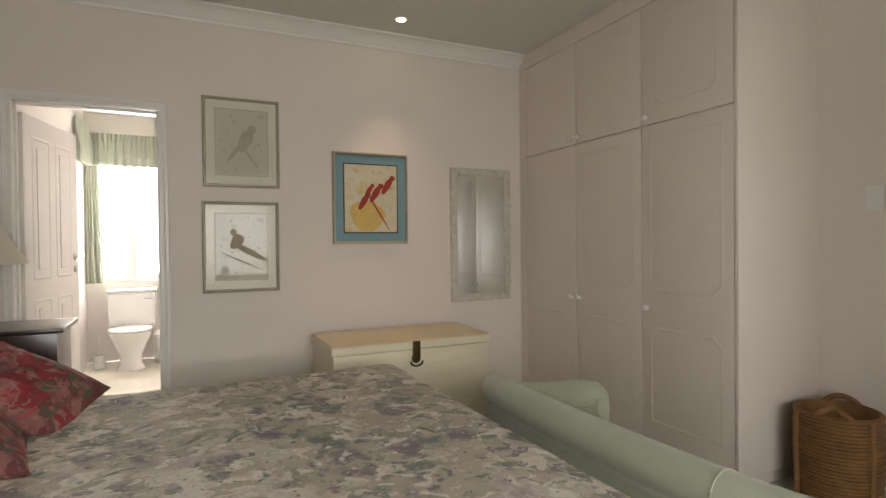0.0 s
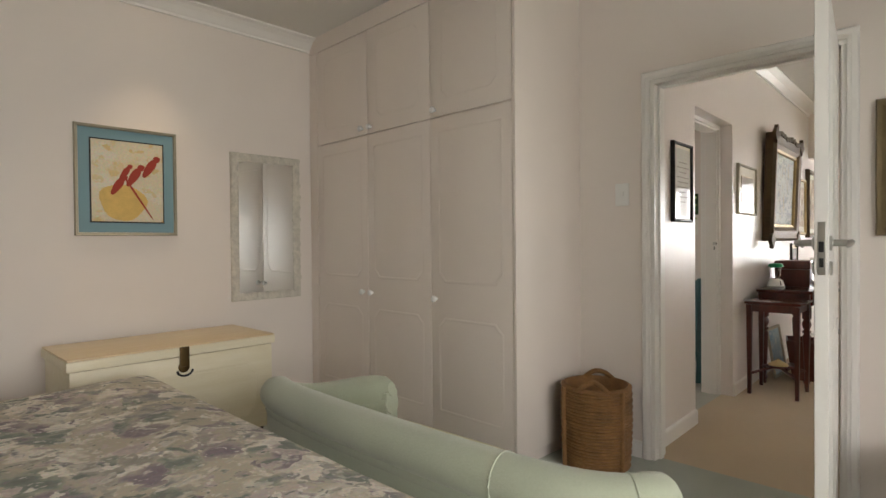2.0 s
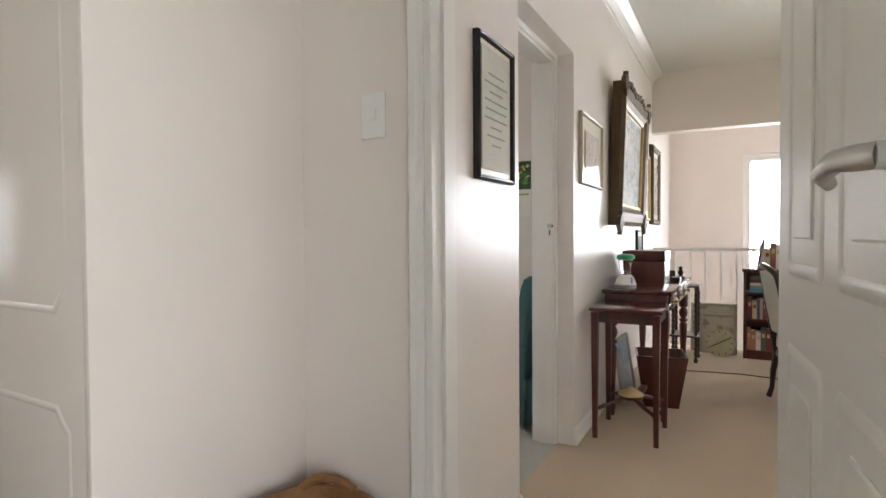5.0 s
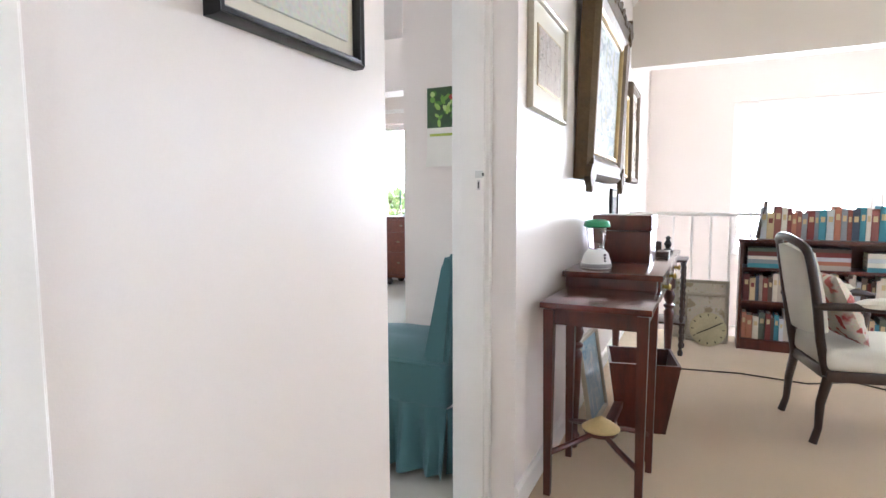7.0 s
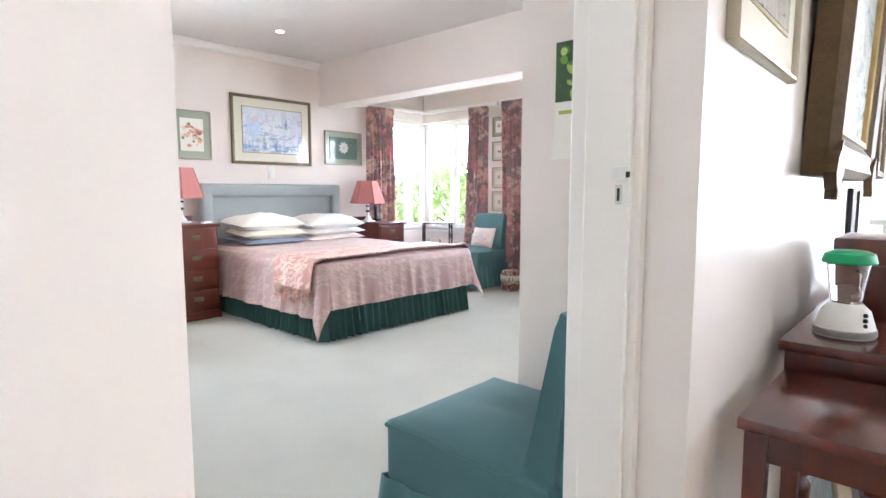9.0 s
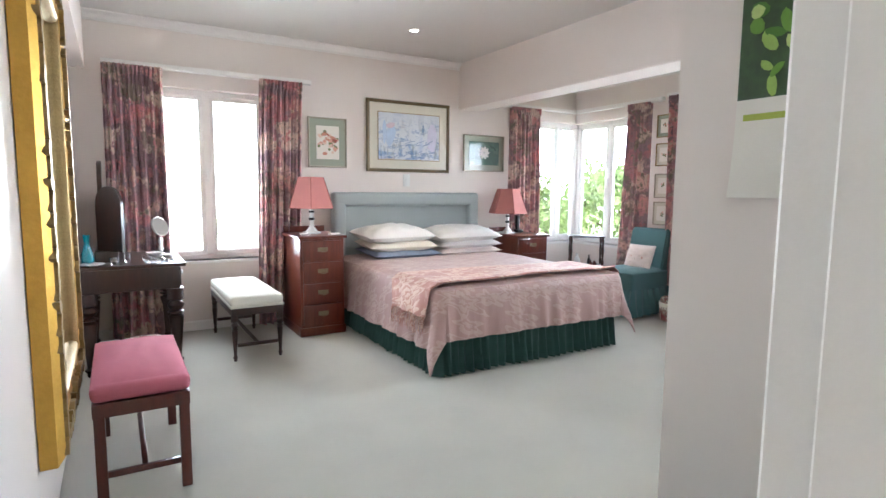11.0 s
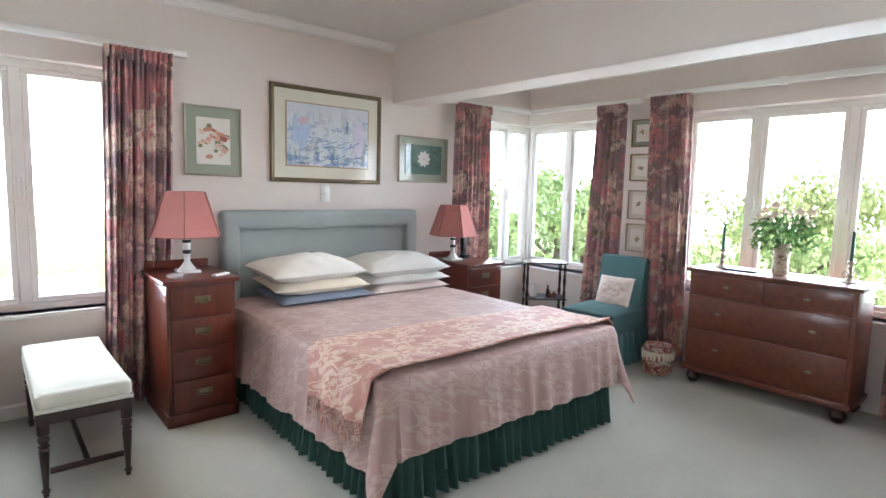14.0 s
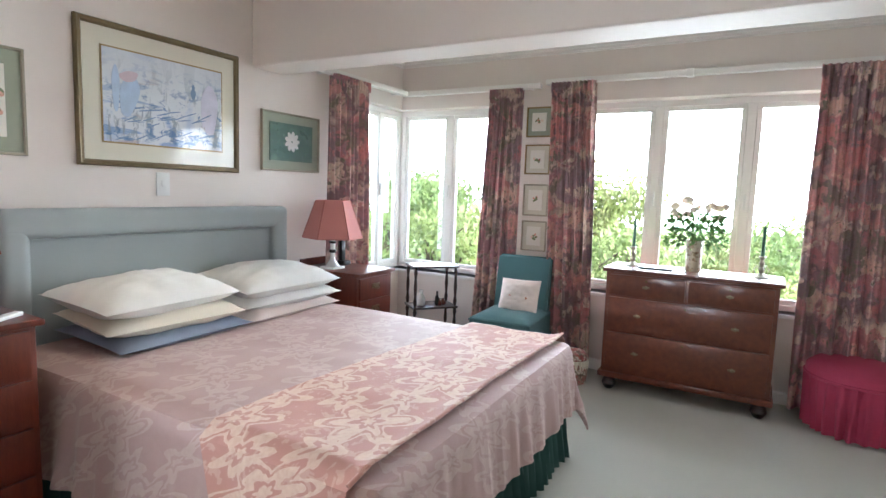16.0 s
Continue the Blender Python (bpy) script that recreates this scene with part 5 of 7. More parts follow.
hall_picture("picture", 7.85, 8.42, 1.22, 2.0, GILT_DARK, 0.05, 0.045, MAT_CREAM, 0.05, art("sepia_figures_print", hexc("cdbfa5"), [hexc("9c8466"), hexc("b7a283"), hexc("7d6a52")], 8.0, 0.5), "upright print in a dark gilt frame")
hall_picture("small_dark_picture", 7.05, 7.35, 0.86, 1.16, BLACKFRAME, 0.015, 0.02, MAT_CREAM, 0.04, art("dark_print", hexc("6d7a82"), [hexc("4c565c"), hexc("8d979b")], 9.0, 0.5), "small picture in a thin black frame")


# ---- landing: tables ----
def tapered_leg(x, y, h, a=0.019, b=0.012):
    bm = bmesh.new()
    lo = [bm.verts.new((x + sx * b, y + sy * b, 0.001)) for sx, sy in ((-1, -1), (1, -1), (1, 1), (-1, 1))]
    hi = [bm.verts.new((x + sx * a, y + sy * a, h)) for sx, sy in ((-1, -1), (1, -1), (1, 1), (-1, 1))]
    bm.faces.new(lo[::-1])
    bm.faces.new(hi)
    for k in range(4):
        bm.faces.new((lo[k], lo[(k + 1) % 4], hi[(k + 1) % 4], hi[k]))
    return bm


ot = thing("occasional_table", pose(5.375, 1.49, 0), "small polished mahogany side table with tapered legs", "side table")
part("top", box(-0.20, -0.19, 0.705, 0.20, 0.19, 0.727, 0.004), MAHOG_X, ot)
part("apron", join(join(box(-0.175, -0.165, 0.645, 0.175, -0.15, 0.705), box(-0.175, 0.15, 0.645, 0.175, 0.165, 0.705)), join(box(-0.175, -0.15, 0.645, -0.16, 0.15, 0.705), box(0.16, -0.15, 0.645, 0.175, 0.15, 0.705))), MAHOG, ot)
for sx in (-1, 1):
    for sy in (-1, 1):
        part("leg", tapered_leg(sx * 0.17, sy * 0.16, 0.70), MAHOG, ot)
        part("stretcher", tube([(sx * 0.165, sy * 0.155, 0.16), (sx * 0.1, sy * 0.075, 0.19), (sx * 0.03, sy * 0.02, 0.205)], 0.011, 8), MAHOG, ot)
part("stretcher_shelf", lathe([(0.06, 0.198), (0.065, 0.205), (0.065, 0.212), (0.05, 0.216)], 20), MAHOG, ot)
hat = thing("conical_lid", pose(5.375, 1.49, 0.217) @ Matrix.Scale(0.85, 4), "small straw-coloured conical lid on the table stretcher", "lid")
part("cone", lathe([(0.082, 0), (0.084, 0.006), (0.05, 0.03), (0.012, 0.052), (0.004, 0.058)], 24), mat("straw_cone", hexc("cbb27a"), 0.6, 0.1, 12, 0.3, 80), hat)

dk = thing("writing_desk", pose(6.2, 1.50, 0), "long mahogany writing table with drawers and turned legs", "desk")
part("top", box(-0.62, -0.2, 0.765, 0.62, 0.2, 0.79, 0.005), MAHOG_X, dk)
part("frieze", box(-0.59, -0.175, 0.66, 0.59, 0.19, 0.765, 0.003), MAHOG, dk)
for k in range(3):
    d = part("drawer", box(-0.55 + k * 0.375, -0.187, 0.672, -0.20 + k * 0.375, -0.172, 0.755, 0.003), MAHOG_X, dk)
    part("knob", moved(lathe([(0.008, 0), (0.008, 0.012), (0.016, 0.02), (0.01, 0.028)], 12), pose(-0.375 + k * 0.375, -0.187, 0.712, 90, 0, 0)), BRASS, d, "brass drawer knob")
for sx in (-1, 1):
    for sy in (-1, 1):
        part("leg", moved(turned_leg(0.66, 0.03), pose(sx * 0.56, sy * 0.15, 0.001)), MAHOG, dk)
part("foot_rail", box(-0.56, -0.02, 0.12, 0.56, 0.02, 0.15, 0.004), MAHOG, dk)

bl = thing("blender", pose(5.745, 1.59, 0.791) @ Matrix.Scale(0.74, 4), "white kitchen blender with a clear jug and green lid", "blender")
part("base", lathe([(0.085, 0), (0.088, 0.008), (0.086, 0.03), (0.07, 0.085), (0.05, 0.105), (0.045, 0.11)], 28), WHITEPLAST, bl)
part("base_band", lathe([(0.089, 0.004), (0.091, 0.008), (0.09, 0.026), (0.086, 0.028)], 28), mat("grey_plastic", hexc("9a9a98"), 0.4, 0.03, 4, 0.0, 90), bl)
for k in range(3):
    part("button", moved(lathe([(0.007, 0), (0.007, 0.006), (0.004, 0.008)], 10), pose(-0.052 - 0.004 * k, -0.058, 0.045 + 0.018 * k, 70, 0, -42)), BLACKMETAL, bl)
part("jug", lathe([(0.042, 0.11), (0.046, 0.115), (0.062, 0.24), (0.064, 0.243), (0.058, 0.24), (0.041, 0.118)], 28), CLEAR, bl, "clear plastic jug")
part("jug_handle", tube([(0.055, -0.02, 0.225), (0.09, -0.03, 0.22), (0.092, -0.03, 0.15), (0.05, -0.015, 0.135)], 0.008), CLEAR, bl)
part("lid", lathe([(0.075, 0.243), (0.078, 0.248), (0.07, 0.275), (0.05, 0.284), (0.03, 0.286)], 28), GREENPLAST, bl, "green plastic lid")
bx = thing("wooden_box", pose(6.12, 1.52, 0.791), "dark mahogany box on the desk", "box")
part("body", box(-0.14, -0.13, 0, 0.14, 0.13, 0.15, 0.004), MAHOG, bx)
part("lid", box(-0.145, -0.135, 0.152, 0.145, 0.135, 0.225, 0.008), MAHOG, bx)
rd = thing("radio", pose(6.42, 1.55, 0.791), "small cream radio on the desk", "radio")
part("case", box(-0.09, -0.1, 0, 0.09, 0.1, 0.2, 0.012, 3), mat("cream_plastic", hexc("d9d3c4"), 0.4, 0.03, 5, 0.02, 90), rd)
part("dial", moved(lathe([(0.03, 0), (0.03, 0.006), (0.02, 0.01)], 18), pose(-0.03, -0.1, 0.12, 90, 0, 0)), BLACKMETAL, rd)
for k, (x, y, w_, d_, h_) in enumerate(((6.36, 1.36, 0.12, 0.06, 0.03), (6.62, 1.42, 0.07, 0.05, 0.06), (6.72, 1.56, 0.1, 0.08, 0.04))):
    o = thing("desk_box", pose(x, y, 0.791, 0, 0, 12 * k), "small dark box on the desk", "box", "small boxes on the desk")
    part("body", box(-w_ / 2, -d_ / 2, 0, w_ / 2, d_ / 2, h_, 0.003), DARKWOOD, o)
for k, (x, y, h_) in enumerate(((6.55, 1.5, 0.14), (6.66, 1.36, 0.09))):
    o = thing("ornament", pose(x, y, 0.791), "small dark metal ornament on the desk", "ornament", "desk ornaments")
    part("body", lathe([(0.03, 0), (0.032, 0.006), (0.012, 0.02), (0.022, h_ * 0.5), (0.01, h_ * 0.75), (0.016, h_ * 0.9), (0.004, h_)], 14), BLACKMETAL, o)

wb = thing("waste_bin", pose(6.03, 1.42, 0, 0, 0, 12), "dark wooden tapered waste paper bin", "bin")
def tapered_side(w0, w1, h, t=0.012):
    """One sloping board of a square bin, facing -y."""
    bm = bmesh.new()
    out = [bm.verts.new(p) for p in ((-w0, -w0, 0.001), (w0, -w0, 0.001), (w1, -w1, h), (-w1, -w1, h))]
    inn = [bm.verts.new(p) for p in ((-w0 + t, -w0 + t, 0.001), (w0 - t, -w0 + t, 0.001), (w1 - t, -w1 + t, h), (-w1 + t, -w1 + t, h))]
    bm.faces.new(out)
    bm.faces.new(inn[::-1])
    for k in range(4):
        bm.faces.new((out[k], inn[k], inn[(k + 1) % 4], out[(k + 1) % 4]))
    return bm
for k in range(4):
    part("side_board", moved(tapered_side(0.105, 0.155, 0.34), pose(0, 0, 0, 0, 0, 90 * k)), MAHOG, wb, smooth=False)
part("bottom_board", box(-0.094, -0.094, 0.004, 0.094, 0.094, 0.016), MAHOG, wb, smooth=False)
lpic = thing("leaning_picture", pose(6.02, 1.62, 0.0, -9, 0, -2), "framed blue print leaning against the wall on the carpet", "picture")
part("frame", ring_frame(0.36, 0.43, 0.025, 0.02), SILVER, lpic)
part("print", box(-0.16, -0.008, 0.02, 0.16, -0.002, 0.41), watercolour("blue_print", hexc("a9c4d4"), [hexc("6f9cc0"), hexc("c5d6dc"), hexc("d8dfdc")], 4.0), lpic, smooth=False)

# ---- landing: plant stand, leaning frames, clock ----
ws = thing("barley_twist_stand", pose(7.5, 1.4, 0) @ Matrix.Scale(0.84, 4), "dark barley twist stand with two shelves", "stand")
for z in (0.26, 0.78):
    part("shelf", box(-0.17, -0.14, z, 0.17, 0.14, z + 0.02, 0.005), DARKWOOD, ws)
for sx in (-1, 1):
    for sy in (-1, 1):
        prof = [(0.018, 0.001), (0.022, 0.03), (0.012, 0.05)] + [(0.013 + 0.007 * (k % 2), 0.06 + k * 0.028) for k in range(25)] + [(0.02, 0.77), (0.012, 0.785)]
        part("leg", lathe(prof, 12, (sx * 0.14, sy * 0.11, 0)), DARKWOOD, ws)
for k, (x, y, w_, h_, lean, lab) in enumerate(((7.95, 1.20, 0.40, 0.46, -7, "large pale framed picture leaning on the stair rail"), (7.88, 1.16, 0.31, 0.37, -10, "pale canvas leaning on the stair rail"))):
    o = thing("leaning_picture", pose(x, y, 0.0, 0, 0, -90) @ pose(0, 0, 0, lean, 0, 0), lab, "picture")
    part("frame", ring_frame(w_, h_, 0.025, 0.02), SILVER, o)
    part("print", box(-w_ / 2 + 0.015, -0.008, 0.015, w_ / 2 - 0.015, -0.002, h_ - 0.015), art("pale_wash_%d" % k, hexc("cfc6b0"), [hexc("bdb294"), hexc("d8d0bd"), hexc("a89a7c")], 8.0, 0.4), o, smooth=False)
ck = thing("round_clock", pose(7.74, 1.14, 0.0, 0, 0, -90) @ pose(0, 0, 0, -14, 0, 0) @ Matrix.Scale(0.83, 4), "round clock face with black pointers leaning on the floor", "clock")
part("face", moved(lathe([(0.145, 0), (0.15, 0.004), (0.15, 0.014), (0.14, 0.018)], 36), pose(0, 0, 0.15, 90, 0, 0)), mat("aged_clock_face", hexc("b3aa86"), 0.6, 0.2, 9, 0.05, 90), ck)
for a, l in ((60, 0.12), (-118, 0.1)):
    part("clock_pointer", moved(box(-0.005, -0.0205, 0, 0.005, -0.0185, l), pose(0, 0, 0.15, 0, a, 0)), BLACKFRAME, ck)
for k in range(12):
    part("hour_mark", moved(box(-0.004, -0.0195, 0.115, 0.004, -0.0182, 0.135), pose(0, 0, 0.15, 0, 30 * k, 0)), BLACKFRAME, ck)

# ---- landing: stair rail ----
sr = thing("stair_rail", pose(8.1, 0, 0), "white painted metal stair rail with slim balusters", "railing")
part("top_rail", box(-0.02, -2.4, 0.955, 0.02, 1.765, 0.985, 0.006), TRIM, sr)
part("bottom_rail", box(-0.012, -2.4, 0.08, 0.012, 1.765, 0.1, 0.003), TRIM, sr)
bar = None
for k in range(30):
    y = 1.692 - k * 0.1365
    if bar is None:
        bar = part("baluster", box(-0.008, y - 0.008, 0.1, 0.008, y + 0.008, 0.957, 0.002, 1), TRIM, sr)
        me0, y_0 = bar.data, y
    else:
        o = new("baluster", me0)
        o.parent = sr
        o.location = (0, y - y_0, 0)

# ---- landing: bookcase and books ----
bc2 = thing("bookcase", pose(0, 0, 0), "low mahogany bookcase full of books", "bookcase")
BX0, BX1, BY0, BY1, BH = 7.76, 8.03, -0.32, 0.95, 0.80
for nm, b in (("side_panel", box(BX0, BY1 - 0.02, 0.001, BX1, BY1, BH - 0.02, 0.003)), ("side_panel", box(BX0, BY0, 0.001, BX1, BY0 + 0.02, BH - 0.02, 0.003)), ("top", box(BX0 - 0.012, BY0 - 0.012, BH - 0.02, BX1, BY1 + 0.012, BH + 0.003, 0.004)), ("back_panel", box(BX1 - 0.01, BY0 + 0.02, 0.02, BX1 - 0.002, BY1 - 0.02, BH - 0.02)), ("plinth", box(BX0 + 0.008, BY0 + 0.02, 0.001, BX0 + 0.03, BY1 - 0.02, 0.06))):
    part(nm, b, MAHOG, bc2)
SHELVES = (0.06, 0.34, 0.58)
for z in SHELVES:
    part("shelf", box(BX0 + 0.006, BY0 + 0.02, z - 0.0, BX1 - 0.01, BY1 - 0.02, z + 0.018, 0.002), MAHOG, bc2)
BOOKS = [mat("book_cloth_%d" % k, hexc(h), 0.7, 0.08, 10, 0.1, 120) for k, h in enumerate(("7a3a36", "d8d0c0", "4a5566", "c9b48a", "8a544c", "e3ded2", "5c6558", "b0745c", "4d8ea0", "5a4a42", "c7c9cc", "b8aea0", "8a9096", "dcd2c4", "6a3a38"))]
rnd = random.Random(11)


def book(x, y, z, thick, tall, deep, mt, tilt=0.0):
    """One upright book with its spine towards -x; cover, and paler page block."""
    b = thing("book", pose(x, y, z, tilt, 0, 0), "upright book in a bookcase on the landing", "book", "books")
    part("cover", join(join(box(0, 0, 0.001, deep, 0.003, tall), box(0, thick - 0.003, 0.001, deep, thick, tall)), box(0, 0.0015, 0.001, 0.004, thick - 0.0015, tall)), mt, b, smooth=False)
    part("pages", box(0.0045, 0.003, 0.004, deep - 0.006, thick - 0.003, tall - 0.005), PAPER, b, smooth=False)
    if thick > 0.024:
        part("spine_label", box(-0.0006, thick * 0.2, tall * 0.6, 0.0015, thick * 0.8, tall * 0.78), BOOKS[3] if mt is not BOOKS[3] else BOOKS[0], b, smooth=False)
    return b


for z, n_max in ((SHELVES[0] + 0.018, 40), (SHELVES[1] + 0.018, 40)):
    y = BY1 - 0.03
    while y > 0.0:
        th, tl = rnd.uniform(0.018, 0.042), rnd.uniform(0.16, 0.215)
        book(BX0 + rnd.uniform(0.02, 0.04), y - th, z, th, tl, 0.14, rnd.choice(BOOKS))
        y -= th + rnd.uniform(0.0005, 0.002)
for s, (yc, n) in enumerate(((0.78, 5), (0.42, 5), (0.08, 4))):
    z = SHELVES[2] + 0.0185
    for k in range(n):
        th = rnd.uniform(0.022, 0.034)
        b = thing("book", pose(BX0 + 0.03, yc - 0.13, z), "book lying flat in a stack on a shelf", "book", "books")
        mt = rnd.choice(BOOKS)
        part("cover", join(join(box(0, 0, 0, 0.15, 0.25, 0.003), box(0, 0, th - 0.003, 0.15, 0.25, th)), box(0, 0, 0.0015, 0.004, 0.25, th - 0.0015)), mt, b, smooth=False)
        part("pages", box(0.0045, 0.004, 0.003, 0.144, 0.246, th - 0.003), PAPER, b, smooth=False)
        z += th + 0.0005
y = 0.83
book(BX0 + 0.05, y, BH + 0.004, 0.02, 0.27, 0.16, BOOKS[9], 10)
while y > -0.2:
    th, tl = rnd.uniform(0.02, 0.045), rnd.uniform(0.18, 0.235)
    y -= th + 0.001
    book(BX0 + 0.05, y, BH + 0.004, th, tl, 0.15, rnd.choice(BOOKS), 1.0 if y > 0.5 else 0)

# ---- landing: armchair and cable ----
ac = thing("open_armchair", pose(6.375, 0.477, 0, 0, 0, 192) @ Matrix.Diagonal((0.82, 0.95, 0.94, 1)), "carved open armchair in pale cloth with a dark frame", "armchair")
part("seat", box(-0.27, -0.25, 0.36, 0.27, 0.27, 0.47, 0.045, 4), IVORY, ac)
part("seat_rail", box(-0.265, -0.25, 0.31, 0.265, 0.26, 0.365, 0.015), DARKWOOD, ac)
def chair_back(u, v):
    x = (u - 0.5) * (0.40 + 0.06 * math.sin(v * 3.1))
    return (x, -0.265 - 0.075 * v - 0.05 * (1 - (2 * u - 1) ** 2), 0.52 + 0.38 * v + 0.035 * (1 - (2 * u - 1) ** 2) * v)
part("backrest", solid_grid(chair_back, 12, 10, 0.045), IVORY, ac)
fr = [(-0.23, -0.24, 0.34), (-0.22, -0.27, 0.5), (-0.235, -0.30, 0.7), (-0.215, -0.335, 0.9), (-0.14, -0.365, 0.955), (0, -0.385, 0.975), (0.14, -0.365, 0.955), (0.215, -0.335, 0.9), (0.235, -0.30, 0.7), (0.22, -0.27, 0.5), (0.23, -0.24, 0.34)]
part("back_frame", tube([tuple(p) for p in smooth_path(fr, 3)], 0.021, 10), DARKWOOD, ac)
for sx in (-1, 1):
    part("leg", tube([(sx * 0.24, -0.235, 0.33), (sx * 0.235, -0.26, 0.2), (sx * 0.24, -0.265, 0.08), (sx * 0.245, -0.285, 0.008)], [0.024, 0.02, 0.017, 0.019], 10), DARKWOOD, ac)
    part("leg", tube([(sx * 0.25, 0.245, 0.33), (sx * 0.265, 0.265, 0.24), (sx * 0.25, 0.25, 0.1), (sx * 0.26, 0.275, 0.012)], [0.03, 0.026, 0.016, 0.02], 10), DARKWOOD, ac)
    part("arm", tube([(sx * 0.235, -0.31, 0.66), (sx * 0.28, -0.15, 0.67), (sx * 0.30, 0.05, 0.665), (sx * 0.295, 0.12, 0.65), (sx * 0.28, 0.1, 0.55), (sx * 0.265, 0.06, 0.36)], [0.018, 0.02, 0.022, 0.024, 0.018, 0.02], 10), DARKWOOD, ac)
    part("arm_pad", moved(pillow_bm(0.07, 0.2, 0.05, 3, n=8), pose(sx * 0.293, -0.06, 0.69, 0, 0, 0)), IVORY, ac)
cu = thing("cushion", pose(6.35, 0.62, 0.60, 64, 0, 15), "red and cream cushion on the armchair", "cushion")
part("cover", pillow_bm(0.36, 0.34, 0.12, 9), floral("red_cream_print", hexc("ddd4c4"), [hexc("b04a4a"), hexc("c46a62"), hexc("d8cdb8")], 8.0, 0.6), cu)
cab = thing("floor_cable", pose(0, 0, 0), "thin grey cable lying across the carpet", "cable")
part("cord", tube([(6.95, 1.6, 0.006), (7.05, 1.25, 0.006), (7.1, 0.95, 0.006), (7.05, 0.6, 0.006), (7.2, 0.35, 0.006), (7.05, 0.1, 0.006), (7.2, -0.2, 0.006)], 0.005, 8), mat("grey_cable", hexc("4a4036"), 0.6, 0.1, 10, 0.0, 90), cab)

# ---- landing and stair windows ----
window("window_3", "x", -2.5, 6.3, 8.0, 0.55, 2.25, (7.15,))
window("window_4", "y", 9.88, -1.5, 0.98, 0.5, 2.08, (-0.26,))

# ---- main bedroom: windows, rails and curtains ----
window("window_5", "x", R2_N + 0.12, 4.86, 5.88, WZ0, WZ1, (5.37,), "white painted two-light window over the dressing table")
window("window_6", "x", R2_N + 0.12, 8.75, 9.82, WZ0, WZ1, (9.5,), "white corner window, half facing the garden")
window("window_7", "y", R2_E + 0.16, 5.85, 7.06, WZ0, WZ1, (6.53,), "white corner window, half facing the garden")
window("window_8", "y", R2_E + 0.16, 3.35, 5.3, WZ0, WZ1, (4.13, 4.74), "wide white three-light window facing the garden")
setting("window_corner_post", box(9.82, 7.06, WZ0, 9.88, 7.12, WZ1, 0.004), TRIM, "white corner post between two windows")
for nm, b in (("window_sill_north", box(4.84, R2_N - 0.02, WZ0 - 0.025, 5.9, R2_N + 0.2, WZ0, 0.004)), ("window_sill_bay", box(8.73, R2_N - 0.02, WZ0 - 0.025, R2_E - 0.02, R2_N + 0.2, WZ0, 0.004)), ("window_sill_corner", box(R2_E - 0.02, 5.83, WZ0 - 0.025, R2_E + 0.2, R2_N + 0.2, WZ0, 0.004)), ("window_sill_east", box(R2_E - 0.02, 3.33, WZ0 - 0.025, R2_E + 0.2, 5.32, WZ0, 0.004))):
    setting(nm, b, TRIM, "white painted window sill")
for axis, p, a0, a1, z in (("x", 6.86, 4.6, 6.25, 2.225), ("x", 6.86, 8.45, 9.61, 2.215), ("y", 9.585, 5.6, 6.85, 2.215), ("y", 9.6, 2.8, 5.56, 2.24)):
    t = thing("curtain_rail", pose(0, 0, 0), "white painted curtain batten on the wall", "curtain rail", "curtain rails")
    part("batten", box(a0, p - 0.03, z - 0.018, a1, p + 0.03, z + 0.022, 0.006) if axis == "x" else box(p - 0.03, a0, z - 0.018, p + 0.03, a1, z + 0.022, 0.006), TRIM, t)
    far = R2_N if axis == "x" else R2_E
    for a in (a0 + 0.1, a1 - 0.1):
        part("bracket", box(a - 0.01, p + 0.03, z - 0.012, a + 0.01, far - 0.001, z + 0.012, 0.003) if axis == "x" else box(p + 0.03, a - 0.01, z - 0.012, far - 0.001, a + 0.01, z + 0.012, 0.003), TRIM, t)
    if (axis, a0) == ("y", 2.8):
        part("joint_sleeve", box(p - 0.036, 4.5, z - 0.026, p + 0.036, 4.55, z + 0.03, 0.008), TRIM, t)
curtain("curtain", "x", 4.60, 5.02, 6.84, 0.03, 2.2, 6, 0.04, 0.08)
curtain("curtain", "x", 5.78, 6.16, 6.84, 0.02, 2.2, 5.5, 0.04, -0.04, shift=-0.06)
curtain("curtain", "x", 8.56, 8.98, 6.84, 0.03, 2.19, 6, 0.04, 0.05)
curtain("curtain", "y", 5.74, 6.02, 9.56, 0.03, 2.19, 5, 0.04, 0.35, shift=0.06)
curtain("curtain", "y", 5.16, 5.5, 9.56, 0.03, 2.215, 5, 0.04, 0.05, shift=-0.06)
curtain("curtain", "y", 3.0, 3.77, 9.56, 0.03, 2.215, 9, 0.04, 0.06, shift=-0.02)

# ---- main bedroom: bed ----
b2 = thing("double_bed", pose(0, 0, 0), "double bed with a pink damask bedspread and green valance", "bed")
part("base", box(6.5, 4.88, 0.06, 8.10, 6.84, 0.34, 0.01), LINEN, b2)
part("mattress", box(6.49, 4.87, 0.34, 8.12, 6.85, 0.595, 0.05, 4), LINEN, b2)
part("valance", pleated_skirt([(6.47, 6.8), (6.47, 4.86), (8.12, 4.86), (8.12, 6.8)], 0.012, 0.36, 0.026, 84), DARKGREEN, b2, "gathered bottle green valance")
part("bedspread", drape_bm(6.49, 8.14, 4.88, 6.8, 0.62, 0.36, 0.038, 0.02, "n", 5.0, 0.04, corner=0.09, west=0.07), SPREAD, b2, "dusty pink damask bedspread")
hd = part("headboard", box(6.46, 6.90, 0.25, 8.14, 6.975, 1.2, 0.03, 4), HEADB, b2, "padded blue-grey headboard")
brd = None
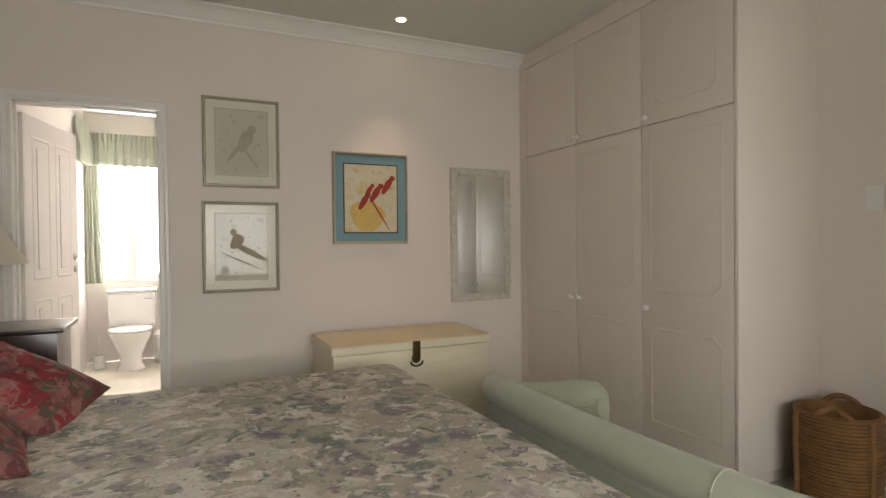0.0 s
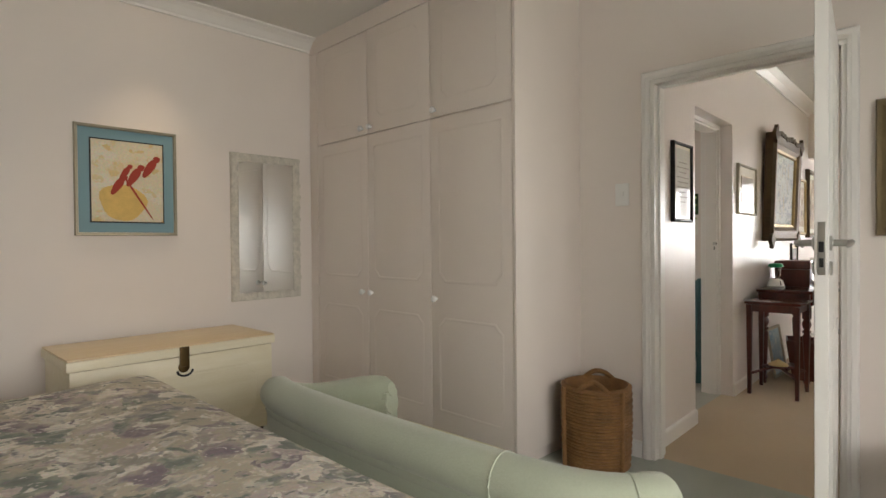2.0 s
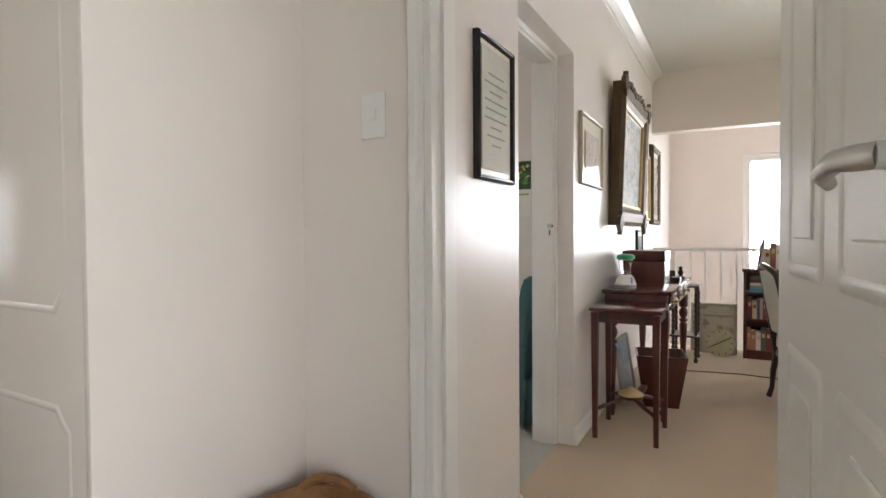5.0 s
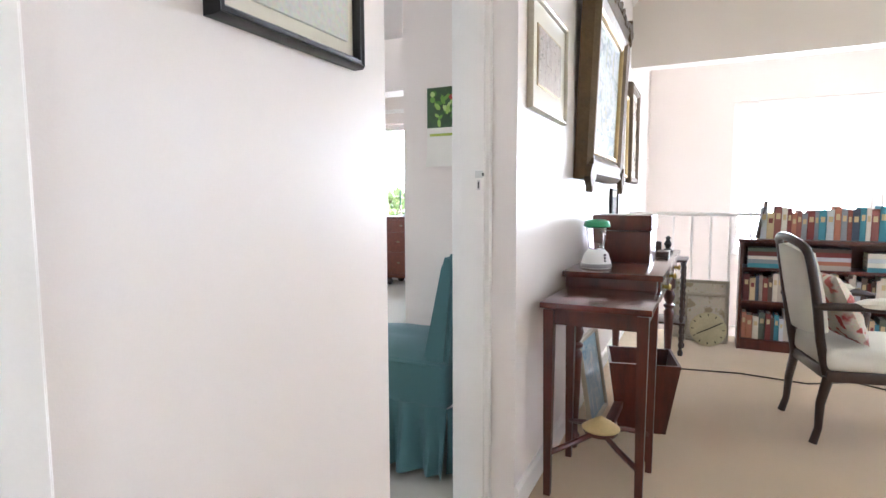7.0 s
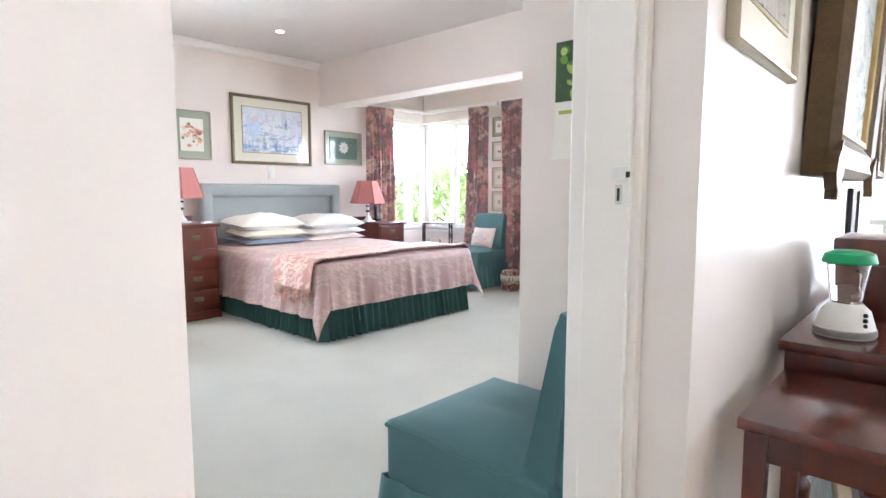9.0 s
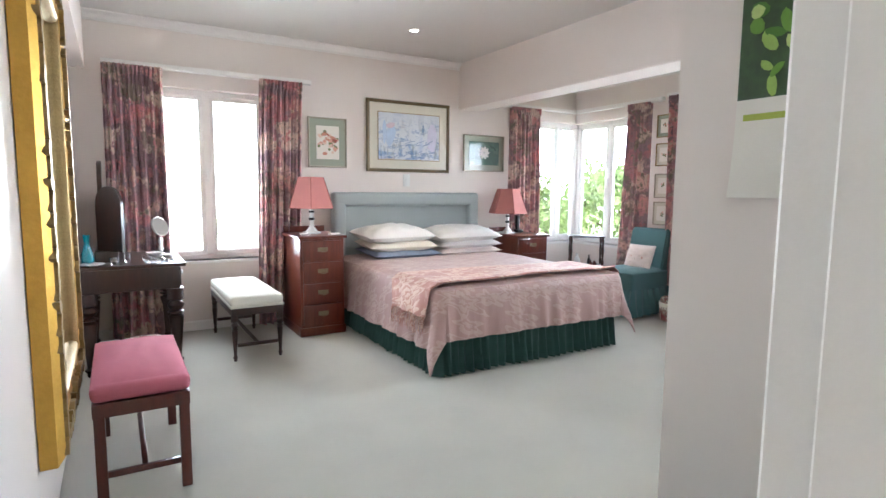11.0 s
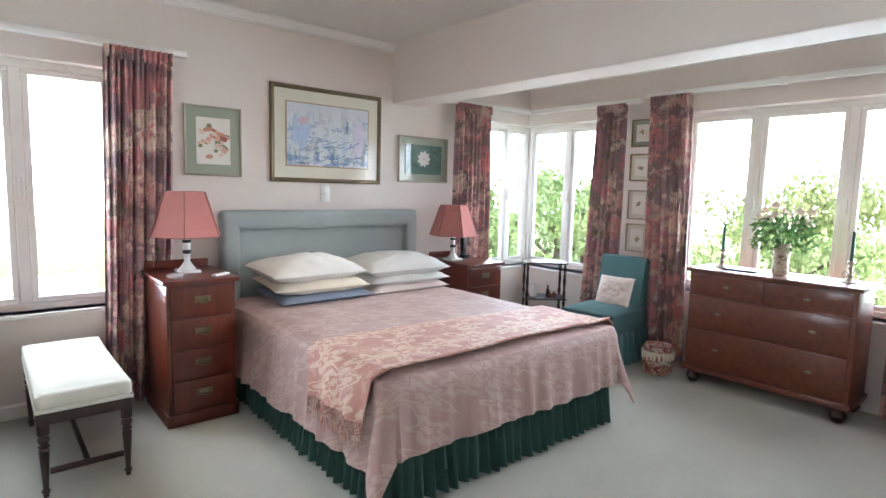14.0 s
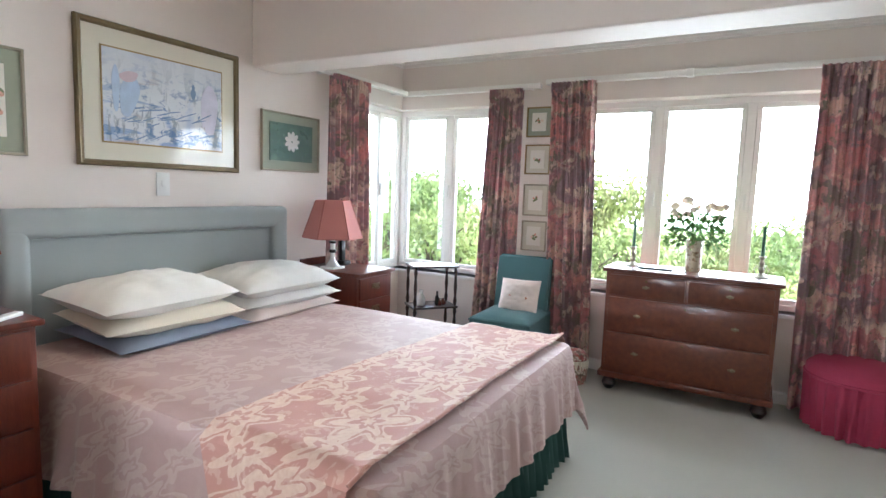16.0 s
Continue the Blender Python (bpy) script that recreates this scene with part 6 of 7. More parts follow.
for b in (box(6.455, 6.85, 1.09, 8.145, 6.975, 1.228, 0.045, 5), box(6.455, 6.85, 0.3, 6.585, 6.975, 1.16, 0.045, 5), box(8.015, 6.85, 0.3, 8.145, 6.975, 1.16, 0.045, 5)):
    brd = join(brd, b)
part("padded_border", brd, HEADB, hd)
part("piping", tube([(6.59, 6.893, 0.5), (6.59, 6.893, 1.085), (8.01, 6.893, 1.085), (8.01, 6.893, 0.5)], 0.006), HEADB, hd)
th = thing("bed_throw", pose(0, 0, 0), "pink and cream damask throw with a knotted fringe", "throw")
def throw_fn(u, v):
    x = 6.255 + u * (8.36 - 6.255)
    y = 4.888 + v * 0.585 + 0.02 * math.sin(u * 4 + 0.4) * (0.3 + v) - 0.05 * v * u
    nz = 0.006 * noise.noise(Vector((x * 5, y * 5, 5.0))) + 0.014 * noise.noise(Vector((x * 1.7, y * 1.7, 8.0)))
    nz += 0.012 * math.exp(-((y - 4.888) / 0.03) ** 2) + 0.004 * noise.noise(Vector((x * 9, y * 14, 2.0)))
    if x < 6.47:
        d = 6.47 - x
        k = min(1, d / 0.2)
        return (6.436 - 0.05 * k + 0.014 * math.sin(y * 26) * k - 0.012, 4.9 + (y - 4.888) * (1 - 0.24 * k) + 0.01 * k, 0.612 - d * 0.96)
    if x > 8.16:
        d = x - 8.16
        return (8.2 + 0.05 * d / 0.2, y, 0.612 - d)
    return (x, y, 0.634 + nz)
part("cloth", solid_grid(throw_fn, 76, 26, 0.006), THROW, th)
part("folded_hem", tube([tuple(Vector(throw_fn(0.10 + 0.8 * k / 40, 0.0)) + Vector((0, -0.002, -0.002))) for k in range(41)], 0.0075, 8), THROW, th)
rnd = random.Random(8)
fringe = None
for k in range(44):
    v = k / 43
    x, y, z = throw_fn(0.0, v)
    fringe = tube([(x - 0.004, y, z + 0.004), (x - 0.008 + rnd.uniform(-0.006, 0.006), y + rnd.uniform(-0.005, 0.005), z - 0.05), (x - 0.006 + rnd.uniform(-0.012, 0.008), y + rnd.uniform(-0.012, 0.012), z - rnd.uniform(0.095, 0.125))], [0.0042, 0.0036, 0.0018], 5, fringe)
part("fringe", fringe, THROW, th, "knotted pink fringe")
for k, (x, y, z, w_, d_, h_, mt, rz, lab) in enumerate(((7.0, 6.56, 0.662, 0.72, 0.50, 0.10, LINEN_B, 2, "thin blue pillow at the bottom of a stack"), (6.98, 6.57, 0.735, 0.70, 0.48, 0.14, LINEN_C, -2, "cream pillow in a stack on the bed"), (6.96, 6.6, 0.828, 0.72, 0.5, 0.18, LINEN, 3, "white pillow on top of a stack"), (7.74, 6.6, 0.655, 0.74, 0.5, 0.11, LINEN_P, 1, "pale pillow at the bottom of a stack"), (7.74, 6.6, 0.725, 0.74, 0.5, 0.12, LINEN, -2, "white pillow in a stack on the bed"), (7.74, 6.62, 0.805, 0.76, 0.52, 0.18, LINEN, 0, "white pillow on top of a stack"))):
    c = thing("pillow", pose(x, y, z, 4, 0, rz), lab, "pillow", "pillows on the bed")
    part("case", pillow_bm(w_, d_, h_, 20 + k), mt, c)


# ---- main bedroom: cabinets and lamps ----
def drop_handle(parent, x, y, z, turn=0.0):
    h = part("handle", moved(join(box(-0.045, -0.004, -0.016, 0.045, 0, 0.02, 0.003), tube([(-0.032, -0.004, 0.006), (-0.03, -0.016, -0.008), (-0.015, -0.02, -0.018), (0.015, -0.02, -0.018), (0.03, -0.016, -0.008), (0.032, -0.004, 0.006)], 0.0035, 6)), pose(x, y, z, 0, 0, turn)), OLD_BRASS, parent, "old brass drop handle")
    return h


def pedestal(name, m, w, d, h, rows, material, label):
    t = thing(name, m, label, "bedside cabinet", "bedside cabinets")
    part("body", box(-w / 2, -d / 2 + 0.012, 0.07, w / 2, d / 2, h - 0.025, 0.003), material, t)
    part("plinth", box(-w / 2 - 0.012, -d / 2, 0.001, w / 2 + 0.012, d / 2, 0.075, 0.008), material, t)
    part("top", box(-w / 2 - 0.022, -d / 2 - 0.015, h - 0.025, w / 2 + 0.022, d / 2 + 0.01, h, 0.008), material, t)
    part("gallery", box(-w / 2, d / 2 - 0.012, h, w / 2, d / 2 + 0.006, h + 0.055, 0.006), material, t)
    z = 0.09
    hh = (h - 0.025 - 0.1) / rows
    for k in range(rows):
        dr = part("drawer", box(-w / 2 + 0.022, -d / 2, z + k * hh + 0.006, w / 2 - 0.022, -d / 2 + 0.02, z + (k + 1) * hh - 0.006, 0.005), material, t)
        drop_handle(dr, 0, -d / 2 + 0.001, z + (k + 0.55) * hh)
    return t


pedestal("bedside_cabinet", pose(6.15, 6.55, 0), 0.385, 0.53, 0.86, 4, CHERRY, "tall reddish wooden bedside cabinet with four drawers")
pedestal("bedside_cabinet", pose(8.575, 6.69, 0), 0.41, 0.55, 0.775, 4, CHERRY, "reddish wooden bedside cabinet with drawers")


def shade_lamp(x, y, z):
    t = thing("table_lamp", pose(x, y, z), "white table lamp with a pink panelled shade", "lamp", "bedside lamps")
    part("foot", box(-0.065, -0.065, 0, 0.065, 0.065, 0.02, 0.008), PORCELAIN, t)
    part("stem", lathe([(0.055, 0.02), (0.035, 0.045), (0.018, 0.07), (0.016, 0.1), (0.018, 0.13), (0.02, 0.2), (0.012, 0.25), (0.008, 0.34)], 20), PORCELAIN, t)
    part("collar", lathe([(0.022, 0.118), (0.026, 0.124), (0.026, 0.136), (0.022, 0.142)], 20), BLACKMETAL, t)
    part("collar", lathe([(0.023, 0.186), (0.026, 0.19), (0.026, 0.2), (0.022, 0.204)], 20), BLACKMETAL, t)
    sh = lathe([(0.215, 0.225), (0.217, 0.232), (0.125, 0.495), (0.12, 0.5), (0.115, 0.495), (0.208, 0.231)], 6)
    part("shade", moved(sh, pose(0, 0, 0, 0, 0, 12)), SHADE, t, "pink cloth shade in six panels", smooth=False)
    for k in range(6):
        a = radians(12) + k * math.pi / 3
        rb = tube([(0.217 * math.cos(a), 0.217 * math.sin(a), 0.228), (0.124 * math.cos(a), 0.124 * math.sin(a), 0.497)], 0.004, 5)
        part("shade_piping", rb, SHADE_TRIM, t)
    return t


shade_lamp(6.15, 6.58, 0.861)
shade_lamp(8.45, 6.72, 0.776)
ph = thing("telephone_handset", pose(6.28, 6.36, 0.861, 0, 0, 30), "slim white remote control on the cabinet", "remote control")
part("body", box(-0.06, -0.018, 0, 0.06, 0.018, 0.016, 0.006), WHITEPLAST, ph)
dsh = thing("dish", pose(6.03, 6.38, 0.861), "small white dish on the cabinet", "dish")
part("bowl", lathe([(0.03, 0), (0.045, 0.012), (0.05, 0.02), (0.04, 0.018)], 20), PORCELAIN, dsh)
phn = thing("telephone", pose(8.66, 6.80, 0.776), "black cordless telephone standing beside the lamp", "telephone")
part("base", box(-0.04, -0.05, 0, 0.04, 0.05, 0.035, 0.01), BLACKMETAL, phn)
part("handset", box(-0.022, -0.01, 0.03, 0.022, 0.02, 0.19, 0.009), BLACKMETAL, phn)

# ---- main bedroom: pictures ----
bp_ = picture("picture", on_wall(7.33, R2_N, 1.44, "s"), 0.965, 0.725, GILT_BROWN, 0.032, 0.032, MAT_CREAM, 0.095, watercolour("blue_street_scene", hexc("d9dde2"), [hexc("a9bcd8"), hexc("7f9cc8"), hexc("8f9aa6"), hexc("5f7fae"), hexc("e8e9ea"), hexc("b9a9a6")], 2.4, (0.3, 0.56)), "large blue and white street scene print in a gilt frame", GILT)
cone = plain("slate_blue_wash", hexc("7d93b4"))
mauve = plain("mauve_wash", hexc("d3d0df"))
part("painted_tree", join(blob(0.16, 0.44, 0.016, 0.03, 0, -0.0190), blob(0.16, 0.475, 0.009, 0.02, 0, -0.0194)), cone, bp_)
part("painted_house", join(blob(-0.22, 0.37, 0.05, 0.11, 12, -0.0186), blob(-0.29, 0.4, 0.02, 0.12, 0, -0.0189)), plain("pale_blue_wash", hexc("b7c8dd")), bp_)
part("painted_wall", join(blob(0.27, 0.36, 0.055, 0.15, 0, -0.0186), blob(0.225, 0.34, 0.012, 0.09, 0, -0.0189)), mauve, bp_)
part("painted_roof", blob(-0.22, 0.47, 0.05, 0.028, -14, -0.0192), plain("rose_wash", hexc("cdbac4")), bp_)
for k in range(26):
    part("painted_stroke", blob(-0.26 + 0.021 * k, 0.15 + 0.17 * abs(math.sin(k * 1.9)), 0.045, 0.0035, -18 + 9 * math.sin(k * 2.3), -0.0190 - 0.00005 * k, 0.0006, 8), cone, bp_)
rnd = random.Random(4)
fp = picture("picture", on_wall(6.443, R2_N, 1.465, "s"), 0.385, 0.475, SILVER, 0.014, 0.022, MAT_GREEN, 0.065, PAPER, "flower print with a green mount in a thin frame")
fcol = [plain("bloom_%d" % k, hexc(h)) for k, h in enumerate(("c98f7a", "e3c9b4", "7f8a62", "d9a994", "a45a4e"))]
for k in range(44):
    a, r = rnd.uniform(0, 6.28), 0.1 * math.sqrt(rnd.random())
    part("painted_flower", blob(r * math.cos(a), 0.235 + 1.15 * r * math.sin(a), rnd.uniform(0.01, 0.026), rnd.uniform(0.007, 0.019), rnd.uniform(0, 180), -0.0145 - 0.00008 * k, 0.001, 8), fcol[k % 5], fp)
mg = picture("picture", on_wall(8.285, R2_N, 1.47, "s"), 0.555, 0.405, SILVER, 0.012, 0.022, MAT_GREEN, 0.06, art("green_flower_print", hexc("5d7d72"), [hexc("4d6c60"), hexc("7b9a86"), hexc("6a8a7c")], 7.0, 0.5), "glazed print of a white flower on green")
for k in range(9):
    a = k / 9 * 6.28
    part("painted_flower", blob(0.0 + 0.04 * math.cos(a), 0.21 + 0.04 * math.sin(a), 0.034, 0.018, -math.degrees(a), -0.0145 - 0.0001 * k, 0.001, 9), LINEN, mg)
for z0, h_, k in ((1.83, 0.24, 0), (1.53, 0.24, 1), (1.19, 0.26, 2), (0.90, 0.25, 3)):
    q = picture("picture", on_wall(R2_E, 5.635, z0, "w"), 0.215, h_, GILT if k < 2 else SILVER, 0.012, 0.018, MAT_GREEN if k < 1 else MAT_CREAM, 0.035, PAPER, "small flower print in a narrow frame", None)
    for j in range(7):
        a, r = rnd.uniform(0, 6.28), rnd.uniform(0, 0.03)
        part("painted_flower", blob(r * math.cos(a), h_ / 2 + r * math.sin(a), 0.012, 0.008, rnd.uniform(0, 180), -0.0128 - 0.0001 * j, 0.0008, 8), fcol[(j + k) % 5] if j % 2 else fcol[2], q)
s2 = thing("light_switch", on_wall(7.3, R2_N, 1.29, "s"), "white switch plate above the headboard", "light switch")
part("plate", box(-0.04, -0.009, 0, 0.04, -0.001, 0.13, 0.003), WHITEPLAST, s2)
part("rocker", box(-0.012, -0.014, 0.05, 0.012, -0.008, 0.085, 0.002), WHITEPLAST, s2)

# ---- main bedroom: dressing table and stools ----
dt = thing("dressing_table", pose(4.72, 6.40, 0), "dark wooden dressing table with turned legs", "dressing table")
part("top", box(-0.33, -0.47, 0.715, 0.33, 0.47, 0.742, 0.008), DARKWOOD, dt)
part("frieze", box(-0.30, -0.44, 0.56, 0.29, 0.44, 0.715, 0.004), DARKWOOD, dt)
for k in range(2):
    d = part("drawer", box(0.285, -0.41 + k * 0.42, 0.575, 0.302, -0.01 + k * 0.42, 0.705, 0.004), DARKWOOD, dt)
    part("knob", moved(lathe([(0.008, 0), (0.008, 0.012), (0.02, 0.022), (0.014, 0.032)], 12), pose(0.302, -0.21 + k * 0.42, 0.64, 0, 90, 0)), CHROME, d, "pale drawer knob")
for sx in (-1, 1):
    for sy in (-1, 1):
        part("leg", moved(turned_leg(0.56, 0.05), pose(sx * 0.26, sy * 0.41, 0.001)), DARKWOOD, dt)
tm = thing("dressing_mirror", pose(4.56, 6.42, 0.743, 0, 0, 90), "dark arched dressing table mirror with side wings", "mirror")
def arch(w, z0, z1, y0, y1):
    pts = [(-w / 2, z0), (w / 2, z0), (w / 2, z1 - w / 2)] + [(w / 2 * math.cos(a), z1 - w / 2 + w / 2 * math.sin(a)) for a in [math.pi * k / 12 for k in range(1, 12)]] + [(-w / 2, z1 - w / 2)]
    return moved(extrude_profile(pts, y0, y1, "z"), Matrix(((1, 0, 0, 0), (0, 0, 1, 0), (0, 1, 0, 0), (0, 0, 0, 1))))
part("frame", arch(0.40, 0.08, 0.70, -0.012, 0.016), DARKWOOD, tm)
part("glass", arch(0.34, 0.11, 0.67, -0.016, -0.0125), MIRROR, tm)
for sx in (-1, 1):
    wg = part("wing", moved(arch(0.24, 0.08, 0.52, -0.01, 0.012), pose(sx * 0.31, -0.05, 0, 0, 0, -sx * 38)), DARKWOOD, tm)
    part("wing_glass", moved(arch(0.19, 0.105, 0.495, -0.014, -0.0105), pose(sx * 0.31, -0.05, 0, 0, 0, -sx * 38)), MIRROR, wg)
part("base", box(-0.3, -0.09, 0, 0.3, 0.05, 0.08, 0.01), DARKWOOD, tm)
sm = thing("vanity_mirror", pose(4.93, 6.45, 0.743, 0, 0, 40), "small round chrome vanity mirror on a stand", "mirror")
part("stand", lathe([(0.05, 0), (0.052, 0.006), (0.015, 0.02), (0.02, 0.05), (0.01, 0.08), (0.018, 0.11), (0.007, 0.14)], 18), CHROME, sm)
part("rim", moved(lathe([(0.07, -0.008), (0.078, 0), (0.07, 0.008)], 24), pose(0, 0, 0.22, 70, 0, 0)), CHROME, sm)
part("glass", moved(lathe([(0.068, -0.009), (0.068, -0.0085)], 24), pose(0, 0, 0.22, 70, 0, 0)), MIRROR, sm)
tv = thing("bud_vase", pose(4.47, 6.08, 0.743), "slim turquoise glass bottle", "vase")
part("body", lathe([(0.03, 0), (0.038, 0.02), (0.034, 0.08), (0.016, 0.14), (0.022, 0.2), (0.018, 0.2)], 18), mat("turquoise_glass", hexc("1f8fa0"), 0.15, 0.06, 6, 0, 90, coat=0.5), tv)
for k, (x, y, r, h_) in enumerate(((4.62, 6.0, 0.025, 0.05), (4.82, 6.15, 0.03, 0.035), (4.9, 6.22, 0.05, 0.02), (4.97, 6.08, 0.035, 0.03), (4.86, 6.02, 0.055, 0.018), (4.7, 6.12, 0.02, 0.07))):
    o = thing("glass_pot", pose(x, y, 0.743), "small clear glass pot on the dressing table", "glass pot", "dressing table pots")
    part("bowl", lathe([(r * 0.7, 0), (r, h_ * 0.3), (r, h_), (r * 0.9, h_), (r * 0.85, h_ * 0.35), (r * 0.5, h_ * 0.2)], 18), CLEAR, o)
for x, y, k in ((4.88, 6.3, 0.9), (4.97, 6.2, 0.75)):
    o = thing("white_dish", pose(x, y, 0.743) @ Matrix.Scale(k, 4), "white china trinket bowl on the dressing table", "dish", "trinket bowls")
    part("bowl", lathe([(0.03, 0), (0.055, 0.02), (0.072, 0.045), (0.068, 0.046), (0.05, 0.022), (0.02, 0.008)], 22), PORCELAIN, o)
pl = thing("white_dish", pose(4.5, 5.99, 0.743), "flat white saucer on the dressing table", "dish")
part("saucer", lathe([(0.04, 0), (0.07, 0.012), (0.068, 0.016), (0.03, 0.006)], 22), PORCELAIN, pl)


def stool_bench(name, m, w, d, h, pad, cloth, frame_mat, label, turned=True):
    t = thing(name, m, label, "stool")
    part("cushion", box(-w / 2, -d / 2, h - pad, w / 2, d / 2, h - 0.012, pad * 0.42, 4), cloth, t)
    part("cushion_crown", moved(pillow_bm(w * 0.985, d * 0.985, 0.075, 3, n=16), pose(0, 0, h - 0.02)), cloth, t)
    part("cushion_piping", tube([(sx * (w / 2 - 0.02), sy * (d / 2 - 0.02), h - pad * 0.5) for sx, sy in ((-1, -1), (1, -1), (1, 1), (-1, 1), (-1, -1))], 0.021, 6) if not turned else box(-w / 2 - 0.002, -d / 2 - 0.002, h - pad - 0.006, w / 2 + 0.002, d / 2 + 0.002, h - pad + 0.012, 0.003), cloth, t)
    part("seat_rail", box(-w / 2 + 0.005, -d / 2 + 0.005, h - pad - 0.06, w / 2 - 0.005, d / 2 - 0.005, h - pad - 0.004, 0.004), frame_mat, t)
    for sx in (-1, 1):
        for sy in (-1, 1):
            x, y, lh = sx * (w / 2 - 0.028), sy * (d / 2 - 0.028), h - pad - 0.06
            if turned:
                part("leg", moved(turned_leg(lh, 0.022), pose(x, y, 0.001)), frame_mat, t)
            else:
                part("leg", box(x - 0.02, y - 0.02, 0.001, x + 0.02, y + 0.02, lh + 0.055, 0.003), frame_mat, t)
    for sy in (-1, 1):
        part("stretcher", box(-w / 2 + 0.045, sy * (d / 2 - 0.028) - 0.01, 0.105, w / 2 - 0.045, sy * (d / 2 - 0.028) + 0.01, 0.13, 0.003), frame_mat, t)
    part("stretcher", box(-0.011, -d / 2 + 0.04, 0.108, 0.011, d / 2 - 0.04, 0.128, 0.003), frame_mat, t)
    return t


stool_bench("piano_stool", pose(5.51, 6.34, 0), 0.38, 0.98, 0.49, 0.09, IVORY, DARKWOOD, "ivory upholstered bench with turned dark legs")
stool_bench("footstool", pose(4.70, 4.575, 0), 0.36, 0.76, 0.50, 0.08, PINKC, MAHOG, "wooden stool with a pink piped seat cushion", False)


def small_basket(x, y, r=0.125, h=0.24):
    t = thing("covered_basket", pose(x, y, 0), "small round basket covered in striped red cloth", "basket", "cloth covered baskets")
    prof = [(r * 0.8, 0.001)]
    for k in range(9):
        z = 0.01 + k * (h * 0.72 / 9)
        prof += [(r * (0.93 + 0.07 * math.sin(k / 8 * 3.1)), z), (r * (0.96 + 0.07 * math.sin(k / 8 * 3.1)), z + h * 0.04)]
    prof += [(r * 0.95, h * 0.75)]
    part("body", lathe(prof, 24), PATCH, t)
    part("frill", pleated_skirt([(r * 1.06 * math.cos(-a), r * 1.06 * math.sin(-a)) for a in [2 * math.pi * k / 20 for k in range(20)]], h * 0.5, h * 0.76, 0.008, 24, True), LINEN_C, t, "cream frill")
    part("lid", lathe([(r * 0.99, h * 0.75), (r * 1.02, h * 0.8), (r * 0.85, h * 0.95), (r * 0.4, h * 1.0)], 24), PATCH, t)
    return t


small_basket(4.78, 5.98)
small_basket(9.28, 5.145, 0.118, 0.245)

# ---- main bedroom: gold mirror, brass jug, calendar ----
gm = thing("gilt_mirror", on_wall(R2_W + 0.056, 4.45, 0.36, "e"), "large mirror in a wide bright gold frame", "mirror")
part("frame", ring_frame(1.25, 1.8, 0.13, 0.07), GOLD, gm)
part("inner_moulding", moved(ring_frame(1.01, 1.56, 0.035, 0.05), Matrix.Translation((0, -0.01, 0.12))), GILT, gm)
part("glass", box(-0.49, -0.03, 0.13, 0.49, -0.004, 1.67), MIRROR, gm, smooth=False)
rnd = random.Random(6)
for k in range(30):
    s = k / 30
    for x, z in ((-0.565, 0.06 + 1.7 * s), (0.565, 0.06 + 1.7 * s)) + (((-0.5 + s, 0.06), (-0.5 + s, 1.74)) if k % 2 else ()):
        part("carved_leaf", blob(x, z, 0.05, 0.022, rnd.uniform(0, 180), -0.06, 0.02, 9), GILT, gm)
bj = thing("brass_jug", pose(4.44, 4.02, 0, 0, 0, 200), "small brass swan-necked jug on the carpet", "jug")
part("foot", lathe([(0.05, 0.001), (0.052, 0.008), (0.02, 0.03), (0.018, 0.04)], 18), BRASS, bj)
part("bowl", moved(lathe([(0.018, 0.04), (0.05, 0.065), (0.06, 0.1), (0.05, 0.125), (0.045, 0.12)], 18), Matrix.Diagonal((1.25, 0.85, 1, 1))), BRASS, bj)
part("neck", tube([(0.05, 0, 0.1), (0.085, 0, 0.15), (0.08, 0, 0.2), (0.09, 0, 0.24), (0.12, 0, 0.25)], [0.016, 0.012, 0.009, 0.009, 0.004], 8), BRASS, bj)
cl = thing("wall_calendar", on_wall(5.69, 2.295, 1.245, "w"), "wall calendar with a photograph of green leaves", "calendar")
part("photograph", box(-0.1, -0.006, 0.19, 0.1, -0.002, 0.38), mat("dark_leafy_photo", hexc("2c4a1c"), 0.4, 0.5, 30.0, 0.02, 80, coat=0.4), cl, smooth=False)
rnd = random.Random(17)
leaf_inks = [plain("photo_leaf_%d" % k, hexc(h)) for k, h in enumerate(("6f9a3a", "9fbf5a", "4d7a2a", "b9cf7d"))]
for k in range(26):
    part("photo_leaf", blob(rnd.uniform(-0.078, 0.078), rnd.uniform(0.21, 0.36), rnd.uniform(0.012, 0.024), rnd.uniform(0.007, 0.014), rnd.uniform(0, 180), -0.0062 - 0.00006 * k, 0.0006, 9), leaf_inks[k % 4], cl)
part("photo_berry", blob(0.03, 0.33, 0.012, 0.012, 0, -0.0085, 0.0006, 10), plain("photo_red", hexc("a53a2a")), cl)
part("page", solid_grid(lambda u, v: (-0.1 + 0.2 * u, -0.006 - 0.016 * v * v, 0.19 - 0.185 * v), 6, 6, 0.001), PAPER, cl)
part("date_band", box(-0.085, -0.0085, 0.15, 0.085, -0.0068, 0.162), plain("lime_band", hexc("a9b54a")), cl, smooth=False)


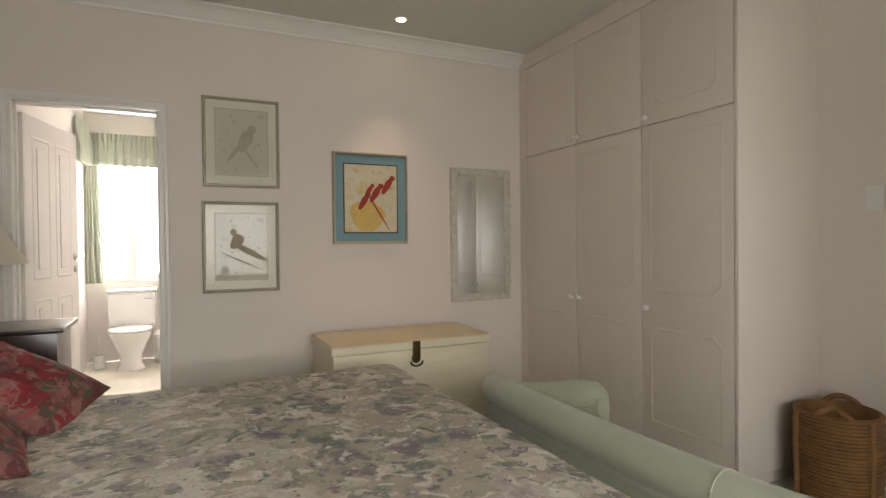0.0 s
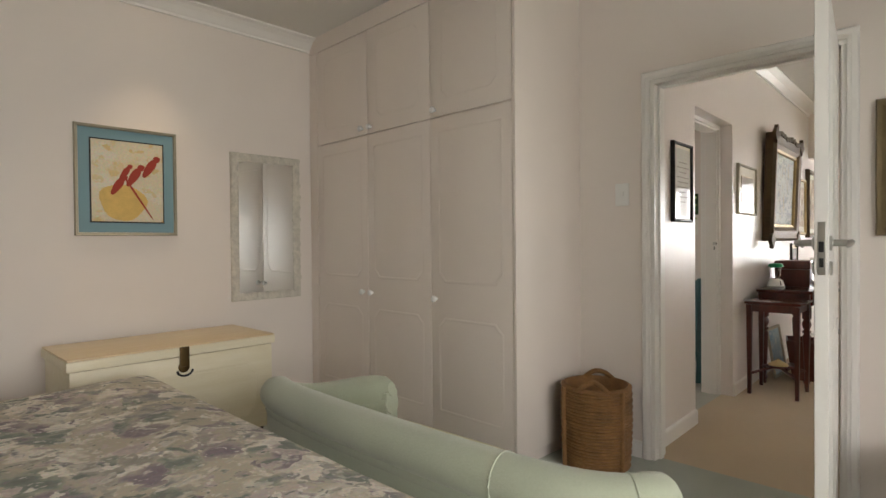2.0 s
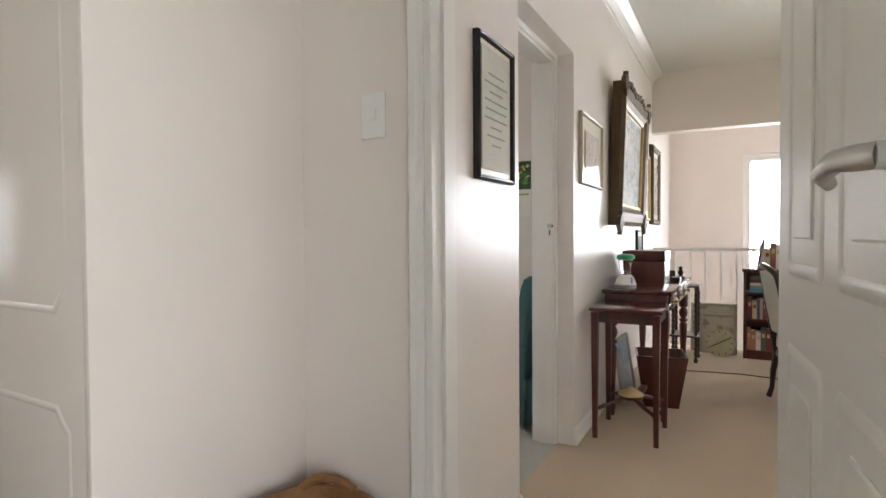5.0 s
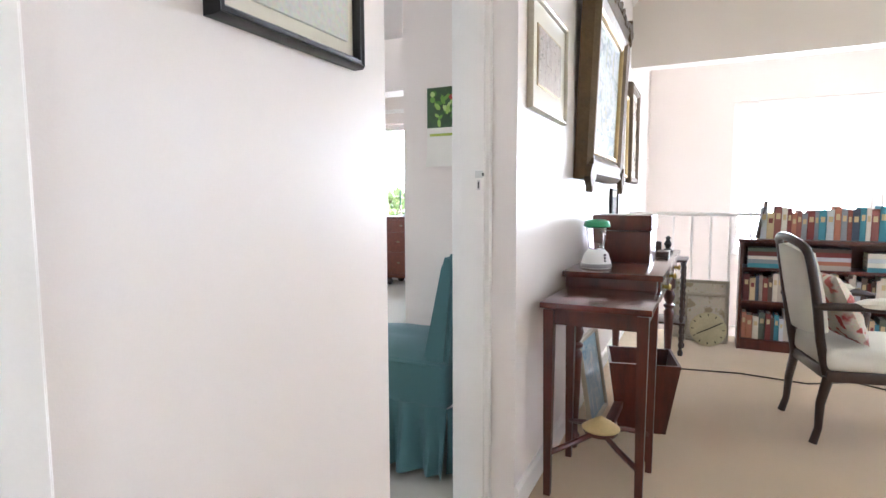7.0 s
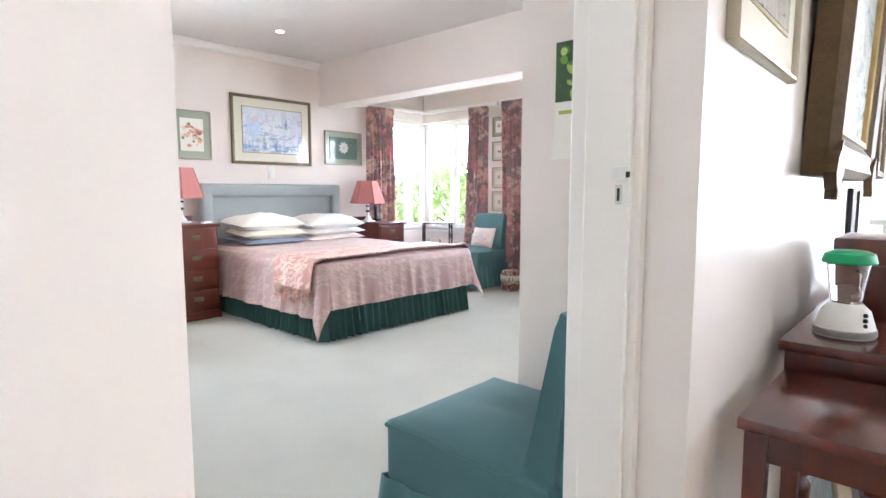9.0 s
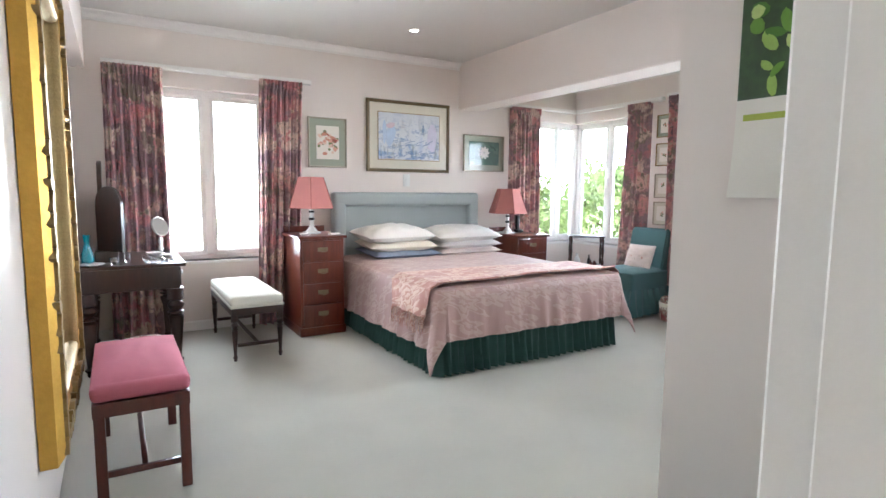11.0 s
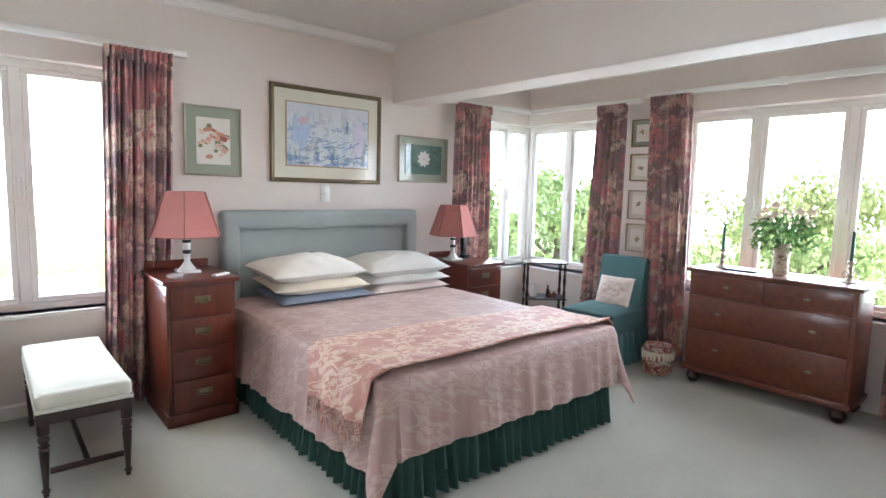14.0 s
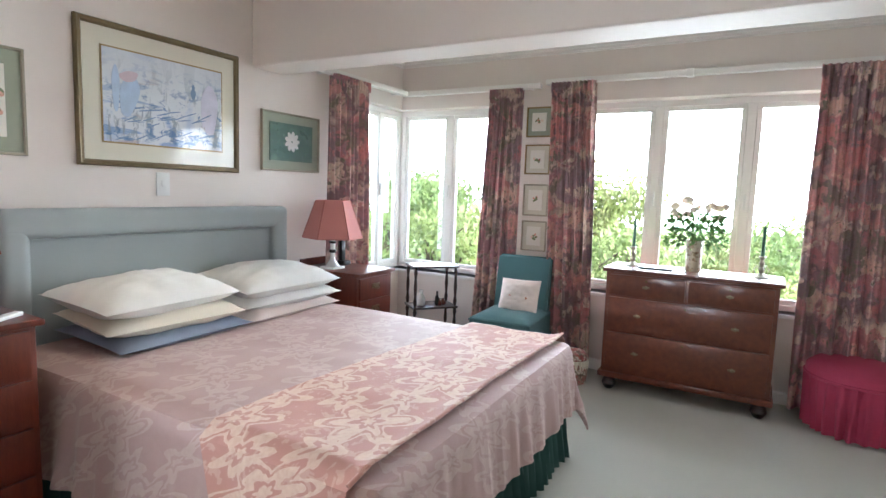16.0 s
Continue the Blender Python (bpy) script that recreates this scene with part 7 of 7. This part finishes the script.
# ---- main bedroom: slipper chairs ----
def slipper_chair(m, label):
    t = thing("slipper_chair", m, label, "chair", "teal slipper chairs")
    part("seat", box(-0.27, -0.31, 0.27, 0.27, 0.28, 0.465, 0.03, 4), TEAL, t)
    part("seat_crown", moved(pillow_bm(0.53, 0.58, 0.075, 12, n=14), pose(0, -0.015, 0.46)), TEAL, t)
    part("seat_piping", tube([(-0.265, -0.305, 0.447), (0.265, -0.305, 0.447), (0.266, 0.26, 0.447), (-0.266, 0.26, 0.447), (-0.265, -0.305, 0.447)], 0.008, 6), TEAL, t)
    prof = [(0.15, 0.36), (0.255, 0.85), (0.275, 0.885), (0.305, 0.885), (0.32, 0.85), (0.27, 0.36)]
    bk_ = extrude_profile(prof, -0.255, 0.255, "x")
    bmesh.ops.bevel(bk_, geom=bk_.edges[:], offset=0.016, segments=3, affect="EDGES")
    part("backrest", bk_, TEAL, t)
    part("skirt", pleated_skirt([(-0.272, 0.29), (-0.272, -0.312), (0.272, -0.312), (0.272, 0.29)], 0.03, 0.29, 0.03, 17), TEAL, t, "pleated teal skirt")
    part("skirt_back", pleated_skirt([(0.275, 0.29), (-0.275, 0.29)], 0.03, 0.29, 0.03, 6), TEAL, t)
    for sx in (-1, 1):
        for sy in (-1, 1):
            part("foot", lathe([(0.018, 0.001), (0.024, 0.02), (0.02, 0.12)], 10, (sx * 0.22, sy * 0.22, 0)), DARKWOOD, t)
    return t


slipper_chair(pose(5.40, 2.315, 0, 0, 0, 180), "teal slipper chair with a pleated skirt against the wall")
slipper_chair(pose(9.235, 5.61, 0, 0, 0, -86) @ Matrix.Diagonal((0.86, 1, 0.99, 1)), "teal slipper chair with a pleated skirt near the window")
cc = thing("cushion", pose(9.30, 5.585, 0.575, 0, 0, -84) @ pose(0, 0, 0, 66, 0, 0), "cream cushion with a small flower spray", "cushion")
part("cover", pillow_bm(0.31, 0.29, 0.12, 31), LINEN_P, cc)
for k in range(6):
    part("embroidered_flower", moved(blob(-0.06 + 0.025 * k, 0.03 * math.sin(k * 2), 0.012, 0.01, 0, 0, 0.003, 8), pose(0, 0, 0.055, -90, 0, 0)), fcol[k % 5], cc)

# ---- main bedroom: what-not stand ----
wn_ = thing("tiered_stand", pose(9.38, 6.42, 0, 0, 0, -40), "small dark tiered stand with turned posts", "stand")
for z in (0.1, 0.38, 0.725):
    part("shelf", box(-0.2, -0.13, z, 0.2, 0.13, z + 0.018, 0.005), DARKWOOD, wn_)
for sx in (-1, 1):
    for sy in (-1, 1):
        for z0, z1 in ((0.001, 0.1), (0.118, 0.38), (0.398, 0.725)):
            hh = z1 - z0
            part("post", lathe([(0.01, z0), (0.017, z0 + hh * 0.12), (0.01, z0 + hh * 0.25), (0.016, z0 + hh * 0.5), (0.01, z0 + hh * 0.75), (0.017, z0 + hh * 0.88), (0.01, z1)], 10, (sx * 0.178, sy * 0.108, 0)), DARKWOOD, wn_)
for k, (dx, r, h_, mt) in enumerate(((-0.1, 0.04, 0.13, PORCELAIN), (0.02, 0.025, 0.06, CHERRY), (0.1, 0.03, 0.05, CHERRY), (0.0, 0.02, 0.12, BLACKMETAL))):
    o = thing("ornament", pose(9.36 + dx * 0.75, 6.40 - dx * 0.65 - 0.05 * (k % 2), 0.399), "small china or wooden ornament on the stand", "ornament", "stand ornaments")
    part("body", lathe([(r * 0.8, 0), (r, h_ * 0.2), (r * 0.9, h_ * 0.5), (r * 0.35, h_ * 0.8), (r * 0.5, h_)], 14), mt, o)

# ---- main bedroom: chest of drawers and what stands on it ----
cd = thing("chest_of_drawers", pose(9.475, 4.405, 0, 0, 0, -90), "brown wooden chest of drawers on bun feet", "chest of drawers")
part("carcass", box(-0.525, -0.19, 0.1, 0.525, 0.19, 0.85, 0.004), OAKISH, cd)
part("top", box(-0.55, -0.215, 0.85, 0.55, 0.195, 0.878, 0.008), OAKISH, cd)
part("plinth", box(-0.545, -0.21, 0.095, 0.545, 0.19, 0.135, 0.01), OAKISH, cd)
for x0, x1, z0, z1 in ((-0.5, -0.01, 0.69, 0.835), (0.01, 0.5, 0.69, 0.835), (-0.5, 0.5, 0.44, 0.675), (-0.5, 0.5, 0.155, 0.425)):
    d = part("drawer", box(x0, -0.204, z0, x1, -0.186, z1, 0.005), OAKISH, cd)
    for hx in ([(x0 + x1) / 2] if x1 - x0 < 0.6 else [-0.3, 0.3]):
        part("pull", moved(join(lathe([(0.013, 0), (0.013, 0.002), (0.005, 0.004), (0.005, 0.01)], 12), box(-0.022, -0.007, 0.001, 0.022, 0.007, 0.004, 0.002)), pose(hx, -0.204, (z0 + z1) / 2, 90, 0, 0)), OLD_BRASS, d, "small brass pull")
    part("keyhole", moved(lathe([(0.008, 0), (0.008, 0.002)], 10), pose((x0 + x1) / 2, -0.204, z1 - 0.03, 90, 0, 0)), BRASS_DARK, d)
for sx in (-1, 1):
    for sy in (-1, 1):
        part("bun_foot", lathe([(0.025, 0.001), (0.035, 0.012), (0.05, 0.04), (0.042, 0.07), (0.03, 0.085), (0.04, 0.097)], 18, (sx * 0.47, sy * 0.15, 0)), DARKWOOD, cd)
for y in (4.80, 3.99):
    k = thing("candlestick", pose(9.50, y, 0.879), "ornate silver candlestick with a green candle", "candlestick", "candlesticks")
    part("stem", lathe([(0.05, 0), (0.052, 0.006), (0.03, 0.016), (0.012, 0.03), (0.02, 0.05), (0.01, 0.07), (0.018, 0.095), (0.009, 0.115), (0.024, 0.135), (0.02, 0.14)], 18), SILVER, k)
    for s in (-1, 1):
        part("scroll", tube([(0, s * 0.03, 0.02), (0, s * 0.045, 0.05), (0, s * 0.025, 0.08), (0, s * 0.012, 0.06)], 0.005, 6), SILVER, k)
    part("candle", lathe([(0.0115, 0.138), (0.009, 0.33), (0.004, 0.335)], 14), mat("green_wax", hexc("3f6b52"), 0.5, 0.05, 6, 0, 90), k, "slim dark green candle")
vs = thing("flower_vase", pose(9.50, 4.40, 0.879), "cream patterned vase of pale roses", "vase of flowers")
part("vase", lathe([(0.048, 0), (0.052, 0.01), (0.05, 0.1), (0.055, 0.2), (0.058, 0.215), (0.05, 0.213), (0.045, 0.02)], 24), floral("vase_print", hexc("ddd3bd"), [hexc("a98f74"), hexc("c9b79a"), hexc("8f7a62")], 26.0, 0.5, 0.35), vs)
rnd = random.Random(21)
LEAF = mat("rose_leaf", hexc("6d9350"), 0.6, 0.25, 12, 0.1, 80)
ROSE = mat("pale_rose_petals", hexc("ecdcc8"), 0.8, 0.1, 20, 0.1, 90)
stems, leaves = None, bmesh.new()
def petal_ball(bm, c, r):
    for k in range(16):
        a, e = k * 2.4, -0.2 + 1.6 * (k / 16)
        d = Vector((math.cos(a) * math.cos(e), math.sin(a) * math.cos(e), math.sin(e)))
        s = d.orthogonal().normalized()
        u = d.cross(s)
        o = Vector(c) + d * r * 0.62
        pts = [o + s * r * 0.55, o + u * r * 0.55 + d * r * 0.18, o - s * r * 0.55, o - u * r * 0.5 + d * r * 0.05]
        bm.faces.new([bm.verts.new(p) for p in pts])
    bmesh.ops.create_icosphere(bm, subdivisions=1, radius=r * 0.62, matrix=Matrix.Translation(c))
heads = []
for k in range(19):
    a, r = k * 2.4, 0.035 + 0.13 * math.sqrt(k / 19)
    z = 0.46 - 0.9 * r * r * 4 + rnd.uniform(-0.04, 0.07)
    tip = (r * math.cos(a), 1.15 * r * math.sin(a), z)
    heads.append(tip)
    stems = tube([(0.01 * math.cos(a), 0.01 * math.sin(a), 0.16), (r * 0.4 * math.cos(a), r * 0.4 * math.sin(a), 0.28), tip], 0.0025, 5, stems)
    one = bmesh.new()
    petal_ball(one, tip, rnd.uniform(0.03, 0.042) if k % 4 else 0.02)
    part("rose", one, ROSE, vs)
for k in range(560):
    a, r = rnd.uniform(0, 6.28), 0.16 * math.sqrt(rnd.random())
    c = Vector((r * math.cos(a), 1.15 * r * math.sin(a), rnd.uniform(0.21, 0.42) - r * 0.25))
    q = Euler((rnd.uniform(-1, 1), rnd.uniform(-1, 1), a)).to_matrix()
    l = rnd.uniform(0.025, 0.05)
    leaves.faces.new([leaves.verts.new(c + q @ Vector(p)) for p in ((0, 0, 0), (l * 0.5, l * 0.32, 0.004), (l, 0, -0.006), (l * 0.5, -l * 0.32, 0.004))])
part("stems", stems, LEAF, vs)
part("foliage", leaves, LEAF, vs, "dark green rose leaves", smooth=False)
tr = thing("tray", pose(9.44, 4.63, 0.879, 0, 0, 4), "flat dark tray on the chest of drawers", "tray")
part("plate", box(-0.07, -0.11, 0, 0.07, 0.11, 0.012, 0.005), BLACKFRAME, tr)

# ---- main bedroom: pouf, downlight ----
pf = thing("pouf", pose(9.43, 3.42, 0), "round cerise pouf with a pleated skirt", "pouf")
part("seat", lathe([(0.27, 0.33), (0.285, 0.35), (0.28, 0.385), (0.24, 0.42), (0.12, 0.435), (0.02, 0.437)], 36), CERISE, pf)
part("piping", lathe([(0.284, 0.328), (0.293, 0.335), (0.293, 0.345), (0.284, 0.35)], 36), CERISE, pf)
part("skirt", pleated_skirt([(0.285 * math.cos(-a), 0.285 * math.sin(-a)) for a in [2 * math.pi * k / 36 for k in range(36)]], 0.012, 0.34, 0.02, 26, True), CERISE, pf, "pleated cerise skirt")
downlight(6.92, 6.09, R2_C)

# ---- garden ----
GRASS = mat("lawn_grass", hexc("8c9555"), 0.95, 0.15, 0.3, 0.3, 8)
BARK = mat("tree_bark", hexc("5a4a3a"), 0.9, 0.25, 6, 0.6, 30)
LEAFM = [mat("tree_leaf_%d" % k, hexc(h), 0.6, 0.3, 3, 0.1, 60, spread=0.1) for k, h in enumerate(("9aa765", "a9b06c", "879959"))]
gr = bmesh.new()
bmesh.ops.create_grid(gr, x_segments=40, y_segments=40, size=400, matrix=Matrix.Translation((40, 20, -3.3)))
for v in gr.verts:
    d = math.hypot(v.co.x - 8, v.co.y - 4)
    v.co.z += max(0, d - 60) * 0.008 * (0.6 + 0.5 * noise.noise(Vector((v.co.x * 0.01, v.co.y * 0.01, 2))))
setting("ground", gr, GRASS, "sloping green garden and hillside below the house")


def tree(x, y, z, height, spread_, leaves_n, mt, seed, leaf=0.16):
    rnd = random.Random(seed)
    t = thing("tree", pose(x, y, z), "leafy garden tree seen through the window", "tree", "garden trees")
    tr_ = tube([(0, 0, 0), (0.05, 0.02, height * 0.3), (-0.04, 0.05, height * 0.55), (0.02, 0, height * 0.85)], [height * 0.035, height * 0.028, height * 0.02, height * 0.006], 9)
    centres = []
    for k in range(16):
        a, zz = k * 2.4 + rnd.uniform(-0.3, 0.3), height * rnd.uniform(0.35, 0.92)
        r = spread_ * rnd.uniform(0.4, 1.0) * (1.15 - 0.55 * abs(zz / height - 0.62) * 2)
        tip = Vector((r * math.cos(a), r * math.sin(a), zz + r * 0.25))
        tr_ = tube([(0, 0, zz * 0.75), tuple(tip * 0.55 + Vector((0, 0, zz * 0.4))), tuple(tip)], [height * 0.013, height * 0.008, height * 0.002], 6, tr_)
        centres += [(tip, spread_ * rnd.uniform(0.25, 0.42)), (tip * 0.6 + Vector((0, 0, zz * 0.42)), spread_ * rnd.uniform(0.22, 0.36))]
    part("trunk", tr_, BARK, t)
    verts, faces = [], []
    for k in range(leaves_n):
        c, r = centres[rnd.randrange(len(centres))]
        d = Vector((rnd.gauss(0, 1), rnd.gauss(0, 1), rnd.gauss(0, 0.8))).normalized() * r * rnd.random() ** 0.4
        p = c + d
        q = Euler((rnd.uniform(0, 3.1), rnd.uniform(0, 3.1), rnd.uniform(0, 6.2))).to_matrix()
        l = leaf * rnd.uniform(0.6, 1.3)
        i = len(verts)
        verts += [tuple(p + q @ Vector(o)) for o in ((-l / 2, 0, 0), (0, l * 0.3, l * 0.06), (l / 2, 0, 0), (0, -l * 0.3, l * 0.06))]
        faces.append((i, i + 1, i + 2, i + 3))
    me = bpy.data.meshes.new("crown")
    me.from_pydata(verts, [], faces)
    me.materials.append(mt)
    o = new("crown", me)
    o.parent = t
    return t


for k, (x, y, h_, s, n, lf) in enumerate(((13.4, 8.8, 4.3, 1.3, 5200, 0.12), (15.2, 7.6, 3.4, 1.3, 4600, 0.12), (12.9, 10.4, 5.0, 1.5, 5200, 0.12), (19.5, 6.6, 2.7, 1.7, 5200, 0.14), (21.0, 4.4, 2.6, 1.8, 5200, 0.15), (25.0, 2.2, 3.5, 2.0, 4600, 0.17), (22.5, 8.5, 3.6, 2.2, 5200, 0.19), (32, 0.2, 3.9, 2.7, 5200, 0.22), (36, 22, 5.0, 3.2, 5200, 0.27), (30, 4.6, 3.1, 3.0, 5200, 0.24), (38, 13, 5.0, 4.0, 5200, 0.32), (18, 13, 5.0, 2.3, 4600, 0.19))):
    tree(x, y, -3.3, h_, s, n, LEAFM[k % 3], 40 + k, lf)

# ---- glowing panels standing in for overcast sky outside bathroom and stair windows ----
SKY_GLOW = emit("white_sky_glow", (1.0, 1.0, 1.0), 4.0)
setting("backdrop_north", box(-5.0, 10.0, -3.2, 4.0, 10.05, 7.0), SKY_GLOW, "glowing white panel standing in for sky beyond the bathroom window")
setting("backdrop_east", box(13.0, -9.0, -3.2, 13.05, 2.2, 8.0), SKY_GLOW, "glowing white panel standing in for sky beyond the stair window")
# Added glowing panels: overexposed haze past the garden, also brightens glass reflections.
PALE_GLOW = emit("pale_haze_glow", (0.97, 1.0, 0.98), 6.0)
setting("backdrop_far_east", box(90.0, -70.0, -4.0, 90.5, 90.0, 16.0), PALE_GLOW, "glowing pale panel standing in for haze beyond the garden")
setting("backdrop_far_north", box(-30.0, 90.2, -4.0, 89.5, 90.7, 16.0), PALE_GLOW, "glowing pale panel standing in for haze beyond the garden")
